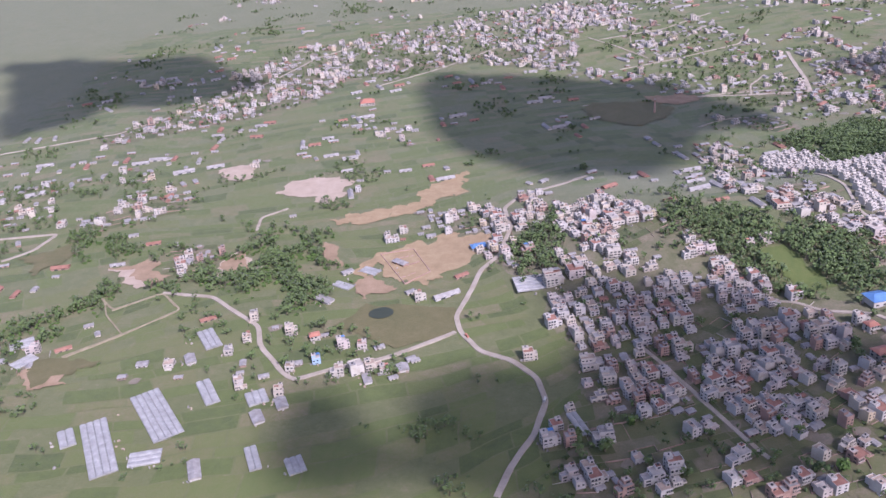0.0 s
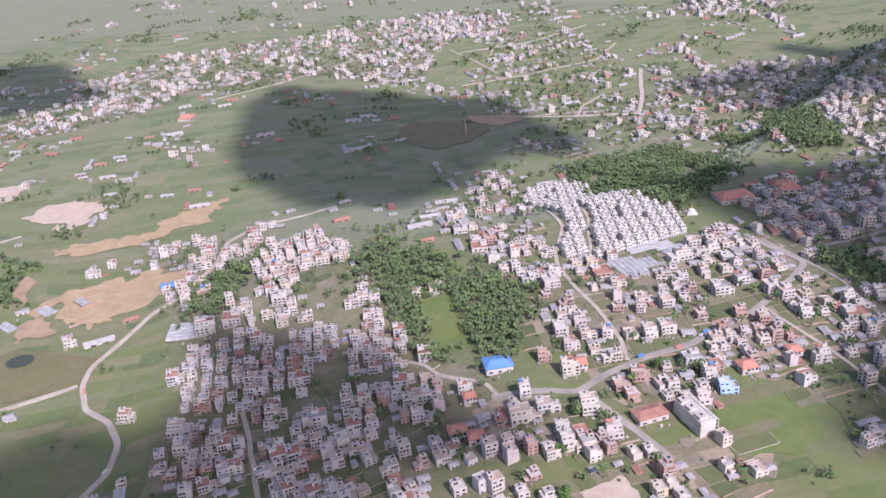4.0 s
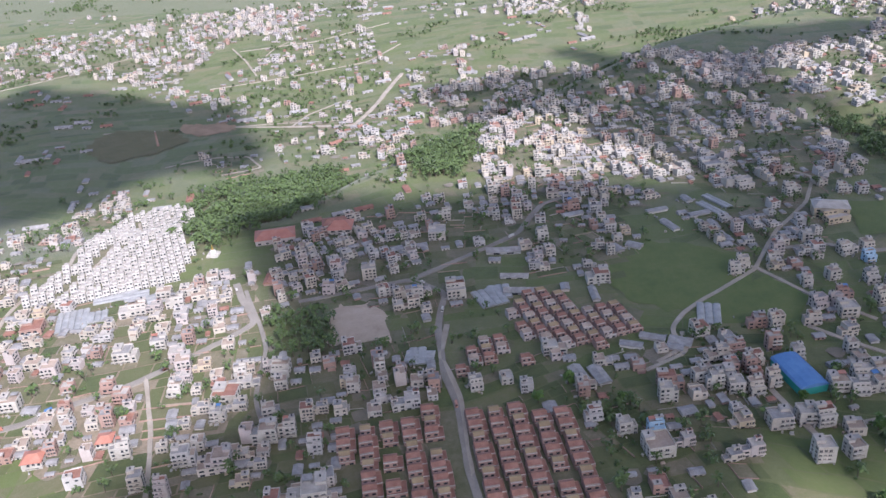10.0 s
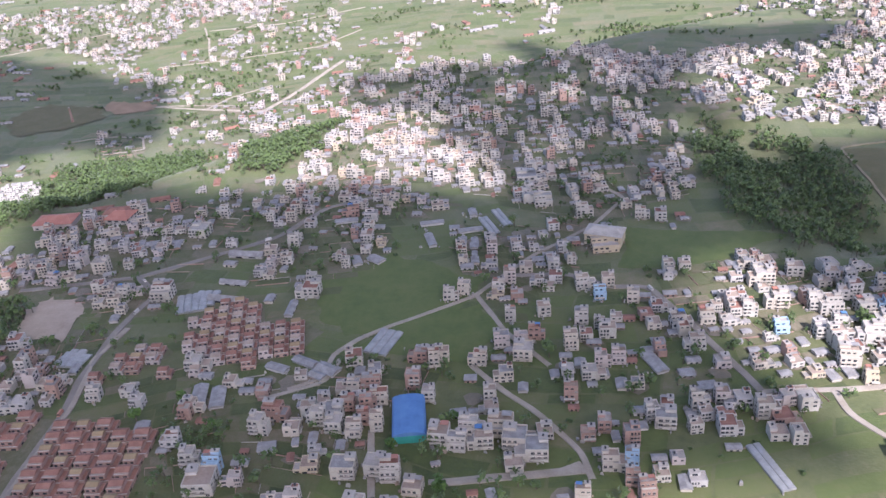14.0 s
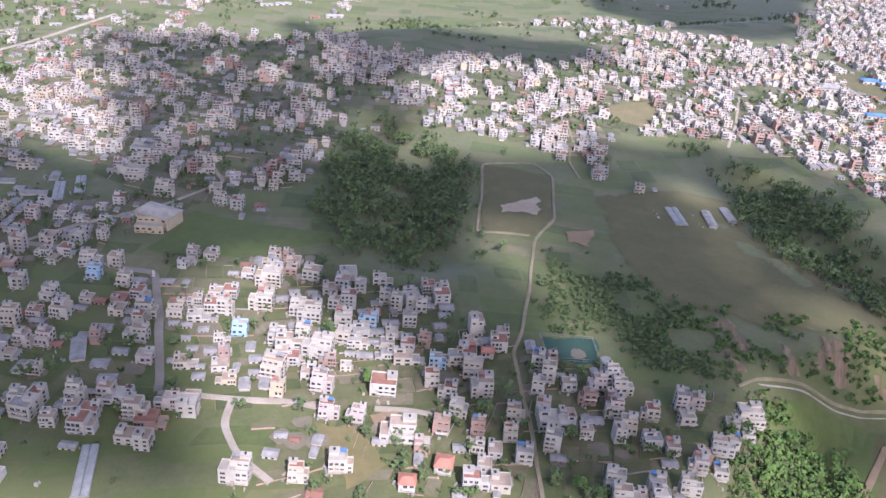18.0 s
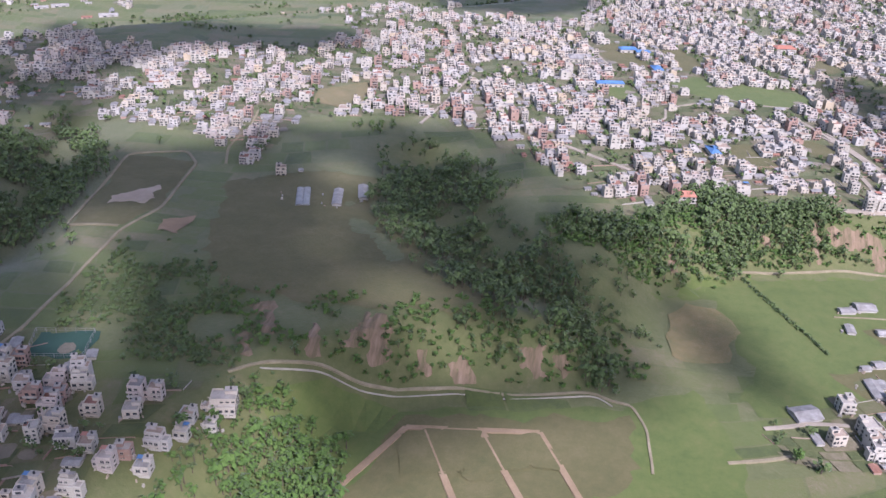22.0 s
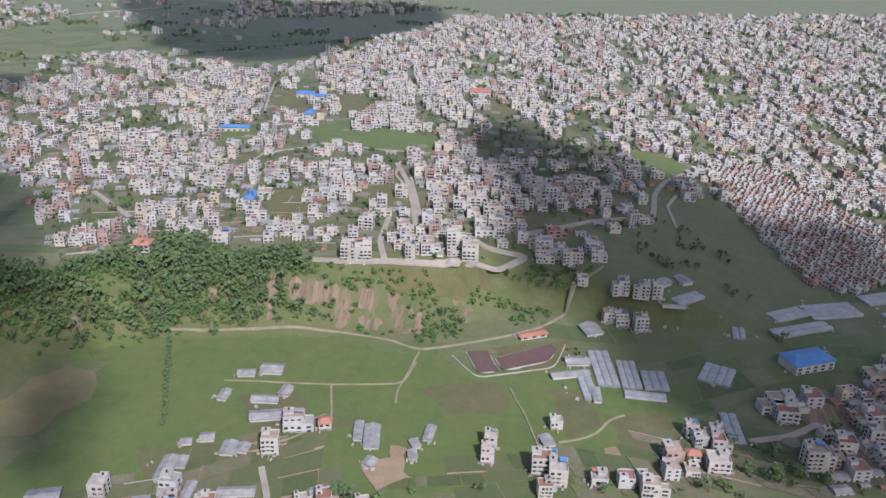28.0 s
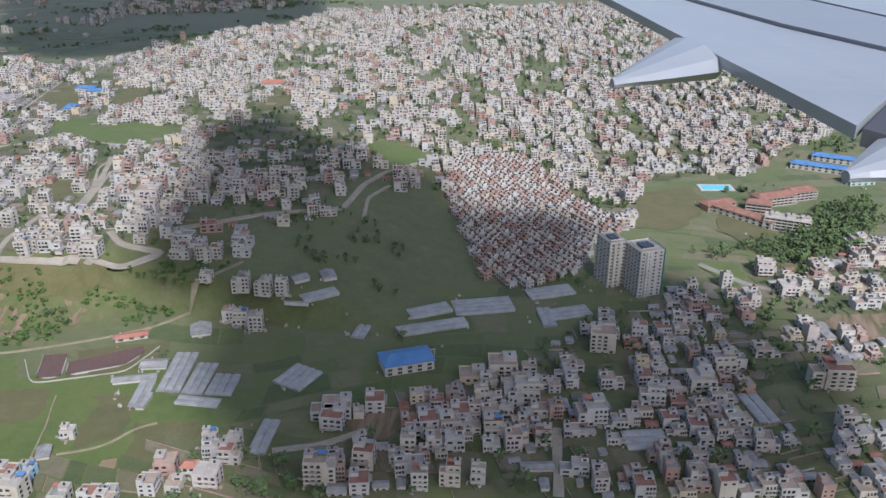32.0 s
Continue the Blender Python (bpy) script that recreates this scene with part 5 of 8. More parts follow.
def joined(name, protos, placed, mats, label, category):
    """Many far copies of a few shapes as one mesh of kind stuff; placed: rows of x, y, turn, scale, shape."""
    vs, fs, ms, k = [], [], [], 0
    xy = np.array([r[:2] for r in placed])
    zs = height(xy[:, 0], xy[:, 1])
    for (x, y, turn, size, shape), z in zip(placed, zs):
        v, f, m = protos[shape]
        c, s = math.cos(turn) * size, math.sin(turn) * size
        vs.append(np.c_[v[:, 0] * c - v[:, 1] * s + x, v[:, 0] * s + v[:, 1] * c + y, v[:, 2] * size + z - 0.15])
        fs.append(f + k)
        ms.append(m)
        k += len(v)
    me = flat_mesh(name, np.concatenate(vs), np.concatenate(fs), mats, np.concatenate(ms))
    return tagged(new(name, me), label, category, kind="stuff")


TAKEN = []


def homes(rows, rz=9.0):
    for x, y, w, n, tone in rows:
        rng = random.Random(int(x * 10 + y * 7))
        roof = "hip" if tone == "red_roof" else "flat"
        house(x, y, w, n, "white" if tone == "red_roof" else tone, rz + rng.uniform(-7, 7), rng, y < 178 + 0.25 * x and x > 20, roof)
        TAKEN.append((x, y, w * 0.62))



# ---- greenhouses and tin sheds ----
def shed(x, y, length, wide, rz, spans, mat, text, name="greenhouse"):
    ob = base(name, x, y, rz - 90)
    each = wide / spans
    for k in range(spans):
        cx = (k + 0.5) * each - wide / 2
        if name == "greenhouse":
            s = Solid().box(cx, 0, -0.2, each * 0.97, length * 0.98, 0.7, 0).vault(cx, 0, 0.5, each * 0.985, length, min(0.5, each * 0.17), 0)
            part("film_tunnel", s, mat, ob)
        else:
            part("wall", Solid().box(cx, 0, -0.2, each * 0.92, length * 0.96, 1.25, 0), WALLS["grey"], ob)
            half = Solid().gable(0, 0, 0, length, each, each * 0.16, 0, 0.12)
            roof = part("roof_sheet", half, mat, ob)
            roof.matrix_local = pose(cx, 0, 1.08, 0, 0, 90)
    TAKEN.append((x, y, max(length, wide) * 0.5))
    return tagged(ob, text, name.replace("_", " "), "farm sheds")


def sheds(rows):
    for x, y, length, wide, rz in rows:
        big = length * wide > 45
        if big:
            shed(x, y, length, wide, rz, max(2, round(wide / 2.3)), film_sheet, "row of grey plastic greenhouse tunnels in a field")
        else:
            shed(x, y, length, wide, rz, 1, tin, "long low farm shed with a grey tin roof", "tin_shed")


homes([(946.5, 516.9, 3.3, 3, "white"), (950.4, 521.6, 3.5, 4, "white"), (950.8, 515.9, 4.4, 3, "white"), (956.8, 513.4, 4.3, 4, "white"), (957.3, 521.9, 3.5, 4, "white"), (961.7, 523.8, 3.5, 4, "white"), (934.7, 537.0, 3.7, 3, "white"), (937.1, 523.8, 3.5, 2, "white"), (928.0, 537.8, 4.7, 3, "grey"), (916.9, 443.4, 3.3, 3, "pink"), (916.8, 437.6, 3.3, 3, "pink"), (930.1, 436.1, 4.7, 4, "white"), (932.2, 439.9, 3.4, 2, "blue"), (962.4, 447.6, 4.8, 3, "brick"), (968.0, 458.4, 3.5, 3, "pink"), (974.1, 458.6, 3.3, 3, "pink")])
homes([(974.2, 454.3, 3.5, 3, "pink"), (967.6, 448.5, 3.3, 2, "red_roof"), (932.8, 454.9, 3.3, 2, "white"), (944.2, 434.4, 3.9, 2, "white"), (941.3, 539.7, 3.7, 3, "grey")])
homes([(170.4, 316.6, 6.1, 3, "pink"), (172.6, 324.9, 4.1, 3, "white"), (178.2, 287.8, 4.1, 3, "pink"), (186.5, 279.0, 3.6, 3, "pink"), (170.9, 282.3, 4.7, 3, "pink"), (173.1, 272.6, 4.0, 3, "pink"), (170.8, 258.3, 3.9, 4, "cream"), (163.5, 266.8, 3.3, 3, "brick"), (175.2, 261.9, 4.4, 2, "red_roof"), (210.6, 298.0, 4.8, 3, "pink"), (200.9, 278.6, 4.5, 3, "white"), (207.0, 280.5, 5.4, 3, "white"), (192.7, 296.3, 3.8, 2, "brick"), (190.9, 323.6, 7.1, 2, "brick"), (224.6, 334.3, 6.2, 3, "white"), (231.0, 344.2, 5.4, 3, "white")])
homes([(237.7, 338.7, 4.7, 3, "white"), (227.0, 256.4, 5.4, 2, "red_roof"), (192.6, 253.3, 4.9, 3, "brick"), (186.5, 249.2, 4.9, 2, "brick"), (201.8, 247.2, 3.6, 3, "white"), (209.6, 240.4, 4.0, 3, "pink"), (214.1, 251.7, 3.7, 4, "white"), (217.3, 245.7, 4.0, 3, "blue"), (210.7, 260.7, 5.5, 3, "grey"), (175.2, 238.3, 5.3, 4, "white"), (156.3, 248.0, 3.4, 4, "white"), (154.4, 236.8, 6.6, 3, "cream"), (136.8, 255.8, 3.3, 3, "white"), (138.8, 250.6, 4.0, 2, "red_roof"), (123.2, 255.1, 5.5, 3, "white"), (140.9, 230.6, 4.9, 2, "red_roof")])
homes([(166.2, 228.2, 4.0, 3, "grey"), (161.7, 239.5, 4.9, 3, "grey"), (97.0, 318.6, 4.4, 3, "pink"), (126.0, 319.3, 5.4, 2, "cream"), (143.4, 351.2, 6.7, 2, "cream"), (105.7, 290.3, 3.7, 3, "white"), (100.7, 306.0, 4.3, 3, "white"), (114.2, 286.3, 4.0, 3, "pink"), (122.6, 245.2, 4.0, 3, "grey"), (250.1, 305.0, 4.8, 3, "pink"), (231.7, 305.6, 5.7, 3, "white"), (241.2, 312.0, 4.9, 3, "white"), (225.5, 277.7, 3.5, 3, "brick"), (240.8, 283.5, 4.6, 3, "brick"), (244.2, 264.0, 4.3, 2, "red_roof"), (220.8, 288.9, 3.7, 2, "brick")])
homes([(234.1, 288.3, 4.0, 3, "brick")])
homes([(532.5, 377.8, 4.0, 3, "white"), (543.6, 380.0, 5.3, 3, "white"), (554.1, 378.1, 4.4, 3, "grey"), (559.7, 377.9, 3.4, 3, "grey"), (568.3, 374.8, 3.3, 3, "white"), (572.6, 372.8, 3.3, 4, "white"), (578.3, 365.6, 4.0, 3, "white"), (579.8, 373.5, 3.3, 3, "white"), (555.6, 366.3, 3.3, 3, "grey"), (560.5, 359.8, 4.8, 3, "white"), (567.9, 362.0, 3.7, 3, "blue"), (546.9, 359.7, 4.2, 4, "white"), (563.4, 351.7, 4.0, 3, "cream"), (552.3, 350.0, 4.0, 3, "white"), (559.9, 343.8, 5.5, 4, "white"), (580.9, 354.2, 3.9, 2, "grey")])
homes([(585.0, 356.8, 3.3, 3, "brick"), (590.0, 348.6, 3.3, 3, "blue"), (597.2, 356.2, 4.9, 2, "white"), (602.5, 357.6, 3.3, 2, "red_roof"), (590.8, 341.1, 3.7, 3, "cream"), (600.1, 348.8, 5.1, 3, "cream"), (604.6, 341.5, 4.0, 4, "white"), (596.5, 337.6, 3.3, 3, "white"), (613.3, 333.8, 3.4, 3, "cream"), (599.4, 331.6, 3.3, 3, "white"), (579.9, 334.4, 6.6, 3, "white"), (564.4, 330.0, 3.8, 4, "pink"), (616.3, 356.9, 3.3, 4, "white"), (617.8, 346.7, 3.3, 3, "white"), (620.0, 338.4, 3.5, 3, "white"), (623.8, 326.5, 3.9, 4, "white")])
homes([(617.9, 320.0, 3.9, 3, "white"), (589.0, 319.3, 6.2, 3, "white"), (597.3, 324.0, 3.9, 3, "brick"), (605.8, 326.2, 3.3, 3, "brick"), (613.7, 326.4, 3.3, 3, "cream"), (636.2, 357.4, 3.3, 4, "grey"), (633.3, 353.4, 3.3, 3, "pink"), (631.0, 346.6, 3.3, 3, "brick"), (637.9, 343.2, 3.3, 4, "pink"), (641.2, 338.6, 4.0, 3, "cream"), (646.8, 345.4, 3.3, 3, "cream"), (654.2, 352.2, 3.3, 4, "pink"), (658.2, 353.5, 3.3, 3, "pink"), (648.0, 319.7, 3.7, 3, "cream"), (655.0, 321.8, 3.3, 3, "white"), (658.2, 330.9, 3.3, 3, "pink")])
homes([(638.8, 316.9, 4.3, 4, "white"), (600.8, 311.8, 3.9, 2, "red_roof"), (594.3, 303.9, 3.6, 2, "red_roof"), (607.8, 308.4, 4.1, 3, "grey"), (578.1, 304.8, 4.0, 3, "cream"), (609.6, 314.3, 3.3, 2, "white")])
homes([(655.6, 346.8, 3.7, 2, "cream"), (672.9, 357.6, 6.2, 3, "cream"), (672.1, 351.4, 3.3, 2, "white"), (667.4, 350.4, 3.4, 2, "grey"), (663.8, 340.9, 4.0, 3, "grey"), (664.0, 334.6, 3.5, 2, "white"), (667.7, 346.0, 3.3, 2, "white"), (625.4, 350.8, 3.8, 2, "grey"), (659.6, 335.2, 3.5, 2, "brick"), (651.8, 334.3, 3.3, 2, "white")])
homes([(411.2, 289.9, 4.0, 3, "white"), (420.2, 285.1, 4.4, 3, "white"), (421.0, 293.7, 3.8, 3, "brick"), (426.9, 288.7, 3.3, 3, "brick"), (436.0, 305.7, 4.0, 4, "brick"), (435.1, 318.0, 3.8, 3, "brick"), (457.9, 303.4, 3.4, 3, "white"), (452.2, 319.0, 3.8, 3, "cream"), (456.8, 328.6, 4.6, 3, "pink"), (462.4, 329.4, 4.0, 3, "pink"), (465.8, 333.8, 3.6, 3, "brick"), (463.9, 323.7, 5.5, 3, "cream"), (457.2, 342.4, 3.3, 3, "white"), (466.9, 346.7, 4.0, 3, "white"), (478.7, 344.0, 4.1, 3, "white"), (476.9, 330.2, 4.0, 4, "cream")])
homes([(485.9, 322.9, 3.4, 3, "pink"), (490.7, 325.1, 3.9, 3, "pink"), (479.1, 307.0, 3.7, 3, "brick"), (448.2, 285.4, 5.1, 3, "white"), (455.2, 288.1, 4.8, 4, "white"), (462.9, 291.0, 6.5, 3, "cream"), (473.1, 283.7, 5.5, 3, "white"), (484.8, 291.7, 3.5, 2, "brick"), (488.6, 295.3, 3.3, 3, "brick"), (500.0, 302.2, 3.3, 3, "white"), (503.7, 304.3, 3.3, 3, "white"), (511.2, 307.3, 3.3, 4, "white"), (490.8, 282.3, 4.0, 3, "cream"), (495.7, 283.9, 3.3, 3, "blue"), (496.1, 277.4, 3.3, 3, "brick"), (485.3, 270.3, 3.6, 3, "cream")])
homes([(446.2, 267.0, 4.6, 2, "cream"), (435.5, 271.9, 4.8, 3, "white"), (428.0, 270.1, 5.9, 3, "cream"), (443.1, 258.4, 4.1, 3, "white"), (454.3, 260.2, 4.0, 2, "grey"), (439.6, 356.5, 4.0, 3, "cream"), (435.6, 351.9, 3.6, 3, "white"), (450.7, 358.5, 4.0, 3, "white"), (453.4, 364.9, 4.0, 4, "pink"), (466.8, 375.0, 3.7, 3, "white"), (483.3, 358.5, 3.8, 3, "blue"), (493.6, 357.8, 3.8, 3, "cream"), (477.2, 364.7, 4.4, 3, "white"), (485.3, 366.8, 3.9, 3, "cream")])
homes([(-23.8, 314.4, 3.3, 3, "white"), (-52.5, 261.4, 3.4, 3, "white"), (-65.4, 287.6, 4.0, 2, "red_roof"), (-99.3, 280.6, 3.3, 2, "white"), (-76.6, 293.3, 3.4, 3, "cream"), (-53.5, 280.2, 3.6, 3, "pink"), (-45.3, 278.8, 3.6, 2, "pink"), (-72.1, 266.2, 3.3, 2, "white"), (-73.5, 250.1, 3.4, 3, "cream"), (-35.2, 260.7, 3.4, 2, "white"), (19.1, 263.4, 4.0, 3, "cream"), (-94.0, 306.1, 3.3, 3, "cream"), (-62.5, 270.6, 3.3, 2, "blue"), (40.2, 254.3, 5.5, 3, "white"), (45.6, 244.1, 5.0, 3, "cream"), (21.1, 214.6, 4.7, 3, "grey")])
homes([(39.5, 213.2, 4.9, 3, "grey"), (56.9, 195.6, 5.0, 3, "grey"), (75.2, 354.0, 5.8, 3, "white"), (82.5, 353.6, 4.7, 3, "white"), (101.8, 317.9, 4.0, 3, "pink"), (135.3, 371.1, 6.2, 2, "white"), (118.4, 317.7, 3.3, 2, "cream"), (56.6, 371.8, 4.0, 3, "white"), (-71.7, 626.9, 10.8, 2, "red_roof"), (-252.7, 558.0, 4.4, 2, "white"), (-227.1, 423.8, 4.5, 2, "white"), (-200.1, 437.7, 4.0, 2, "white")])
homes([(338.0, 341.4, 6.6, 4, "white"), (324.9, 338.3, 4.0, 4, "white"), (389.0, 349.7, 5.5, 3, "white"), (396.2, 388.3, 4.4, 3, "grey"), (383.3, 410.0, 4.7, 3, "brick"), (456.7, 426.3, 7.0, 3, "white"), (447.2, 447.6, 8.1, 3, "white"), (307.9, 244.3, 6.5, 3, "white"), (286.3, 296.6, 5.5, 3, "white"), (317.4, 295.9, 3.3, 4, "white"), (329.4, 289.7, 3.8, 2, "cream"), (310.6, 287.5, 3.8, 3, "white"), (253.6, 300.7, 4.8, 3, "pink"), (272.3, 285.0, 7.6, 2, "white"), (273.9, 294.9, 3.9, 3, "white"), (260.3, 246.9, 3.7, 4, "cream")])
homes([(268.6, 243.4, 3.3, 5, "pink"), (304.6, 260.7, 3.9, 4, "grey"), (287.8, 275.9, 3.7, 3, "white"), (347.0, 287.6, 3.8, 3, "white"), (387.3, 267.9, 3.6, 3, "white"), (380.1, 273.1, 3.7, 3, "grey"), (395.3, 265.6, 4.2, 4, "blue"), (395.0, 260.0, 7.1, 3, "white"), (418.4, 289.7, 5.1, 3, "white"), (428.6, 297.7, 4.7, 3, "cream"), (401.7, 287.6, 5.2, 3, "brick"), (424.5, 302.9, 5.5, 3, "brick"), (147.7, 357.0, 4.9, 3, "brick"), (272.8, 274.6, 3.3, 3, "white"), (296.1, 267.6, 3.3, 4, "white"), (251.5, 259.4, 3.6, 4, "white")])
homes([(330.6, 403.1, 3.5, 4, "white"), (305.1, 355.4, 5.2, 4, "cream"), (291.9, 360.2, 4.0, 4, "pink"), (292.0, 345.3, 4.5, 3, "pink"), (327.9, 387.5, 6.7, 3, "white"), (286.7, 396.9, 10.2, 2, "red_roof")])
homes([(415.3, 286.7, 3.7, 4, "white"), (420.2, 301.1, 3.6, 3, "cream"), (431.1, 287.2, 3.3, 4, "cream"), (439.4, 316.4, 3.3, 4, "cream"), (441.6, 300.6, 3.3, 3, "white"), (439.7, 270.4, 4.7, 4, "white"), (453.2, 283.2, 4.7, 3, "white"), (459.5, 285.7, 4.7, 3, "white"), (467.2, 286.8, 6.0, 3, "cream"), (503.4, 299.7, 5.2, 3, "white"), (527.4, 306.5, 4.2, 4, "white"), (499.5, 273.3, 3.7, 4, "brick"), (482.3, 393.1, 9.2, 3, "ochre"), (472.8, 416.4, 4.5, 4, "white"), (494.3, 417.9, 3.9, 3, "white"), (501.6, 416.6, 4.2, 3, "grey")])
homes([(512.1, 334.7, 4.3, 3, "white"), (507.1, 345.3, 4.5, 3, "white"), (527.2, 353.7, 3.3, 4, "white"), (536.8, 359.9, 4.8, 4, "cream"), (533.5, 372.9, 5.8, 4, "cream"), (551.7, 358.8, 4.8, 4, "white"), (400.3, 281.4, 3.7, 4, "white"), (377.9, 284.0, 3.3, 3, "brick"), (369.6, 381.4, 4.2, 4, "white")])
homes([(517.5, 311.1, 3.6, 3, "pink"), (535.7, 345.6, 4.1, 3, "blue"), (559.0, 368.8, 4.4, 4, "grey"), (546.5, 345.4, 4.1, 3, "white"), (551.4, 331.8, 5.4, 4, "cream"), (555.5, 324.5, 3.3, 3, "ochre"), (569.5, 321.0, 3.5, 3, "pink"), (577.3, 321.4, 3.3, 3, "pink"), (559.1, 295.5, 4.3, 4, "white"), (570.5, 299.0, 3.3, 3, "cream"), (515.2, 348.3, 4.3, 3, "cream"), (518.5, 326.5, 4.0, 2, "pink")])
homes([(863.1, 429.7, 4.3, 4, "white"), (873.4, 441.9, 3.3, 2, "red_roof"), (865.5, 440.2, 5.5, 3, "grey"), (859.4, 511.4, 3.3, 5, "white"), (864.4, 514.1, 5.5, 4, "white"), (879.5, 518.4, 3.3, 4, "white"), (859.7, 538.2, 3.8, 4, "white"), (892.3, 528.7, 4.8, 5, "white"), (899.0, 523.8, 5.5, 4, "white"), (904.7, 547.0, 5.0, 4, "white"), (894.6, 568.5, 7.8, 4, "pink"), (880.7, 561.6, 3.3, 4, "white"), (805.1, 512.8, 5.2, 4, "white"), (814.3, 514.1, 5.2, 3, "white"), (793.6, 519.1, 3.3, 3, "white"), (792.2, 500.8, 6.3, 3, "red_roof")])
homes([(923.2, 534.0, 4.8, 3, "white"), (931.4, 533.8, 3.3, 4, "white"), (934.4, 433.1, 4.5, 4, "cream"), (830.1, 406.8, 3.8, 3, "white"), (973.2, 446.0, 5.5, 3, "pink")])
homes([(996.9, 451.5, 5.3, 5, "cream"), (1020.2, 453.5, 3.8, 4, "white"), (1027.3, 456.3, 3.3, 4, "cream"), (1032.7, 458.3, 3.3, 3, "white"), (1014.9, 465.4, 3.6, 4, "cream"), (1040.3, 492.7, 6.4, 4, "white"), (1029.0, 487.9, 3.6, 4, "cream"), (1024.9, 498.6, 6.9, 2, "ochre"), (1059.2, 522.2, 7.2, 5, "cream"), (1069.7, 529.5, 4.5, 4, "grey"), (1070.0, 510.7, 3.5, 4, "ochre"), (1085.3, 506.9, 6.9, 3, "cream"), (1073.2, 496.9, 4.4, 4, "grey"), (1057.7, 486.9, 5.3, 4, "grey"), (993.8, 476.5, 7.4, 3, "grey"), (1046.0, 474.9, 4.0, 3, "pink")])
homes([(1036.1, 483.1, 3.5, 3, "pink"), (1092.1, 516.2, 6.0, 4, "cream"), (1113.2, 582.7, 6.0, 4, "pink"), (1118.1, 568.8, 5.7, 3, "pink"), (1150.6, 614.1, 6.0, 3, "white"), (1120.9, 515.5, 7.3, 5, "cream"), (1097.6, 482.9, 4.2, 3, "pink")])
homes([(70.0, 355.1, 8.0, 2, "white"), (55.0, 353.6, 5.2, 3, "white"), (26.7, 340.2, 4.5, 4, "brick"), (62.1, 325.3, 5.9, 3, "white"), (34.3, 312.7, 7.7, 4, "white"), (44.3, 315.9, 7.0, 3, "pink"), (180.8, 226.8, 4.6, 3, "pink"), (166.9, 221.8, 3.9, 4, "white"), (135.3, 234.8, 5.5, 2, "red_roof"), (104.4, 255.9, 4.2, 4, "cream"), (90.2, 249.8, 4.8, 4, "grey"), (270.2, 228.2, 4.2, 4, "grey"), (269.2, 256.1, 4.6, 4, "grey"), (256.2, 286.6, 4.1, 3, "white")])
homes([(426.2, 294.0, 3.3, 4, "brick"), (425.7, 284.3, 4.0, 3, "cream"), (435.1, 257.1, 4.7, 4, "white"), (290.6, 265.7, 4.8, 4, "white"), (280.9, 254.8, 4.8, 4, "pink")])
homes([(640.5, 312.5, 4.2, 4, "white"), (619.7, 352.7, 3.7, 4, "white"), (638.6, 353.6, 3.6, 3, "white")])
homes([(922.8, 538.5, 6.2, 4, "grey"), (939.4, 545.7, 4.8, 3, "grey"), (944.0, 583.7, 4.1, 4, "white"), (911.9, 570.7, 4.7, 4, "white"), (922.8, 585.7, 5.5, 4, "grey"), (994.2, 472.3, 5.7, 3, "grey"), (1010.6, 505.1, 5.2, 2, "grey"), (1032.4, 504.5, 7.8, 3, "cream"), (1006.0, 458.9, 4.8, 4, "cream"), (1033.8, 476.0, 4.8, 3, "cream"), (844.8, 412.5, 4.3, 2, "grey")])
homes([(849.0, 402.7, 3.3, 3, "brick"), (857.2, 406.5, 3.3, 3, "white"), (833.7, 397.8, 4.3, 3, "white"), (844.3, 399.7, 3.3, 3, "white"), (861.8, 404.5, 3.8, 3, "white")])
homes([(834.3, 388.5, 4.0, 3, "white"), (842.4, 388.6, 5.5, 4, "cream")])
sheds([(202.3, 329.2, 14.0, 11.0, 110), (209.6, 331.2, 7.5, 9.0, 110), (211.3, 345.8, 16.0, 7.0, 22), (219.2, 346.1, 9.0, 6.5, 22)])
sheds([(945.2, 486.4, 19.4, 6.5, 101), (952.6, 484.5, 15.0, 5.8, 98), (960.0, 482.8, 9.7, 7.2, 97), (957.0, 474.4, 11.6, 4.1, 2), (940.9, 474.8, 11.6, 4.2, 103), (937.3, 488.4, 7.3, 4.3, 15), (935.6, 480.6, 11.7, 2.8, 22), (978.3, 490.1, 10.5, 9.3, 71), (979.3, 463.7, 13.3, 4.5, 95), (964.0, 532.9, 5.3, 4.5, 44), (972.2, 527.5, 11.7, 5.3, 41), (971.6, 538.5, 5.6, 4.5, 122), (941.3, 508.7, 6.5, 6.0, 116), (900.8, 444.3, 6.0, 2.5, 88), (898.0, 439.2, 3.3, 2.2, 124), (898.3, 434.7, 3.5, 2.3, 107), (886.5, 439.8, 9.6, 4.0, 102), (931.0, 447.6, 4.5, 3.1, 115)])
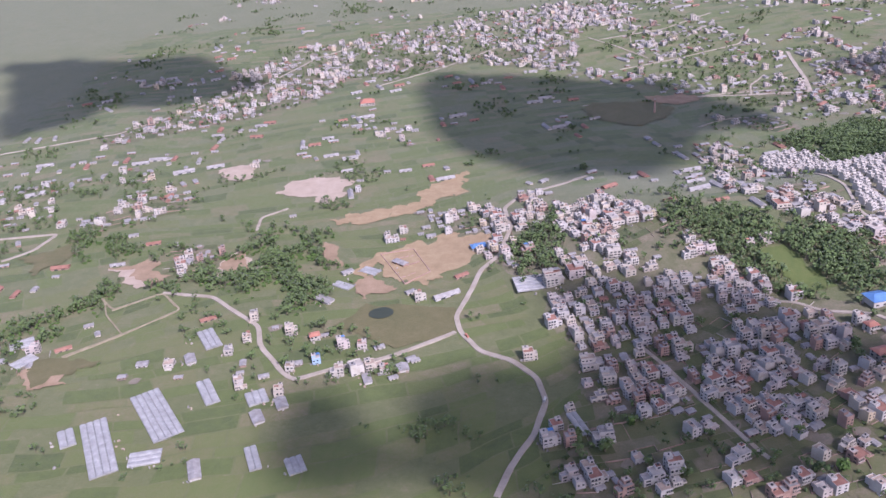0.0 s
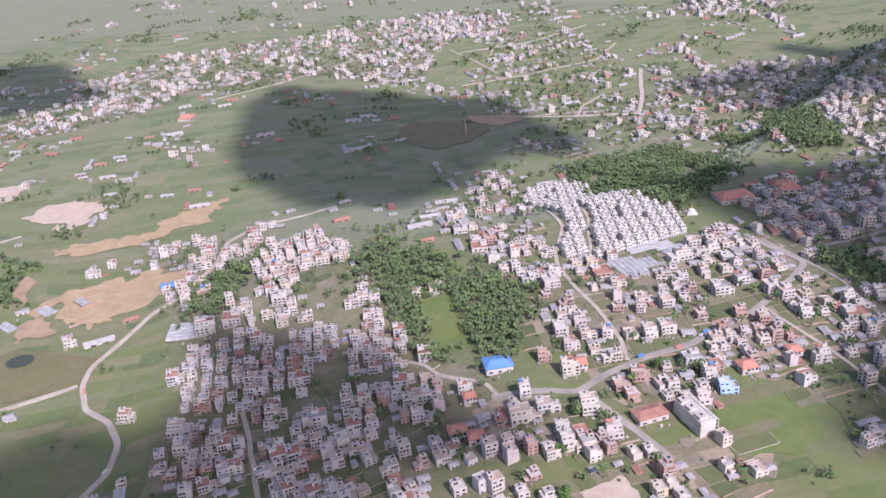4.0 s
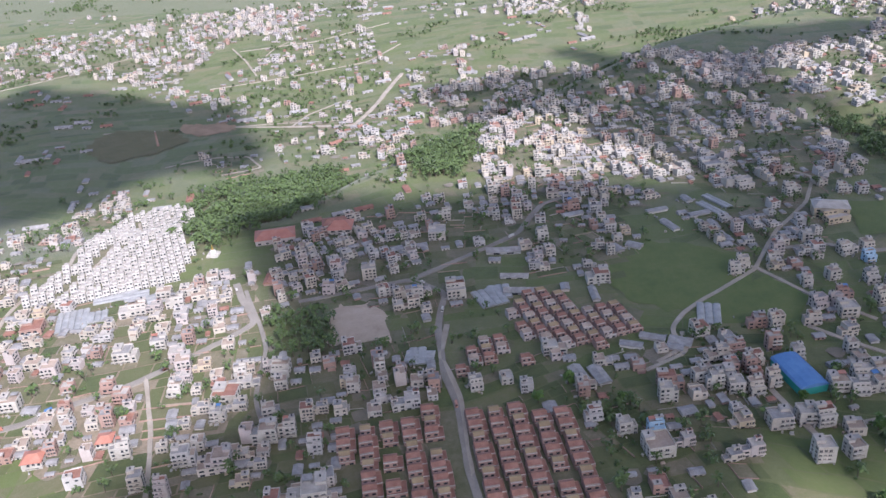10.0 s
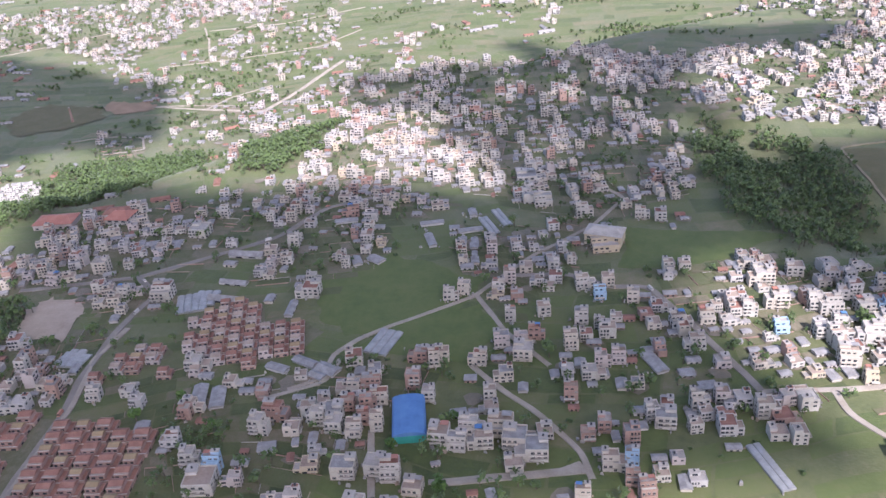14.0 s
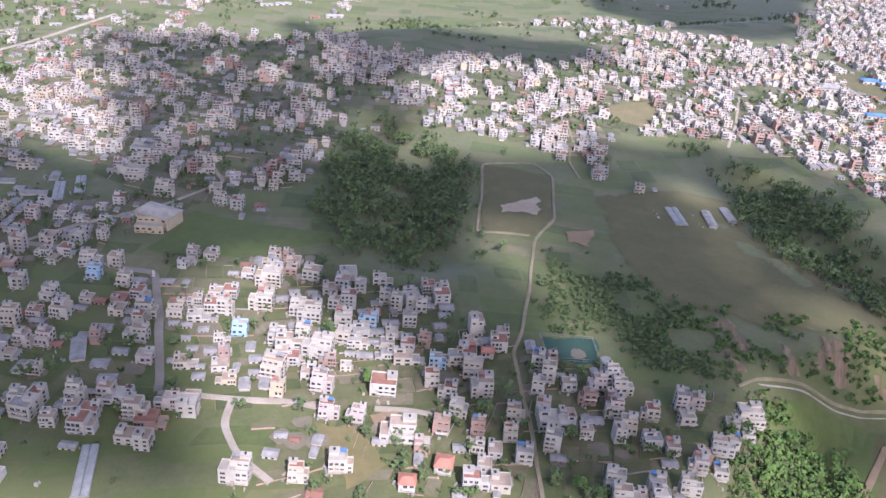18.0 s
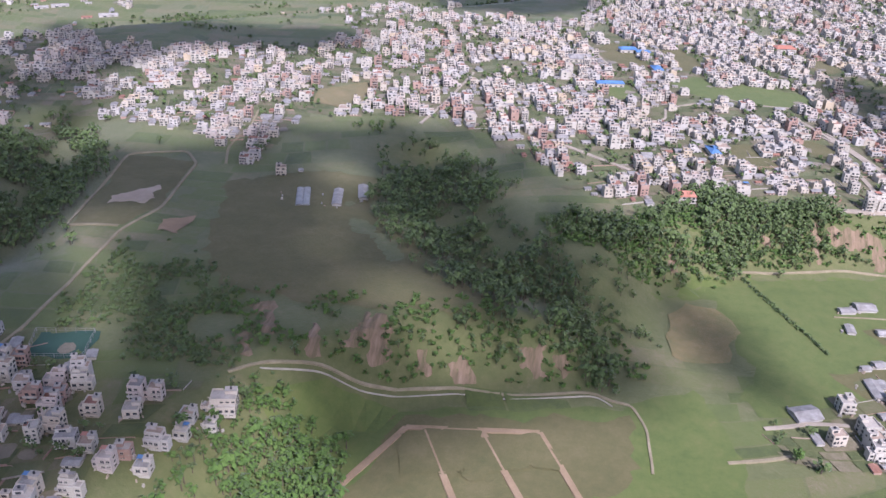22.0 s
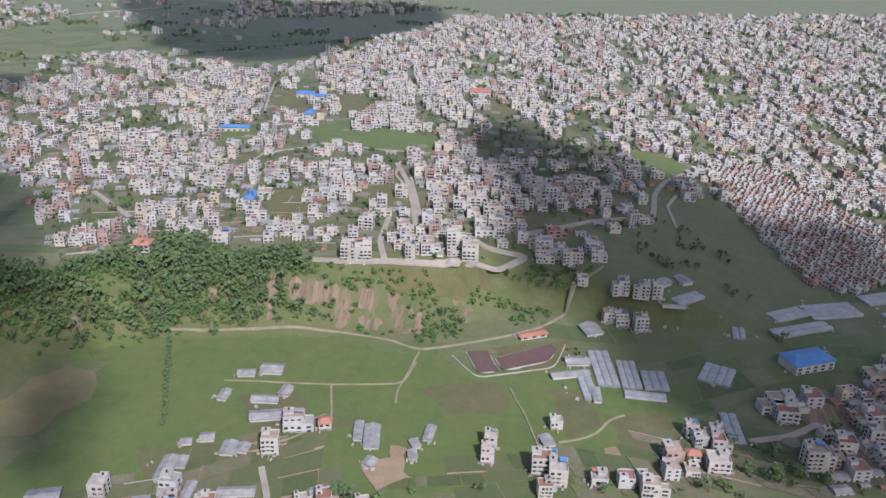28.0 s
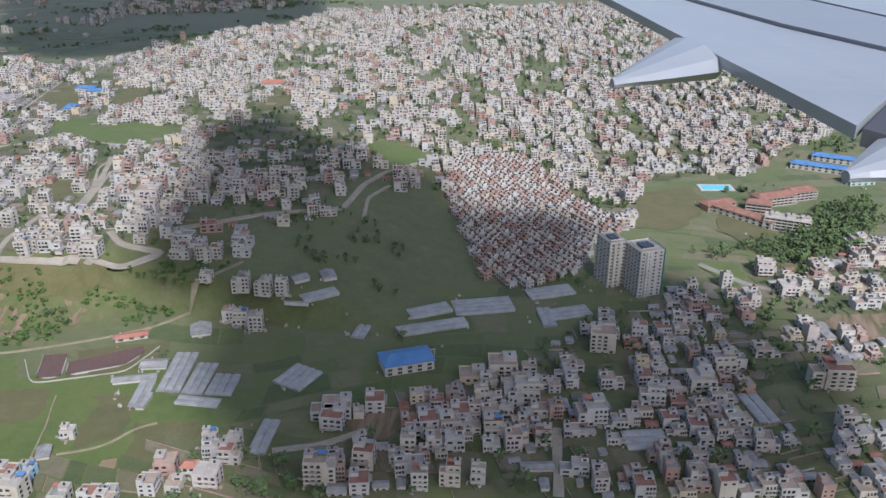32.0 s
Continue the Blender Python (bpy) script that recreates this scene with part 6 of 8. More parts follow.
sheds([(-101.1, 254.5, 16.8, 5.4, 118), (-81.6, 249.1, 8.4, 7.6, 114), (-79.0, 237.0, 7.3, 4.1, 115), (-71.6, 244.2, 6.4, 4.1, 112), (-114.0, 277.4, 6.9, 4.0, 114), (-58.6, 331.5, 9.8, 4.7, -36), (-65.6, 319.2, 8.9, 4.3, -40), (-47.1, 344.0, 9.1, 5.6, -35), (-41.5, 256.2, 5.9, 3.1, 105), (-28.5, 262.2, 4.8, 4.4, 103), (-61.2, 210.7, 8.4, 5.9, 113), (26.4, 315.5, 16.9, 12.6, 7), (-76.1, 215.4, 12.4, 4.2, 111), (-191.8, 298.0, 9.9, 7.1, 29), (-184.6, 283.9, 9.5, 6.5, 54), (-116.8, 242.5, 32.5, 10.8, 123), (-131.8, 225.8, 32.8, 9.3, 117)])
sheds([(-145.3, 231.7, 10.4, 5.5, 119), (-113.2, 218.8, 10.7, 7.4, 10), (-110.1, 292.4, 15.9, 6.9, 119), (-94.3, 210.8, 9.6, 4.0, 109), (32.1, 222.4, 12.7, 3.7, 107), (421.3, 324.9, 12.7, 7.6, 80), (328.8, 303.5, 9.2, 6.7, -3), (225.7, 341.7, 15.6, 8.0, 41), (500.5, 324.7, 9.7, 3.7, 121), (350.0, 338.6, 11.7, 10.1, 115), (527.1, 287.4, 15.8, 3.7, 115)])
sheds([(439.1, 404.9, 15.3, 3.8, 120), (442.6, 412.3, 14.8, 3.6, 120), (655.5, 470.5, 14.9, 5.0, 106), (667.8, 472.3, 13.0, 3.3, 102), (675.3, 479.9, 11.6, 3.5, 105), (850.3, 464.7, 6.4, 5.0, 8), (853.8, 449.8, 7.6, 3.1, 8), (857.9, 454.7, 4.4, 3.2, 85), (856.7, 442.7, 8.5, 4.2, 19), (888.5, 429.8, 3.3, 2.9, 73), (852.7, 427.7, 5.2, 3.6, 97), (856.2, 428.5, 3.4, 3.1, 91), (841.2, 417.6, 8.5, 3.6, 97), (843.8, 420.3, 3.9, 2.6, 100), (845.7, 430.8, 3.6, 3.2, 17)])
sheds([(841.2, 428.0, 2.9, 2.2, 18), (861.0, 412.9, 8.8, 2.9, 14), (850.0, 411.1, 5.7, 2.4, 96), (845.8, 409.8, 5.0, 3.1, 14), (878.0, 410.0, 5.1, 2.5, 104), (887.7, 413.6, 5.0, 3.6, 7), (843.8, 461.1, 5.1, 3.1, 14), (842.0, 449.4, 4.8, 2.7, 90), (818.9, 401.9, 7.5, 6.0, 23), (882.5, 441.4, 7.6, 2.3, 101)])
sheds([(988.4, 519.1, 10.9, 4.2, 87), (967.4, 520.3, 7.7, 0.7, 4), (1005.9, 532.8, 13.6, 6.3, 34), (1008.7, 524.0, 21.5, 5.6, 28)])
sheds([(1041.8, 554.4, 15.7, 7.4, 27), (1047.9, 541.0, 15.2, 7.0, 27), (943.4, 471.4, 6.6, 2.2, 97), (1021.7, 540.4, 18.9, 9.9, 21), (1042.1, 537.0, 11.7, 4.4, 107), (1099.1, 499.1, 12.7, 5.7, 110), (1070.2, 480.4, 10.5, 7.6, 15), (1045.4, 464.8, 7.5, 2.7, 13)])
sheds([(401.4, 311.7, 8, 3, 160), (394.3, 307.8, 7, 3, 165), (409.4, 309.0, 7, 4.5, 160), (407.3, 305.9, 5, 3, 160), (419.8, 390.5, 10, 3, 115), (416.9, 404.5, 9, 3, 20), (432.9, 400.1, 9, 3, 20), (430.7, 414.8, 6, 3, 110), (397.1, 372.2, 6, 3.5, 120), (382.6, 403.3, 9, 3.4, 20), (403.9, 374.1, 6, 4, 150), (377.3, 292.5, 9, 4, 110), (383.1, 292.2, 9, 4, 110), (353.3, 342.2, 9, 8, 100), (328.1, 303.8, 9, 5.5, 95)])

# ---- estates of row houses ----
def row_house(tone, w, d, n, roof, text, group, tile=None):
    ob, white = base("row_house", 0, 0, 0, 0), TONES.index("white")
    z, panes = n * STOREY, Solid()
    if roof == "flat":
        # three steps: front terrace, main roof, small room behind
        low = (n - 1) * STOREY
        body = block(Solid(), 0, 0, w, d, -0.3, low, TONES.index(tone), SLAB, 0.3)
        part("wall", body, HOUSE_MATS, ob)
        part("upper_storey", block(Solid(), 0, d * 0.12, w * 0.99, d * 0.74, low, z, TONES.index(tone), SLAB, 0.25), HOUSE_MATS, ob)
        part("stair_tower", capped(w * 0.22, d * 0.28, z, w * 0.5, d * 0.36, 0.9, TONES.index(tone)), HOUSE_MATS, ob)
        for k in range(n):
            front = -d / 2 if k < n - 1 else -d * 0.25
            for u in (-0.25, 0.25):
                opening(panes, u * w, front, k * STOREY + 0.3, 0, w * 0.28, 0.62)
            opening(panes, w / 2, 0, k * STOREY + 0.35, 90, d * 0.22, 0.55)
    else:
        low = (n - 1) * STOREY
        part("wall", block(Solid(), 0, 0, w, d, -0.3, low, TONES.index(tone), TILE, 0.22), HOUSE_MATS, ob)
        part("upper_storey", block(Solid(), -w * 0.12, d * 0.08, w * 0.7, d * 0.78, low, z, TONES.index(tone), TAN, 0.12), HOUSE_MATS, ob)
        part("roof", Solid().gable(-w * 0.12, d * 0.16, z + 0.12, w * 0.66, d * 0.5, w * 0.11, 0, 0.12), tile or terracotta, ob)
        part("parapet", Solid().box(0, -d / 2 + 0.06, low + 0.2, w, 0.14, 0.16, white).box(-w * 0.12, -d * 0.29, z + 0.1, w * 0.72, 0.12, 0.14, white), HOUSE_MATS, ob, "white parapet line")
        for k in range(n):
            front, cx, fw = (-d / 2, 0, w) if k < n - 1 else (-d * 0.31, -w * 0.12, w * 0.7)
            for u in (-0.26, 0.26):
                opening(panes, cx + u * fw, front, k * STOREY + 0.3, 0, fw * 0.26, 0.6)
        opening(panes, w / 2, 0, 0.35, 90, d * 0.25, 0.55)
    panes.m = [0] * len(panes.m)
    tagged(part("glazing", panes, glass_and_shade, ob), kind="stuff")
    return tagged(ob, text, "house", group)


def estate(key, deg, along, across, make, skip=0.05, far=()):
    rng, poly, a = random.Random(key), OPEN[key], radians(deg)
    cx, cy = sum(p[0] for p in poly) / len(poly), sum(p[1] for p in poly) / len(poly)
    spots = [(i, j, cx + i * along * math.cos(a) - j * across * math.sin(a), cy + i * along * math.sin(a) + j * across * math.cos(a)) for j in range(-18, 19) for i in range(-24, 25)]
    ok = inside([p[2] for p in spots], [p[3] for p in spots], poly)
    away = np.min([to_line(np.array([p[2] for p in spots]), np.array([p[3] for p in spots]), line, False)[0] - wide / 2 for wide, line in ROADS.values()], axis=0)
    rest = []
    for (i, j, x, y), good, clear in zip(spots, ok, away):
        if not good or clear < 1.6 or rng.random() < skip:
            continue
        if far:
            rest.append((x, y, radians(deg + rng.uniform(-1, 1)), rng.uniform(0.9, 1.05), rng.randrange(len(far))))
        else:
            copy_thing(make[(i + j) % len(make)], pose(x, y, float(height(x, y)) - 0.05, 0, 0, deg + rng.uniform(-2, 2)))
    if rest:
        joined("estate_rows", far, rest, HOUSE_MATS, "tight rows of small white, grey and red-roofed houses", "row houses")
    cover("yard", poly, mixed_yard, "paved and trodden yards between row houses", "yard", 0.2 - 0.006 * len(LAYERS), 0.8)


white_rows = [row_house("bright", 2.5, 3.7, 3, "flat", "white-plastered three-storey row house with stepped terraces", "white estate houses"), row_house("bright", 2.5, 3.7, 2, "flat", "white-plastered two-storey row house with a roof terrace", "white estate houses")]
brick_rows = [row_house("brick", 5.3, 4.72, 2, "tile", "red brick two-storey row house with tiled terrace and white parapets", "brick estate houses"), row_house("brick", 5.3, 4.72, 2, "tile", "brown brick two-storey row house with tiled terrace and white parapets", "brick estate houses")]
brown_rows = [row_house(tone, 4.2, 3.8, 2, "tile", text, "brown estate houses", top) for tone, text, top in (("brick", "brown brick two-storey row house with white parapet lines", brick_earth), ("pink", "dull pink two-storey row house with a brown roof", tan_roof), ("brick", "red-brown two-storey row house with a tiled roof", terracotta))]
FAR_ROWS = [proto(2.4, 3.0, 2, tone, "flat", 0, top, seed=k) for k, (tone, top) in enumerate((("white", TAN), ("brick", TILE), ("grey", TILE), ("cream", SLAB), ("brick", TILE), ("pink", TAN), ("grey", TILE), ("brick", TAN)))]
estate("E1", 26, 2.8, 6.3, white_rows)
estate("E2", 12, 6.0, 4.7, brick_rows + brown_rows[:1])
estate("E2c", 21, 4.7, 4.5, brown_rows)
estate("E2d", 12, 4.7, 4.5, brown_rows)
estate("E2e", 14, 4.7, 4.5, brown_rows)
estate("E3", -48, 2.75, 4.7, [], 0.03, FAR_ROWS)
for spare in white_rows + brick_rows + brown_rows:
    for piece in spare.children_recursive:
        bpy.data.objects.remove(piece)
    bpy.data.objects.remove(spare)

# ---- large single buildings ----
def tower(x, y, w, d, n, rz, net=False):
    ob = base("apartment_tower", x, y, rz)
    part("wall", walls_solid(w, d, n, "grey" if net else "white"), HOUSE_MATS, ob)
    part("parapet", parapet_solid(w, d, n * STOREY, "white"), HOUSE_MATS, ob)
    part("roof_frame", parapet_solid(w * 0.78, d * 0.72, n * STOREY + 0.5, "bright").box(0, 0, n * STOREY, w * 0.5, d * 0.4, 0.8, GLASS_SHADE), HOUSE_MATS, ob, "white frame round the roof plant")
    part("pilaster", Solid().box(-w * 0.2, -d / 2 - 0.2, 0, 0.9, 0.5, n * STOREY, TONES.index("white")), HOUSE_MATS, ob, "white vertical wall strip")
    for px, py, pz, turn, ww, hh in window_places(w, d, n):
        if turn != 180:
            part("window", window_mesh(ww, hh), None, ob).matrix_local = pose(px, py, pz, 0, 0, turn)
    if net:
        part("safety_net", Solid().box(w / 2 + 0.35, 0, 1, 0.1, d + 0.4, n * STOREY - 0.5, 0, True), green_net, ob, "green construction safety net")
    TAKEN.append((x, y, 9))
    return tagged(ob, "tall grey apartment tower under construction with a green safety net" if net else "tall white apartment tower with rows of windows", "apartment tower", "apartment towers")


tower(1060.5, 567, 6.2, 9, 13, 30)
tower(1071, 562.5, 8.5, 9.5, 13, 30, True)


def hall(x, y, length, wide, tall, rz, roof, wall, text, curved=False):
    ob = base("hall", x, y, rz)
    part("wall", Solid().box(0, 0, -0.3, length, wide, tall + 0.3, 0), wall, ob)
    if curved:
        part("roof", Solid().vault(0, 0, 0, wide + 0.4, length + 0.6, wide * 0.14, 0), roof, ob).matrix_local = pose(0, 0, tall, 0, 0, 90)
    else:
        part("roof", Solid().gable(0, 0, tall, length, wide, wide * 0.18, 0, 0.35, hip=wide * 0.35), roof, ob)
    for k in range(max(2, int(length / 2.8))):
        px = (k + 0.5) / max(2, int(length / 2.8)) * length - length / 2
        for storey in range(max(1, int(tall / STOREY))):
            part("window", window_mesh(1.2, 0.74), None, ob).matrix_local = pose(px, -wide / 2, 0.4 + storey * STOREY, 0, 0, 0)
    TAKEN.append((x, y, max(length, wide) * 0.55))
    return tagged(ob, text, "hall", "large halls")


hall(439, 290.2, 15.2, 8.4, 2.6, 106, blue_sheet, green_net, "long sports hall with a curved bright blue roof", True)
hall(1005.8, 502, 14, 8, 3.2, 28, blue_sheet, WALLS["white"], "broad hall with a hipped bright blue roof")
hall(148.5, 266, 9, 7, 2.4, 11, blue_sheet, WALLS["grey"], "workshop with a blue sheet roof")
hall(192.4, 234.3, 9.5, 5.5, 2.2, 20, terracotta, WALLS["pink"], "long low hall with a red-brown roof")
hall(260.5, 390.5, 16, 10, 2.4, 14, red_sheet, WALLS["pink"], "hall with a wide orange-red roof")
hall(284, 399, 10, 7, 3.4, 14, terracotta, WALLS["white"], "large villa with a dark red roof")
hall(871.5, 748, 12, 8, 2.4, 10, red_sheet, WALLS["white"], "hall with an orange roof among town houses")
hall(1113, 634, 26, 5.5, 3.0, -38, terracotta, WALLS["cream"], "long school wing with a brown-red roof")
hall(1104, 645, 14, 6.0, 2.6, 32, terracotta, WALLS["brick"], "school wing with a red roof")
hall(1160, 702, 34, 6, 2.6, -16, blue_sheet, WALLS["white"], "long store with a bright blue roof")
hall(1168, 716, 26, 6, 2.6, -16, blue_sheet, WALLS["white"], "long store with a bright blue roof")
hall(1169, 688, 12, 6, 5.4, 20, slab, WALLS["teal"], "pale green five-storey block")
hall(765.0, 642.0, 14, 5, 2.2, 12, blue_sheet, WALLS["white"], "long hall with a blue sheet roof in the town")
hall(784.5, 711.9, 8, 5, 2.2, 12, blue_sheet, WALLS["white"], "small hall with a blue sheet roof in the town")
hall(791.0, 678.2, 5, 9, 2.0, 12, blue_sheet, WALLS["white"], "shed with a blue sheet roof in a garden")
hall(748.2, 688.2, 14, 9, 2.2, 12, tin, WALLS["white"], "large store with a grey tin roof in the town")
hall(808.1, 555.3, 4, 9, 2.0, 12, blue_sheet, WALLS["white"], "narrow shed with a blue sheet roof")
hall(775.8, 716.1, 10, 6, 2.2, 14, blue_sheet, WALLS["white"], "hall with a blue sheet roof in the town")
hall(892.8, 781.4, 9, 5, 2.2, 14, tin, WALLS["white"], "store with a grey tin roof in the town")
hall(4.0, 357, 7, 4.5, 1.6, 14, blue_sheet, WALLS["grey"], "brick yard shed with a blue roof")
hall(923, 501, 9, 2.6, 1.3, 30, red_sheet, WALLS["cream"], "long low shed with a red roof beside the ponds")
hall(482.5, 397, 13, 8, 4.4, -9, slab, WALLS["ochre"], "large ochre hotel block with rows of windows")


def swimming_pool():
    ob = base("swimming_pool", 1106, 669.5, 10)
    part("basin", Solid().box(0, 0, 0.02, 15, 8, 0.25, 0), WALLS["white"], ob)
    part("water", Solid().box(0, 0, 0.2, 12.5, 5.6, 0.1, 0), pool_water, ob, "clear turquoise water")
    return tagged(ob, "outdoor pool with turquoise water and a pale deck", "pool")


def stupa():
    ob = base("stupa", 238.4, 377)
    part("plinth", Solid().box(0, 0, -0.3, 4.6, 4.6, 1.1, 0).box(0, 0, 0.8, 3.6, 3.6, 0.5, 0), WALLS["white"], ob)
    dome = Solid()
    for k in range(5):
        a, b = k * math.pi / 10, (k + 1) * math.pi / 10
        dome.drum(0, 0, 1.3 + 1.5 * math.sin(a), 1.6 * math.cos(a), 1.5 * (math.sin(b) - math.sin(a)), 0, 14, 1.6 * math.cos(b) + 0.02)
    part("dome", dome, WALLS["white"], ob)
    part("harmika", Solid().box(0, 0, 2.75, 0.7, 0.7, 0.5, 0), gold, ob)
    part("spire", Solid().drum(0, 0, 3.25, 0.36, 1.7, 0, 10, 0.04), gold, ob, "gilded conical spire")
    TAKEN.append((238, 377, 4))
    return tagged(ob, "small white domed stupa with a gilded spire", "stupa")


def kiln_chimney():
    ob = base("kiln_chimney", 136, 569)
    part("shaft", Solid().drum(0, 0, -0.5, 0.9, 10.5, 0, 12, 0.5), WALLS["brick"], ob)
    part("rim", Solid().drum(0, 0, 9.8, 0.62, 0.4, 0, 12), slab, ob)
    return tagged(ob, "tall tapered brick kiln chimney", "chimney")


swimming_pool(), stupa(), kiln_chimney()


def pylon(x, y, tall):
    """A lattice mast: four legs, rings of braces and three cross-arms."""
    ob = base("power_pylon", x, y, 20)
    for sx, sy in ((-1, -1), (1, -1), (1, 1), (-1, 1)):
        foot, head = Vector((sx * 0.9, sy * 0.9, -0.2)), Vector((sx * 0.15, sy * 0.15, tall))
        v = [tuple(p + Vector(e)) for p in (foot, head) for e in ((-0.06, -0.06, 0), (0.06, -0.06, 0), (0.06, 0.06, 0), (-0.06, 0.06, 0))]
        part("leg", Solid().add(v, [(0, 1, 5, 4), (1, 2, 6, 5), (2, 3, 7, 6), (3, 0, 4, 7), (4, 5, 6, 7)]), tin, ob)
    for k in range(1, 7):
        z = tall * k / 7
        r = 0.9 - 0.75 * k / 7
        part("brace", Solid().box(0, -r, z, 2 * r, 0.06, 0.08, 0).box(0, r, z, 2 * r, 0.06, 0.08, 0).box(-r, 0, z, 0.06, 2 * r, 0.08, 0).box(r, 0, z, 0.06, 2 * r, 0.08, 0), tin, ob)
    for k in range(3):
        part("cross_arm", Solid().box(0, 0, tall - 0.5 - k * 1.3, 3.4, 0.14, 0.12, 0), tin, ob)
    return tagged(ob, "pale lattice steel power pylon beside the street", "pylon")


pylon(286, 359, 12.0)


def school_block(x, y, w, d, n, rz, tone, roof, text):
    """A long block with a pillared gallery along every storey."""
    ob = base("school_block", x, y, rz)
    part("wall", block(Solid(), 0, 0, w, d, -0.3, n * STOREY, TONES.index(tone), SLAB, 0.3), HOUSE_MATS, ob)
    bays = max(4, int(w / 2.0))
    for k in range(n):
        part("gallery_floor", Solid().box(0, -d / 2 - 0.5, (k + 1) * STOREY - 0.12, w, 1.0, 0.12, 0, True), slab, ob)
        # dark strip on the wall imitates the shade inside the gallery
        part("gallery_opening", Solid().box(0, -d / 2, k * STOREY + 0.1, w * 0.94, 0.06, 0.85, 0), glass_and_shade, ob)
        part("railing", Solid().box(0, -d / 2 - 0.96, k * STOREY + 0.02, w, 0.06, 0.35, TONES.index("white")), HOUSE_MATS, ob)
    for k in range(bays + 1):
        part("pillar", Solid().box(w * (k / bays - 0.5), -d / 2 - 0.92, -0.2, 0.22, 0.22, n * STOREY, TONES.index(tone)), HOUSE_MATS, ob)
    if not roof:
        for k, u in enumerate((-0.3, 0.05, 0.36)):
            part("stair_tower", capped(u * w, d * 0.12, n * STOREY, w * 0.16, d * 0.5, 0.9, TONES.index(tone)), HOUSE_MATS, ob)
            part("water_tank", Solid().drum(u * w, d * 0.12, n * STOREY + 1.0, 0.3, 0.5, 0, top=0.25), tank_black, ob, "black plastic water tank")
    else:
        part("roof", Solid().gable(0, -0.2, n * STOREY + 0.3, w, d + 1.2, d * 0.2, 0, 0.2, hip=d * 0.3), roof, ob, "hipped red-brown tile roof")
    TAKEN.append((x, y, w * 0.55))
    return tagged(ob, text, "school building", "school buildings")


school_block(1128, 627, 17, 5.5, 4, -12, "cream", None, "cream four-storey school block with pillared galleries")
school_block(1127, 655, 18, 6, 3, 28, "pink", terracotta, "pink three-storey school block with a hipped red-brown roof")
school_block(1139, 664, 13, 6, 3, 28, "pink", terracotta, "pink three-storey school block with a hipped red-brown roof")
school_block(1120, 645, 10, 5, 3, -8, "brick", terracotta, "brick school block with galleries and a red-brown roof")
school_block(204.5, 231, 13, 5, 4, 112, "white", None, "long white school block with galleries and a stepped flat roof")


def brick_works():
    """A walled drying yard with rows of stacked bricks and one long shed."""
    at = BRICK_YARD
    mx, my = sum(q[0] for q in at) / 4, sum(q[1] for q in at) / 4
    ob = base("brick_works", mx, my)
    mz = float(height(mx, my))
    for (ax, ay), (bx, by) in zip(at, at[1:] + at[:1]):
        run = math.hypot(bx - ax, by - ay)
        yard_wall = part("yard_wall", Solid().box(0, 0, -0.2, run, 0.3, 1.0, 0), WALLS["brick"], ob)
        yard_wall.matrix_local = pose((ax + bx) / 2 - mx, (ay + by) / 2 - my, 0, 0, 0, math.degrees(math.atan2(by - ay, bx - ax)))
    r = random.Random(8)
    for i in range(5):
        for j in range(3):
            u, v = (i + 0.7) / 5.6, (j + 0.8) / 3.4
            px = (at[0][0] * (1 - u) + at[1][0] * u) * (1 - v) + (at[3][0] * (1 - u) + at[2][0] * u) * v
            py = (at[0][1] * (1 - u) + at[1][1] * u) * (1 - v) + (at[3][1] * (1 - u) + at[2][1] * u) * v
            part("brick_stack", Solid().box(0, 0, -0.1, r.uniform(1.5, 3.2), 0.6, r.uniform(0.4, 0.9), 0), WALLS["brick"], ob).matrix_local = pose(px - mx, py - my, 0, 0, 0, r.uniform(20, 40))
    return tagged(ob, "walled brick works yard with rows of stacked red bricks", "brick works")


BRICK_YARD = [(-43.5, 360.7), (-27.6, 363.9), (-19.0, 339.1), (-30.4, 329.1)]
brick_works()
TAKEN.append((sum(q[0] for q in BRICK_YARD) / 4, sum(q[1] for q in BRICK_YARD) / 4, 9))
hall(-33.5, 349.5, 7.5, 3.2, 1.5, -42, tin, WALLS["brick"], "long open shed with a grey tin roof in a brick yard")

# ---- the rest of the town ----
SHARE = dict(B32=0.75, B33=0.5, B34=0.8, B1=0.8, B2=0.6, B2b=0.5, B3=1.0, B3b=0.95, B3c=0.85, B4=0.9, B5=0.95, B6=0.75, B7=0.8, B8=0.85, B9=0.4, B10=0.75, B11=0.8, B12=0.78, B13=0.72, B14=0.78, B15=0.8, B16=0.85, B17=0.95, B18=0.6, B19=0.5, B20=0.55, B21=0.6, B22=0.6, B23=0.25, B24=0.3, B25=0.9, B26=0.75,
             R1=0.55, R2=0.4, R3=0.3, R4=0.6, R5=0.8, B27=0.85, B28=0.85, B29=0.7, B30=0.9, B31=0.8, H12=0.4, H13=0.3, H14=0.5, H15=0.3, H16=0.35, H17=0.3, H18=0.3, R6=0.3, H1=0.6, H2=0.6, H3=0.45, H4=0.6, H5=0.5, H6=0.45, H7=0.4, H8=0.5, H9=0.55, H10=0.5, H11=0.5)
NO_HOUSE = [k for k in OPEN if k not in ("round0", "pale0", "earth_c", "earth_d", "earth_e", "plot_g", "plot_f")]
rng = random.Random(5)
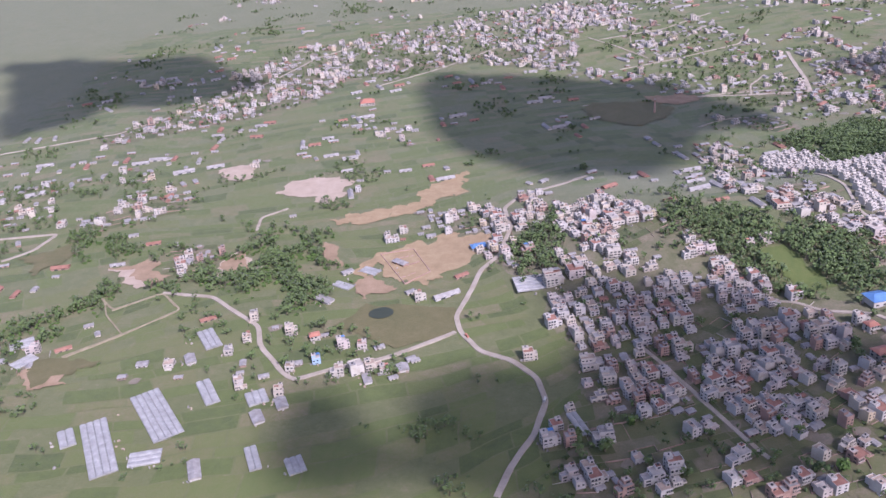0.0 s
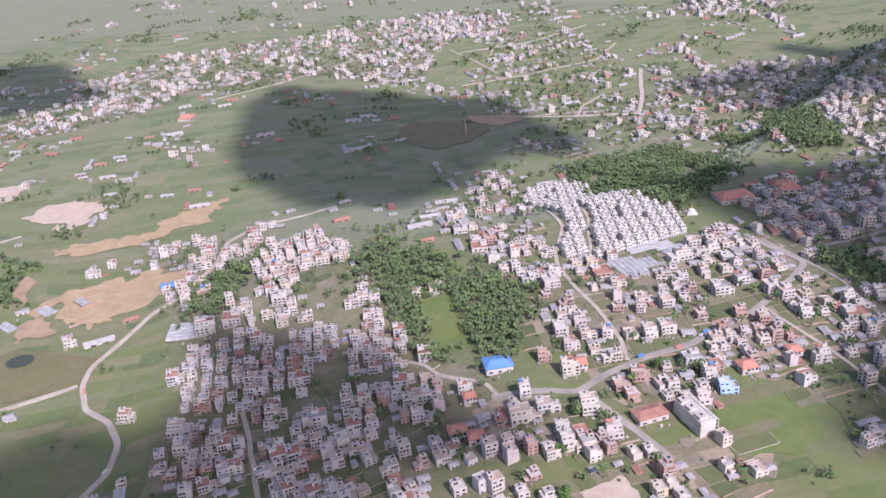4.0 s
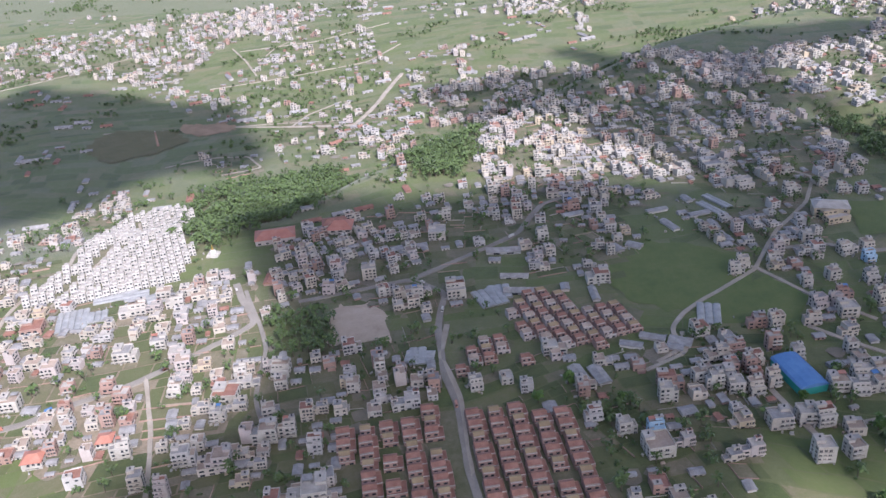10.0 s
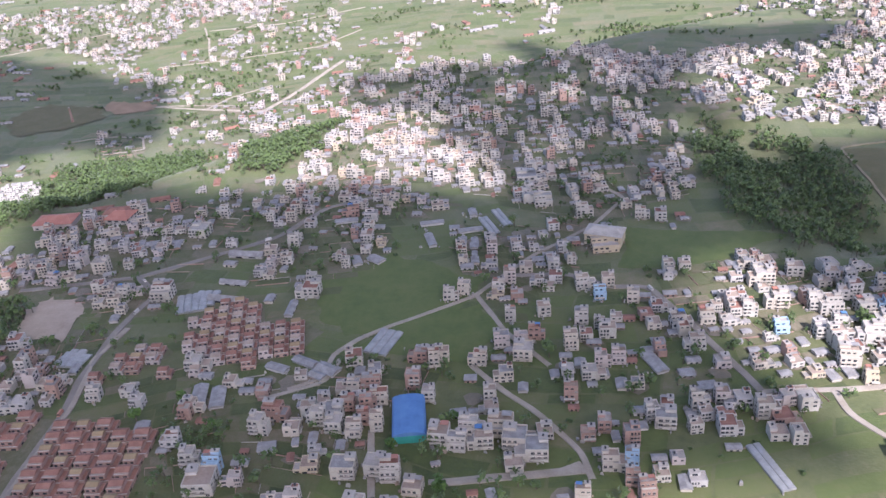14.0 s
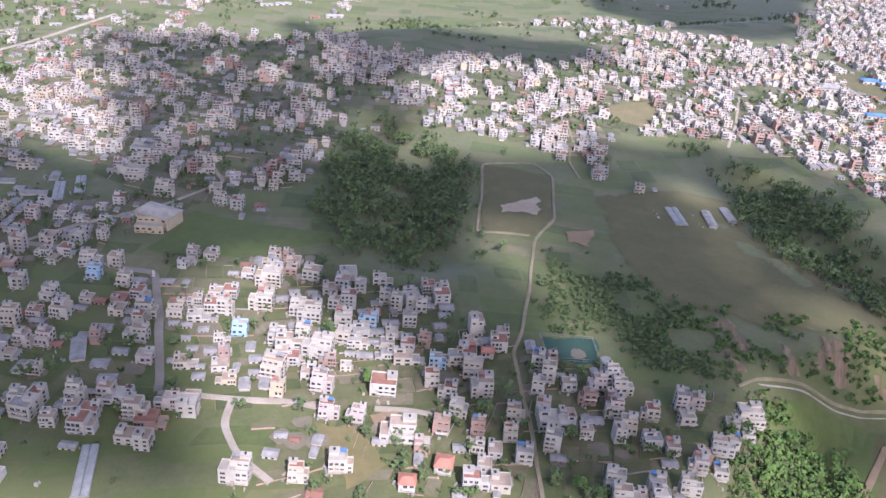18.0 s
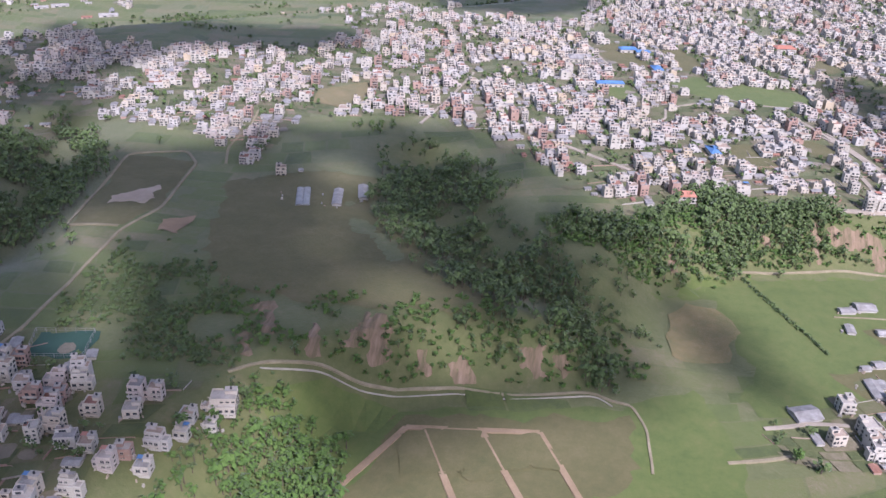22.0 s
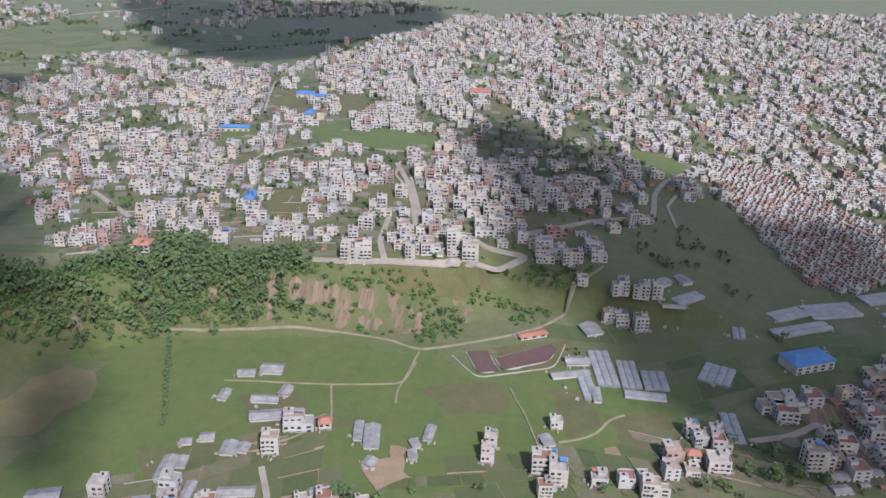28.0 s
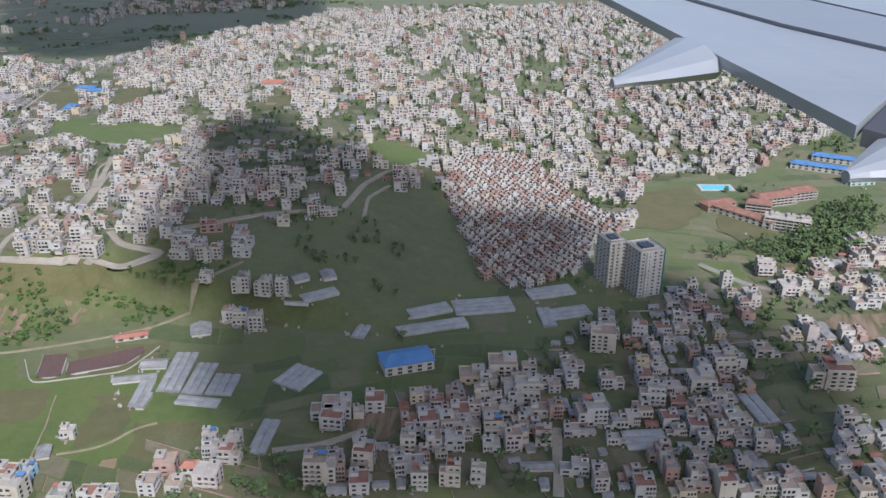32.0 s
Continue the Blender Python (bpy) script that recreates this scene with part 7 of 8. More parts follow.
# plots lie in rows along bending lanes
spots = []
for v in np.arange(0, 1500, 4.8):
    for u in np.arange(-300, 1750, 4.8):
        x, y = 0.97 * u - 0.24 * v, 0.24 * u + 0.97 * v
        if -340 < x < 1420 and 165 < y < 1290:
            way = 24 * noise.noise(Vector((x * 0.008, y * 0.008, 8.0)))
            spots.append((x - way * 0.73 + rng.uniform(-1.1, 1.1), y - way * 1.21 + rng.uniform(-1.1, 1.1), rng.random()))
spots = np.array(spots)
hamlet = np.array([noise.noise(Vector((x * 0.017, y * 0.017, 1.0))) for x, y, _ in spots])
share = np.where((spots[:, 1] > 240) & (spots[:, 0] < 700) & (hamlet > 0.3), 0.22, 0.0)
for key, value in SHARE.items():
    share = np.where(inside(spots[:, 0], spots[:, 1], BUILT[key]), np.maximum(share, value), share)
# gardens and small lanes leave gaps between the houses
gaps = np.array([0.85 * noise.noise(Vector((x * 0.04, y * 0.04, 4.0))) + 0.45 * noise.noise(Vector((x * 0.013, y * 0.013, 2.0))) for x, y, _ in spots])
bend = np.array([24 * noise.noise(Vector((x * 0.008, y * 0.008, 8.0))) for x, y, _ in spots])
broken = np.array([noise.noise(Vector((x * 0.02, y * 0.02, 12.0))) for x, y, _ in spots])
share = share * np.interp(gaps, [-0.1, 0.1, 0.22], [1.1, 0.75, 0.12])
lane_u, lane_v = (0.97 * spots[:, 0] + 0.24 * spots[:, 1] + bend) % 41, (-0.24 * spots[:, 0] + 0.97 * spots[:, 1] + bend) % 57
on_lane = ((lane_u < 3.4) & (broken > -0.12)) | ((lane_v < 3.6) & (broken < 0.12))
lane_spots = spots[on_lane & (spots[:, 2] < share)]
share = np.where(on_lane, 0, share)
spots = spots[spots[:, 2] < share]
for key in NO_HOUSE:
    spots = spots[~inside(spots[:, 0], spots[:, 1], OPEN[key])]
for wide, line in ROADS.values():
    spots = spots[to_line(spots[:, 0], spots[:, 1], line, False)[0] > wide / 2 + 1.8]
for x, y, r in TAKEN:
    spots = spots[np.hypot(spots[:, 0] - x, spots[:, 1] - y) > r + 0.8]
lean = np.abs(height(spots[:, 0] + 3, spots[:, 1]) - height(spots[:, 0] - 3, spots[:, 1])) + np.abs(height(spots[:, 0], spots[:, 1] + 3) - height(spots[:, 0], spots[:, 1] - 3))
spots = spots[lean < 3.2]

PROTOS, SHAPES = [], []
for tone in ("white", "cream", "cream", "pink", "grey", "brick", "cream", "white", "white", "grey", "white", "cream", "brick", "grey", "grey", "pink", "white", "cream", "white", "white", "grey", "ochre", "cream"):
    w = rng.uniform(3.5, 5.0)
    SHAPES.append((w, w * rng.uniform(0.75, 1.05), rng.choice((2, 3, 3, 3, 4)), tone, "flat", rng.choice((0, 0, 0.35)), rng.choice((None, None, None, TIN, TAN, TILE))))
    PROTOS.append(proto(*SHAPES[-1], seed=len(SHAPES)))
    w = rng.uniform(3.4, 5.2)
    SHAPES.append((w, w * rng.uniform(0.8, 1.1), rng.choice((2, 2, 3)), "white" if tone in ("teal", "blue") else tone, "flat", rng.choice((0, 0.35, 0.35)), rng.choice((None, None, None, TIN, TAN))))
    PROTOS.append(proto(*SHAPES[-1], seed=len(SHAPES)))
FAR_KIND = []
LOW = len(PROTOS)
for tone, roof in (("grey", "tin"), ("brick", "tile"), ("grey", "tin"), ("cream", "tin"), ("grey", "tin"), ("cream", "tin"), ("brick", "tin"), ("white", "tin"), ("grey", "tin"), ("brick", "tin"), ("white", "tin"), ("grey", "tin"), ("pink", "tin"), ("brick", "tin"), ("grey", "tin"), ("cream", "tin"), ("white", "tin"), ("brick", "tile"), ("grey", "tin")):
    w = rng.uniform(2.2, 4.4)
    SHAPES.append((w, w * rng.uniform(0.5, 0.8), 1, tone, roof))
    PROTOS.append(proto(*SHAPES[-1], seed=len(SHAPES)))


for k, args in enumerate(SHAPES):
    FAR_KIND.append(proto(*args, plain=True, seed=k + 1))


def turn_at(x, y):
    """The way the streets run there."""
    return radians(14 + 16 * noise.noise(Vector((x * 0.012, y * 0.012, 7.0))))


WARM = [k for k, args in enumerate(SHAPES[:LOW]) if args[3] in ("cream", "pink", "brick", "ochre")]
DULL = [k for k, args in enumerate(SHAPES[:LOW]) if args[3] in ("grey", "brick", "pink")]
quarters, fine = {}, 0
for x, y, _ in spots:
    shape = rng.randrange(LOW) if rng.random() > (0.7 if (x < 10 and y > 270) or (y > 500 and x < 300) else 0.25 if x < 135 else 0.4 if y > 560 else 0.6 if 375 < x < 700 else 0.36 if x > 900 else 0.5) else rng.randrange(LOW, len(PROTOS))
    if 125 < x < 285 and 200 < y < 395 and shape < LOW and rng.random() < 0.65:
        shape = rng.choice(WARM)
    if ((x > 960 and y < 570) or (x < 135 and y < 300)) and shape < LOW and rng.random() < 0.6:
        shape = rng.choice(DULL)
    spin = turn_at(x, y) + rng.choice((0, 0, math.pi / 2)) + rng.uniform(-0.08, 0.08)
    if y < 205 + 0.25 * x + 25 and x > 0 and fine < 4 and shape < LOW:
        fine += 1
        house(x, y, rng.uniform(4.4, 6), rng.choice((2, 3, 3, 4)), rng.choice(("white", "white", "cream", "pink", "grey", "brick")), math.degrees(spin), rng)
        continue
    quarters.setdefault((int(x // 350), int(y // 400)), []).append((x, y, spin, rng.uniform(0.85, 1.12) * (1.0 if y > 540 else 0.94), shape + (len(PROTOS) if y > 540 else 0)))
for rows in quarters.values():
    joined("town_quarter", PROTOS + FAR_KIND, rows, HOUSE_MATS, "closely built white, cream and brick flat-roofed town houses", "town houses")

# ---- plots of the fields and gardens ----
def plots(name, long, deep, turn, mat, keep, text, seed, lift, bund, share):
    """Uneven strips of land cut into plots, with bare bunds left between them; keep: which centres are wanted."""
    r, a = random.Random(seed), radians(turn)
    cells, v = [], -700.0
    while v < 1300:
        wide, u = deep * r.uniform(0.6, 1.5), -500.0 + r.uniform(0, long)
        while u < 1700:
            run = long * r.uniform(0.45, 1.7)
            if r.random() < share:
                cells.append((u, v, run, wide))
            u += run
        v += wide

    def warp(u, v):
        x, y = u * math.cos(a) - v * math.sin(a), u * math.sin(a) + v * math.cos(a)
        s, q = noise.noise_vector(Vector((x * 0.009, y * 0.009, seed))), noise.noise_vector(Vector((x * 0.05, y * 0.05, seed + 3)))
        return x + 30 * s.x + 2.5 * q.x, y + 30 * s.y + 2.5 * q.y

    mids = np.array([warp(u + w / 2, v + h / 2) for u, v, w, h in cells])
    ok = keep(mids[:, 0], mids[:, 1])
    flat = np.abs(height(mids[:, 0] + 4, mids[:, 1]) - height(mids[:, 0] - 4, mids[:, 1])) + np.abs(height(mids[:, 0], mids[:, 1] + 4) - height(mids[:, 0], mids[:, 1] - 4))
    ok &= flat < 1.3
    at, quads, lines = [], [], []
    for (u, v, w, h), good in zip(cells, ok):
        if not good:
            continue
        b = min(bund, 0.2 * w, 0.2 * h)
        k = len(at)
        at += [warp(u + b + (w - 2 * b) * i / 3, v + b + (h - 2 * b) * j / 2) for j in range(3) for i in range(4)]
        quads += [(k + 4 * j + i, k + 4 * j + i + 1, k + 4 * j + i + 5, k + 4 * j + i + 4) for j in range(2) for i in range(3)]
        lines.append((at[k], at[k + 3], at[k + 11], at[k + 8]))
    at = np.array(at)
    me = flat_mesh(name, np.c_[at, height(at[:, 0], at[:, 1]) + lift], quads, [mat])
    tagged(new(name, me), text, name.replace("_", " "), kind="stuff")
    return lines


def in_any(x, y, polys):
    ok = np.zeros(len(x), bool)
    for poly in polys:
        ok |= inside(x, y, poly)
    return ok


TOWN = [BUILT[k] for k in BUILT if SHARE.get(k, 0) > 0.42]
CROPS = [OPEN[k] for k in OPEN if k[0] != "F" or "_" in k]
plots("field_plots", 15, 7, 12, field_plot, lambda x, y: (x > -345) & (x < 1270) & (y > 165) & (y < 930) & ~in_any(x, y, TOWN + CROPS), "small green and brown field plots between low bunds", 3, 0.10, 0.35, 0.82)
walls_at = plots("garden_plots", 6.5, 5, 14, garden_plot, lambda x, y: in_any(x, y, TOWN) & (y < 760), "small gardens, kitchen plots and bare yards between houses", 5, 0.22, 0.2, 0.85)

# low compound walls along some of the garden borders
low_walls, wall_rng = Solid(), random.Random(21)
for corners in walls_at:
    if corners[0][1] > 560:
        continue
    for (ax, ay), (bx, by) in zip(corners, corners[1:] + corners[:1]):
        if wall_rng.random() > 0.12:
            continue
        ux, uy = bx - ax, by - ay
        run = math.hypot(ux, uy) + 1e-6
        ex, ey, up = -uy / run * 0.05, ux / run * 0.05, wall_rng.uniform(0.3, 0.6)
        za, zb = float(height(ax, ay)), float(height(bx, by))
        low_walls.add([(ax - ex, ay - ey, za), (bx - ex, by - ey, zb), (bx + ex, by + ey, zb), (ax + ex, ay + ey, za), (ax - ex, ay - ey, za + up), (bx - ex, by - ey, zb + up), (bx + ex, by + ey, zb + up), (ax + ex, ay + ey, za + up)],
                      [(4, 5, 6, 7), (0, 1, 5, 4), (1, 2, 6, 5), (2, 3, 7, 6), (3, 0, 4, 7)], wall_rng.choice((0, 1, 1, 1, 2)))
tagged(part("garden_walls", low_walls, [slab, WALLS["brick"], tan_roof]), "low brick and plaster compound walls round gardens and yards", "walls", kind="stuff")

# long farm sheds strewn over the valley
shed_rng, farm = random.Random(31), []
FARM = [proto(w, d, 1, tone, roof, seed=k) for k, (w, d, tone, roof) in enumerate(((9, 2.6, "grey", "tin"), (12, 3.0, "grey", "tin"), (6, 2.6, "brick", "tin"), (5, 3.0, "white", "tin"), (8, 3.2, "brick", "tile"), (4, 2.6, "cream", "tin")))]
fx, fy = np.array([(shed_rng.uniform(-340, 420), shed_rng.uniform(255, 900)) for _ in range(2600)]).T
tight = np.array([noise.noise(Vector((x * 0.02, y * 0.02, 6.0))) for x, y in zip(fx, fy)])
ok = ~in_any(fx, fy, TOWN + list(OPEN.values())) & (tight > 0.12)
for wide, line in ROADS.values():
    ok &= to_line(fx, fy, line, False)[0] > wide / 2 + 4
for x, y, good in zip(fx, fy, ok):
    if good and all(math.hypot(x - p, y - q) > r + 3 for p, q, r in TAKEN) and all(math.hypot(x - q[0], y - q[1]) > 7 for q in farm):
        farm.append((x, y, radians(20 + 40 * noise.noise(Vector((x * 0.01, y * 0.01, 4.0)))) + shed_rng.choice((0, 0, math.pi / 2)), shed_rng.uniform(0.8, 1.1), shed_rng.randrange(6)))
joined("farm_sheds", FARM, farm, HOUSE_MATS, "long low farm sheds with weathered tin roofs among fields", "sheds")

# trodden ground between the houses of the closest quarters
yards = Solid()
for x, y, w in [*spots, *lane_spots]:
    if rng.random() < 0.28:
        r, n = rng.uniform(2.2, 3.8), 9
        at = [(x + r * rng.uniform(0.6, 1.1) * math.cos(math.tau * k / n), y + r * rng.uniform(0.6, 1.1) * math.sin(math.tau * k / n)) for k in range(n)]
        z = height(np.array([p[0] for p in at] + [x]), np.array([p[1] for p in at] + [y]))
        lift = 0.36 + 0.05 * rng.random()
        yards.add([(p[0], p[1], float(h) + lift) for p, h in zip(at, z)] + [(x, y, float(z[-1]) + lift + 0.03)], [(k, (k + 1) % n, n) for k in range(n)])
tagged(part("yards", yards, yard), "bare trodden and paved yards round the town houses", "yard", kind="stuff")

# ---- clutter round houses and sheds ----
heap, heap_rng = Solid(), random.Random(77)
for x, y, r in TAKEN:
    for _ in range(heap_rng.randrange(1, 6)):
        a, reach = heap_rng.gauss(4.2, 0.9), r * heap_rng.uniform(0.85, 1.15) + heap_rng.uniform(0.2, 0.9)
        px, py = x + reach * math.cos(a), y + reach * math.sin(a)
        w, d, h = heap_rng.uniform(0.3, 1.3), heap_rng.uniform(0.25, 0.8), heap_rng.uniform(0.12, 0.5)
        lean, z, top = heap_rng.uniform(0, math.pi), float(height(px, py)), heap_rng.uniform(0.4, 1.0)
        c, e = math.cos(lean), math.sin(lean)
        v = [(px + (u * c - q * e) * k, py + (u * e + q * c) * k, z + up) for k, up in ((1, 0.0), (top, h + 0.42)) for u, q in ((-w / 2, -d / 2), (w / 2, -d / 2), (w / 2, d / 2), (-w / 2, d / 2))]
        heap.add(v, [(4, 5, 6, 7), (0, 1, 5, 4), (1, 2, 6, 5), (2, 3, 7, 6), (3, 0, 4, 7)], heap_rng.choice((0, 0, 1, 1, 3, 4)))
tagged(part("yard_clutter", heap, [tin, slab, WALLS["brick"], sand, tan_roof]), "heaps of sand, bricks, sheets and small lean-tos round houses", "clutter", kind="stuff")


def vehicle(x, y, rz, paint, long, tall, text, kind):
    """A parked car, van or small lorry with body, cabin, windscreen and four wheels."""
    ob = base(kind, x, y, rz, float(height(x, y)) + 0.42)
    w = 0.8
    part("body", rings([(long, w, 0, 0.16), (long, w, 0, 0.42), (long * 0.96, w * 0.94, 0, 0.46)], 0), [paint], ob)
    part("cabin", rings([(long * (0.55 if kind == "car" else 0.9), w * 0.9, 0, 0.46), (long * (0.4 if kind == "car" else 0.86), w * 0.8, 0, tall)], 0), [paint], ob)
    part("windscreen", Solid().box(long * (0.24 if kind == "car" else 0.44), 0, 0.48, 0.06, w * 0.74, (tall - 0.46) * 0.8, 0), glass_and_shade, ob)
    for px in (-0.32, 0.32):
        for py in (-0.4, 0.4):
            wheel = part("wheel", Solid().drum(0, 0, -0.05, 0.15, 0.1, 0, 8), tank_black, ob)
            wheel.matrix_local = pose(px * long, py * w / 0.8, 0.15, 90, 0, 0)
    return tagged(ob, text, kind, "vehicles on the streets")


PAINTS = [(WALLS["bright"], "white"), (WALLS["bright"], "white"), (blue_sheet, "blue"), (red_sheet, "red"), (WALLS["grey"], "grey")]
car_rng = random.Random(41)
for road_key, count in (("town", 6), ("boul", 4), ("south", 2), ("boul_n", 2), ("w19", 2), ("main_w", 2)):
    wide, line = ROADS[road_key]
    for k in range(count):
        i = car_rng.randrange(1, len(line) - 1)
        (ax, ay), (bx, by) = line[i], line[i + 1]
        u, deg = car_rng.random(), math.degrees(math.atan2(by - ay, bx - ax))
        off = (0.24 if car_rng.random() < 0.5 else -0.24) * wide
        px, py = ax + (bx - ax) * u - off * math.sin(radians(deg)), ay + (by - ay) * u + off * math.cos(radians(deg))
        mat, colour = car_rng.choice(PAINTS)
        if car_rng.random() < 0.6:
            vehicle(px, py, deg, mat, 1.9, 0.75, colour + " car on a dusty street", "car")
        else:
            vehicle(px, py, deg, mat, 2.6, 1.1, colour + " van on a dusty street", "van")

# ---- trees ----
def crown_quads(r, tall, clumps, rng, low=0.25):
    """A ragged crown of small bent leaf clumps round a few lobes."""
    v, f = [], []
    lobes = [(rng.uniform(-0.45, 0.45) * r, rng.uniform(-0.45, 0.45) * r, tall * rng.uniform(low + 0.2, 0.85), r * rng.uniform(0.4, 0.75)) for _ in range(5)]
    for _ in range(clumps):
        lx, ly, lz, lr = rng.choice(lobes)
        a, b = rng.uniform(0, math.tau), math.asin(rng.uniform(-0.6, 1))
        k = lr * rng.uniform(0.6, 1.08)
        c = Vector((lx + k * math.cos(a) * math.cos(b), ly + k * math.sin(a) * math.cos(b), lz + k * math.sin(b)))
        up = (c - Vector((lx, ly, lz))).normalized() + Vector((rng.uniform(-0.5, 0.5), rng.uniform(-0.5, 0.5), rng.uniform(0.1, 0.6)))
        u = up.orthogonal().normalized()
        u.rotate(Euler((0, 0, rng.uniform(0, 6))))
        w = up.cross(u).normalized()
        s = r * (rng.uniform(0.2, 0.4) if clumps > 20 else rng.uniform(0.34, 0.6))
        k = len(v)
        v += [tuple(c + u * s), tuple(c + w * s * 0.8 - up.normalized() * s * 0.3), tuple(c - u * s), tuple(c - w * s * 0.8 - up.normalized() * s * 0.3)]
        f.append((k, k + 1, k + 2, k + 3))
    return v, f


def far_tree(r, tall, clumps, rng):
    v, f = crown_quads(r, tall, clumps, rng)
    m = [0] * len(f)
    k = len(v)
    v += [(-0.14, -0.14, -0.3), (0.14, -0.14, -0.3), (0.14, 0.14, -0.3), (-0.14, 0.14, -0.3), (-0.05, -0.05, tall * 0.6), (0.05, -0.05, tall * 0.6), (0.05, 0.05, tall * 0.6), (-0.05, 0.05, tall * 0.6)]
    f += [tuple(k + i for i in q) for q in ((0, 1, 5, 4), (1, 2, 6, 5), (2, 3, 7, 6), (3, 0, 4, 7))]
    return np.array(v), np.array(f), np.array(m + [1] * 4)


tree_rng = random.Random(11)
FAR_TREES = [far_tree(tree_rng.uniform(1.3, 2.3), tree_rng.uniform(3.2, 5.2), 21, tree_rng) for _ in range(6)] + [far_tree(tree_rng.uniform(0.7, 1.2), tree_rng.uniform(1.1, 2.0), 14, tree_rng) for _ in range(3)] + [far_tree(tree_rng.uniform(1.0, 1.7), tree_rng.uniform(2.2, 3.6), 13, tree_rng) for _ in range(3)]


def wood(key, step, mat, text, sizes=(0, 6), gap=-0.38):
    poly = OPEN[key]
    xs, ys = [p[0] for p in poly], [p[1] for p in poly]
    at = [(x + tree_rng.uniform(-0.45, 0.45) * step, y + tree_rng.uniform(-0.45, 0.45) * step) for x in np.arange(min(xs) - 8, max(xs) + 8, step) for y in np.arange(min(ys) - 8, max(ys) + 8, step)]
    edge, ok = to_line(np.array([p[0] for p in at]), np.array([p[1] for p in at]), poly, True)
    ok = np.array([tree_rng.random() for _ in at]) < 0.5 + np.where(ok, edge, -edge) / 9
    for wide, line in ROADS.values():
        ok &= to_line(np.array([p[0] for p in at]), np.array([p[1] for p in at]), line, False)[0] > wide / 2 + 1
    for skip in ("Fa_field", "court20"):
        ok &= ~inside([p[0] for p in at], [p[1] for p in at], OPEN[skip])
    for a, b, c, d in SLIPS + SLIPS_EAST:
        ok &= ~inside([p[0] for p in at], [p[1] for p in at], [a, b, c, d]) | (np.array([tree_rng.random() for _ in at]) < 0.12)
    rows = [(x, y, tree_rng.uniform(0, 6.3), tree_rng.uniform(0.7, 1.25), tree_rng.randrange(*sizes)) for (x, y), good in zip(at, ok) if good and noise.noise(Vector((x * 0.06, y * 0.06, 2.0))) > gap]
    if rows:
        joined("wood", FAR_TREES, rows, [mat, bark], text, "trees")


wood("Fd", 2.5, leaf, "dense dark green broadleaf wood with gaps", gap=-0.2)
for key in ("Fa", "Fb", "Fc", "Ff", "Fj", "Fk", "Fl", "Fn", "Ft", "Fu", "Fv"):
    wood(key, 2.5, leaf, "dense dark green broadleaf wood")
for key in ("Fm", "Fp", "Fq", "Fr", "Fs"):
    wood(key, 3.4, leaf, "loose dark green trees and scrub along a stream", gap=-0.05)
    wood(key, 3.0, leaf_bright, "green bushes along a stream", (6, 9), -0.2)
for key in ("Fe2", "Fg", "slope23", "slope28"):
    wood(key, 2.4, leaf_bright if key[:5] == "slope" else leaf, "low dark green scrub on a steep slope", (6, 9), -0.12)
wood("Fh", 2.5, leaf, "steep slope of dark green trees and scrub", gap=-0.16)
wood("Fh", 1.6, leaf_bright, "bright green undergrowth on a steep slope", (6, 9), -0.35)
wood("Fw", 2.6, leaf, "dark green trees on a steep slope", gap=-0.1)
wood("Fi", 2.2, leaf_bright, "bright green bamboo and broadleaf thicket")

NEAR_LANES = [ROADS[k] for k in ("main_w", "village_w", "field_w", "left_w", "ridge", "valleyroad", "sandbank", "vill19", "foot", "foot2", "field28")]

# loose trees and bushes along lanes, slopes and gardens
loose = [(tree_rng.uniform(-330, 1250), tree_rng.uniform(170, 1150)) for _ in range(44000)]
lx, ly = np.array([p[0] for p in loose]), np.array([p[1] for p in loose])
slope = np.abs(height(lx + 3, ly) - height(lx - 3, ly)) + np.abs(height(lx, ly + 3) - height(lx, ly - 3))
chance = np.where(slope > 1.5, 0.5, 0.06)
chance = np.where((lx < 130) & (slope < 1.5), 0.13, chance)
chance = np.where((lx > 770) & (lx < 1010) & (ly < 500) & (slope < 1.5), 0.03, chance)
chance = np.where((lx > 900) & (lx < 1040) & (ly > 490) & (ly < 610), 0.03, chance)
for key in BUILT:
    chance = np.where(inside(lx, ly, BUILT[key]), 0.8, chance)
for key in [k for k in OPEN if (k[0] != "F" or "_" in k) and k[:5] != "slope"]:
    chance = np.where(inside(lx, ly, OPEN[key]), 0.0, chance)
for wide, line in ROADS.values():
    chance = np.where(to_line(lx, ly, line, False)[0] < wide / 2 + 0.8, 0.0, chance)
for x, y, r in TAKEN:
    chance = np.where(np.hypot(lx - x, ly - y) < r * 0.9, 0.0, chance)
home = {}
for x, y, _ in spots:
    home.setdefault((int(x // 4), int(y // 4)), []).append((x, y))
for a, b, c, d in SLIPS + SLIPS_EAST:
    chance = np.where(np.hypot(lx - (a[0] + c[0]) / 2, ly - (a[1] + c[1]) / 2) < 5.0, 0.0, chance)
lumps = np.array([noise.noise(Vector((x * 0.022, y * 0.022, 9.0))) + 0.5 * noise.noise(Vector((x * 0.07, y * 0.07, 5.0))) for x, y in loose])
chance = np.where(chance < 0.2, np.where(lumps > np.where(chance < 0.05, 0.45, 0.34), 0.8, 0.008) * (chance > 0), chance * (1 + lumps))
keep = np.array([tree_rng.random() for _ in loose]) < chance
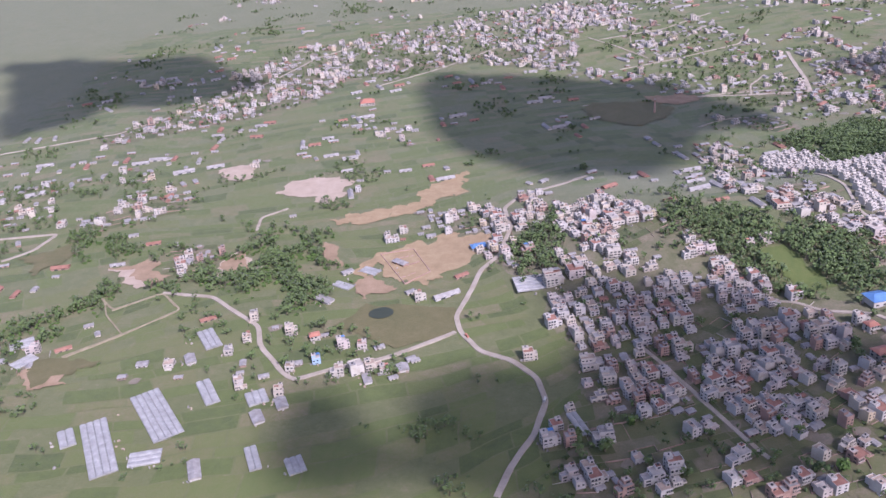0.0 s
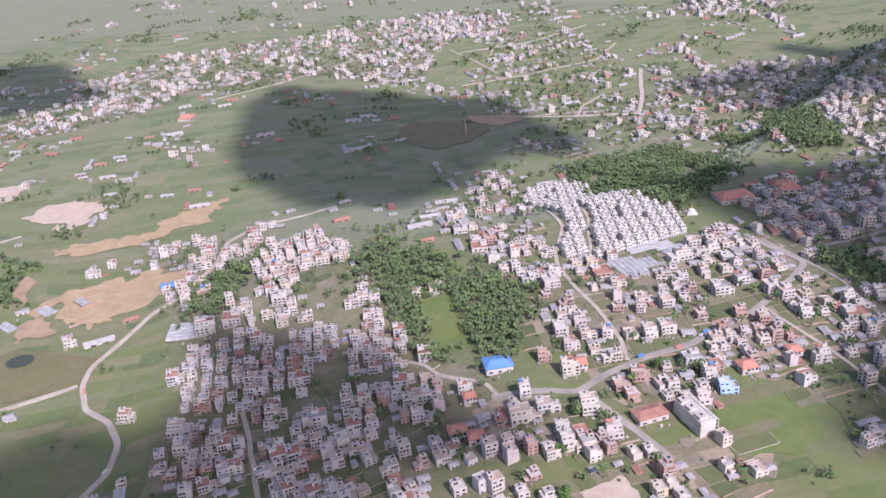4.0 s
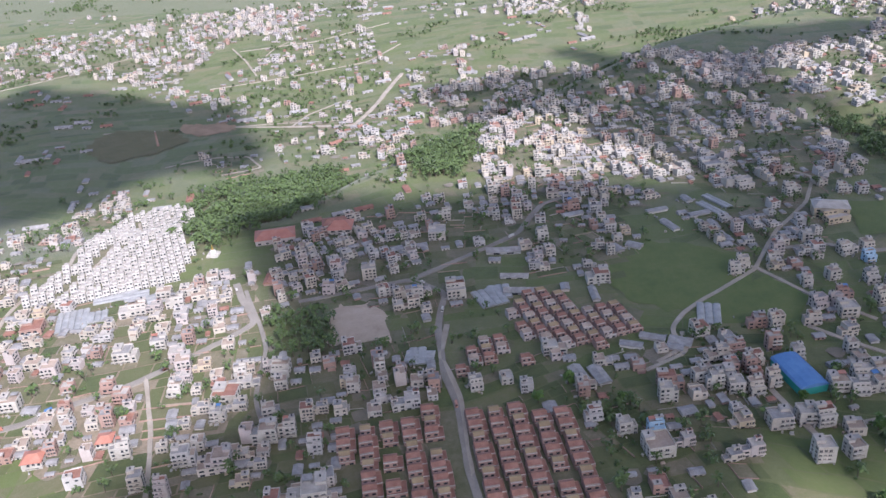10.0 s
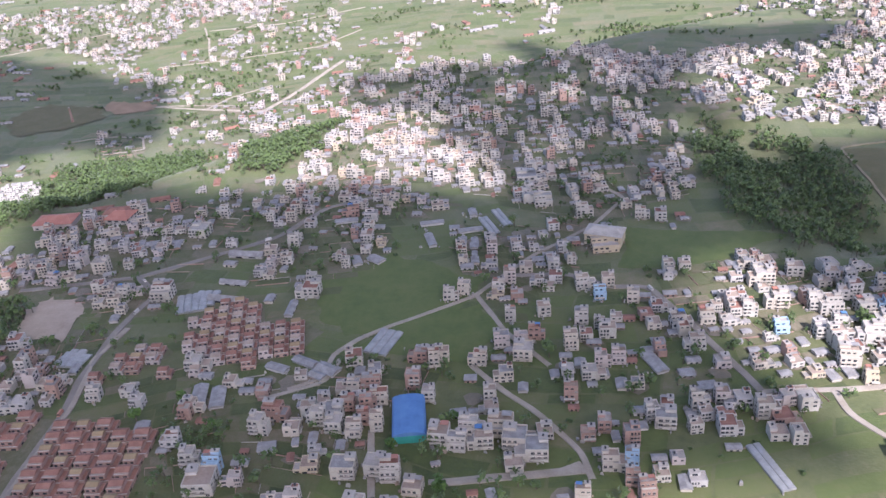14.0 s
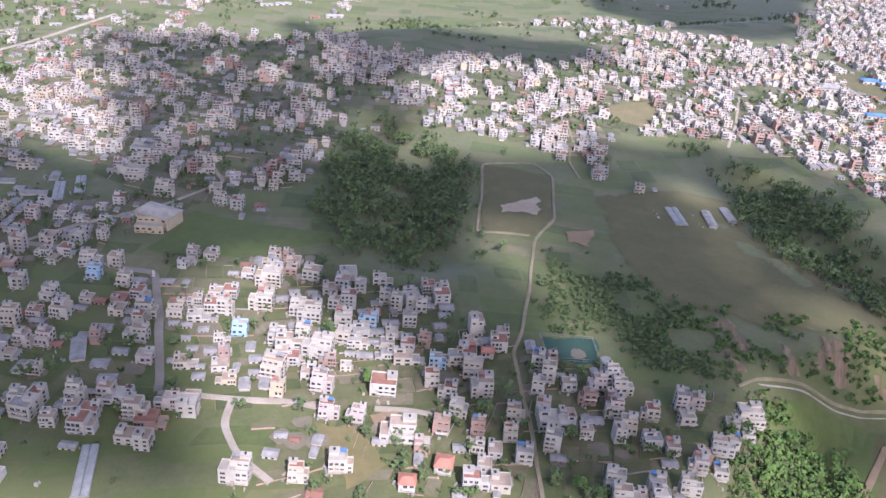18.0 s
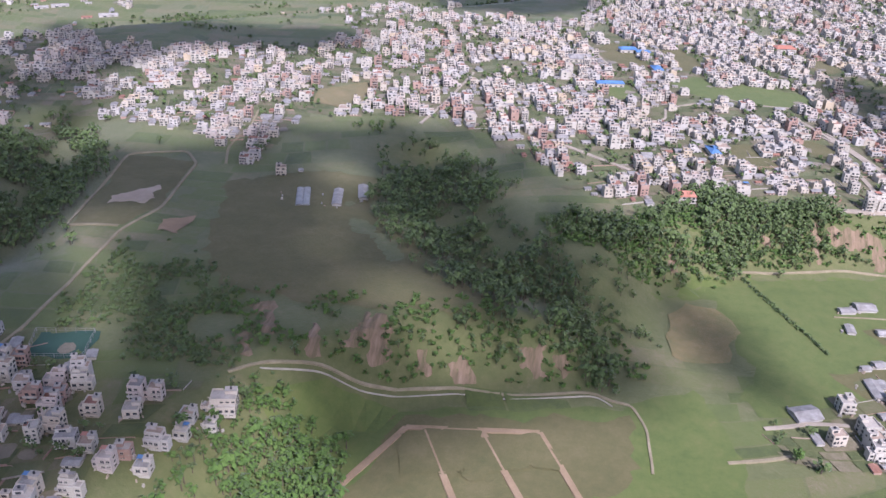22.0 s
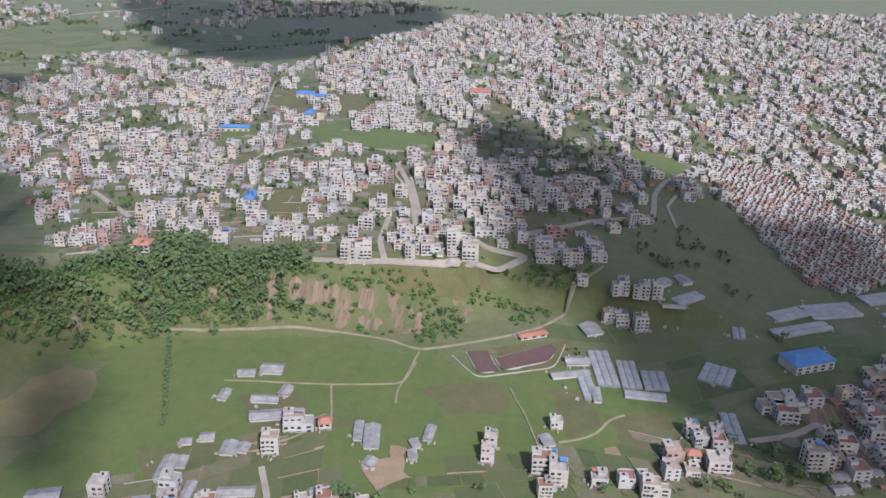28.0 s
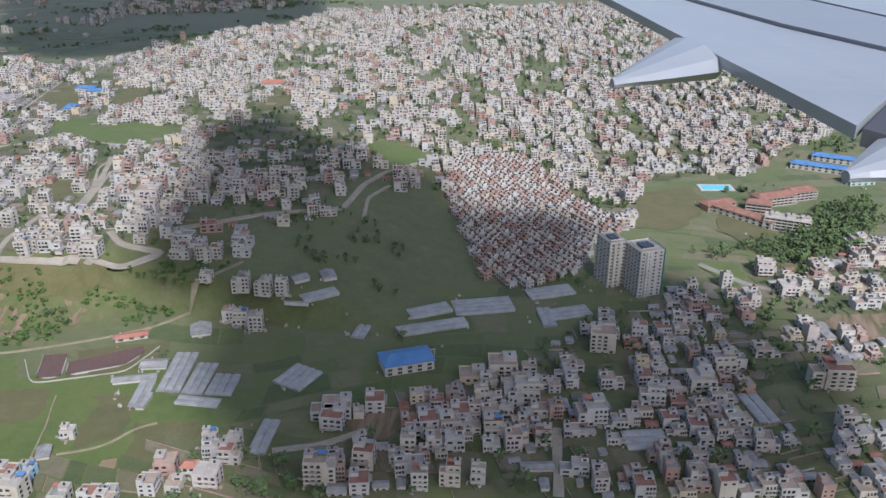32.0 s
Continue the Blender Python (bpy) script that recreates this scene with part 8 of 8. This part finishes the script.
rows = [(x, y, tree_rng.uniform(0, 6.3), tree_rng.uniform(0.6, 1.1), tree_rng.choice((0, 1, 2, 3, 4, 5, 6, 6, 7, 7, 8, 8))) for (x, y), good in zip(loose, keep) if good
        and all(math.hypot(x - p, y - q) > 2.2 for i in (-1, 0, 1) for j in (-1, 0, 1) for p, q in home.get((int(x // 4) + i, int(y // 4) + j), ()))]

# trees in open land stand in small groups, those of the far town are slighter
groups, extra = [], []
for x, y, a, s, k in rows:
    groups.append((x, y, a, s, 9 + k % 3 if y > 540 else k))
    if not any(home.get((int(x // 4) + i, int(y // 4) + j)) for i in (-3, 0, 3) for j in (-3, 0, 3)):
        for _ in range(tree_rng.choice((0, 1, 2, 3))):
            extra.append((x + tree_rng.gauss(0, 3.4), y + tree_rng.gauss(0, 1.8), tree_rng.uniform(0, 6.3), tree_rng.uniform(0.5, 1.0), 9 + tree_rng.randrange(3) if y > 540 else tree_rng.randrange(9)))
ex, ey = np.array([e[0] for e in extra]), np.array([e[1] for e in extra])
free = np.min([to_line(ex, ey, line, False)[0] - wide / 2 for wide, line in NEAR_LANES], axis=0)
groups += [e for e, room in zip(extra, free) if room > 0.8]
rows = groups


def tree(x, y, size, rng):
    ob = base("tree", x, y, rng.uniform(0, 360))
    r, tall = size * rng.uniform(0.38, 0.5), size
    trunk = Solid().drum(0, 0, -0.3, 0.05 * size, tall * 0.55, 0, 7, 0.025 * size)
    for k in range(4):
        a = k * 1.6 + rng.random()
        p, q = Vector((0, 0, tall * (0.3 + 0.06 * k))), Vector((r * 0.6 * math.cos(a), r * 0.6 * math.sin(a), tall * (0.55 + 0.06 * k)))
        s = 0.014 * size
        trunk.add([(p.x - s, p.y, p.z), (p.x + s, p.y, p.z), (p.x, p.y + s, p.z + s), tuple(q)], [(0, 1, 3), (1, 2, 3), (2, 0, 3)])
    part("trunk", trunk, bark, ob)
    v, f = crown_quads(r, tall, 150, rng)
    part("crown", Solid().add(v, f), leaf if rng.random() < 0.6 else leaf_bright, ob)
    return tagged(ob, "broadleaf tree with a ragged green crown", "tree", "garden trees")


near = [r for r in rows if r[1] < 215 + 0.25 * r[0]]
for x, y, *_ in near[:90]:
    tree(x, y, tree_rng.uniform(3.0, 5.2), tree_rng)
joined("scattered_trees", FAR_TREES, near[90:] + [r for r in rows if r[1] >= 215 + 0.25 * r[0]], [leaf, bark], "scattered garden trees and bushes between houses and fields", "trees")
hedge = [(812 + 20 * k / 40 + tree_rng.uniform(-0.4, 0.4), 477 - 43 * k / 40 + tree_rng.uniform(-0.4, 0.4), tree_rng.uniform(0, 6), tree_rng.uniform(0.7, 1.0), tree_rng.randrange(6, 9)) for k in range(41)]
joined("hedge", FAR_TREES, hedge, [leaf, bark], "dark green hedge along a ditch between fields", "hedge")

# ---- the aircraft's wing, at the end of the approach ----
def aircraft_wing():
    """The trailing half of a wing seen from the cabin: skin, spoiler strip, flap edge and the fairings of the flap tracks."""
    white = material("wing_white", [(0.25, 0.255, 0.262), (0.29, 0.295, 0.302), (0.325, 0.33, 0.335)], 0.35, 0.3, 2.0, 0.02, 0.5)
    grey = material("wing_grey", [(0.22, 0.227, 0.238), (0.26, 0.267, 0.278)], 0.4, 0.3, 2.0, 0.02, 0.5)
    dark = material("wing_gap", [(0.05, 0.05, 0.055), (0.08, 0.08, 0.085)], 0.6, 0.5, 3.0, 0.02)
    ob = new("aircraft_wing")
    ob.matrix_world = Matrix.Translation((1052.77, 309.37, 106.37))

    def plate(pts, thick, drop=0.0):
        n = len(pts)
        v = [(x, y, z) for x, y, z in pts] + [(x, y, z - thick) for x, y, z in pts]
        return Solid().add(v, [tuple(range(n)), tuple(reversed(range(n, 2 * n)))] + [(k, n + k, n + (k + 1) % n, (k + 1) % n) for k in range(n)])

    part("flap", plate([(0.70, 2.39, 0.0), (0.885, 2.75, 0.012), (1.05, 3.42, 0.02), (0.75, 3.93, 0.02), (0.35, 4.85, 0.02), (-0.10, 6.1, 0.02), (-0.36, 6.1, 0.0), (0.03, 4.78, 0.0), (0.47, 3.19, 0.0)], 0.04), white, ob, "pale grey painted flap panel")
    part("spoiler", plate([(1.055, 3.43, 0.035), (1.32, 3.9, 0.05), (0.85, 5.0, 0.05), (0.30, 6.1, 0.05), (-0.09, 6.1, 0.035), (0.36, 4.86, 0.035), (0.76, 3.94, 0.035)], 0.05), grey, ob, "grey spoiler strip with worn joints")
    part("wing_skin", plate([(1.33, 3.91, 0.055), (2.2, 5.2, 0.08), (1.6, 6.1, 0.08), (0.31, 6.1, 0.055), (0.86, 5.01, 0.055)], 0.07), white, ob)
    part("flap_gap", plate([(0.72, 2.40, -0.01), (0.80, 2.36, -0.02), (1.02, 2.80, -0.01), (1.10, 3.2, 0.0), (0.90, 2.76, 0.0)], 0.05), dark, ob, "dark gap between flap sections")
    part("inner_flap", plate([(0.81, 2.33, -0.03), (1.0, 2.2, -0.03), (1.5, 2.9, 0.0), (1.12, 3.15, 0.0)], 0.05), white, ob)

    def fairing(tip, left, right, low):
        """A boat-shaped cover under the trailing edge, narrowing to a blunt tail."""
        s, n = Solid(), 10
        a, b, t = Vector(left), Vector(right), Vector(tip)
        v = []
        for k in range(7):
            u = k / 6
            mid = (a + b) / 2 * (1 - u) + t * u
            half = (b - a) / 2 * (1 - u) ** 0.55 if u < 1 else (b - a) * 0.02
            half = (b - a) / 2 * max(0.10, (1 - u) ** 0.8)
            for j in range(n):
                w = math.pi * 2 * j / n
                v.append(tuple(mid + half * math.cos(w) + Vector((0, 0, low * (1 - 0.75 * u) * math.sin(w)))))
        f = [(k * n + j, k * n + (j + 1) % n, (k + 1) * n + (j + 1) % n, (k + 1) * n + j) for k in range(6) for j in range(n)]
        return s.add(v, f + [tuple(range(6 * n, 7 * n))])

    part("flap_track_fairing", fairing((0.04, 2.99, -0.05), (0.28, 3.78, -0.05), (0.45, 3.28, -0.05), 0.07), white, ob)
    part("flap_track_fairing", fairing((0.62, 2.12, -0.06), (0.80, 2.50, -0.06), (0.95, 2.20, -0.06), 0.06), white, ob)
    return tagged(ob, "pale grey aircraft wing with flap panels and track fairings", "aircraft wing")


aircraft_wing()

# ---- clouds ----
CLOUD_BASE = 470.0


def cloud(key, r=13.0, thin=0.0):
    """A broken cumulus of many puffs overhead."""
    rng, poly = random.Random(key), SHADE[key]
    puff = bmesh.new()
    bmesh.ops.create_icosphere(puff, subdivisions=1, radius=1)
    pv, pf = [v.co.copy() for v in puff.verts], [[v.index for v in f.verts] for f in puff.faces]
    puff.free()
    s = Solid()
    xs, ys = [p[0] for p in poly], [p[1] for p in poly]
    step = r * 0.66
    for x in np.arange(min(xs), max(xs), step):
        for y in np.arange(min(ys), max(ys), step):
            px, py = x + rng.uniform(-0.3, 0.3) * step, y + rng.uniform(-0.3, 0.3) * step
            sway = noise.noise_vector(Vector((px * 0.022, py * 0.022, 3.0))) * 15 + noise.noise_vector(Vector((px * 0.06, py * 0.06, 6.0))) * 7
            far, within = to_line(np.array([px + sway.x]), np.array([py + sway.y]), poly, True)
            if not within[0] or far[0] < r * 0.35 or rng.random() < thin:
                continue
            ground_z = float(height(px, py))
            up = CLOUD_BASE + rng.uniform(0, 14)
            k = (up - ground_z) / to_sun.z
            q = min(r, far[0] + 2) * rng.uniform(0.75, 1.1)
            s.add([(px + to_sun.x * k + v.x * q, py + to_sun.y * k + v.y * q, up + v.z * q * 0.55) for v in pv], [tuple(f) for f in pf])
    return tagged(part("cloud", s, cloud_white), "broken white fair-weather cloud", "cloud", kind="stuff")


THIN = {"E23": 0.66, "G19": 0.66, "D13": 0.42, "C9": 0.12, "V20": 0.45, "V21": 0.3, "P17": 0.3, "S23": 0.1, "S28": 0.5, "S19": 0.45}
for key in SHADE:
    cloud(key, 7.5 if THIN.get(key, 0) > 0.2 else 13.0, THIN.get(key, 0.0))
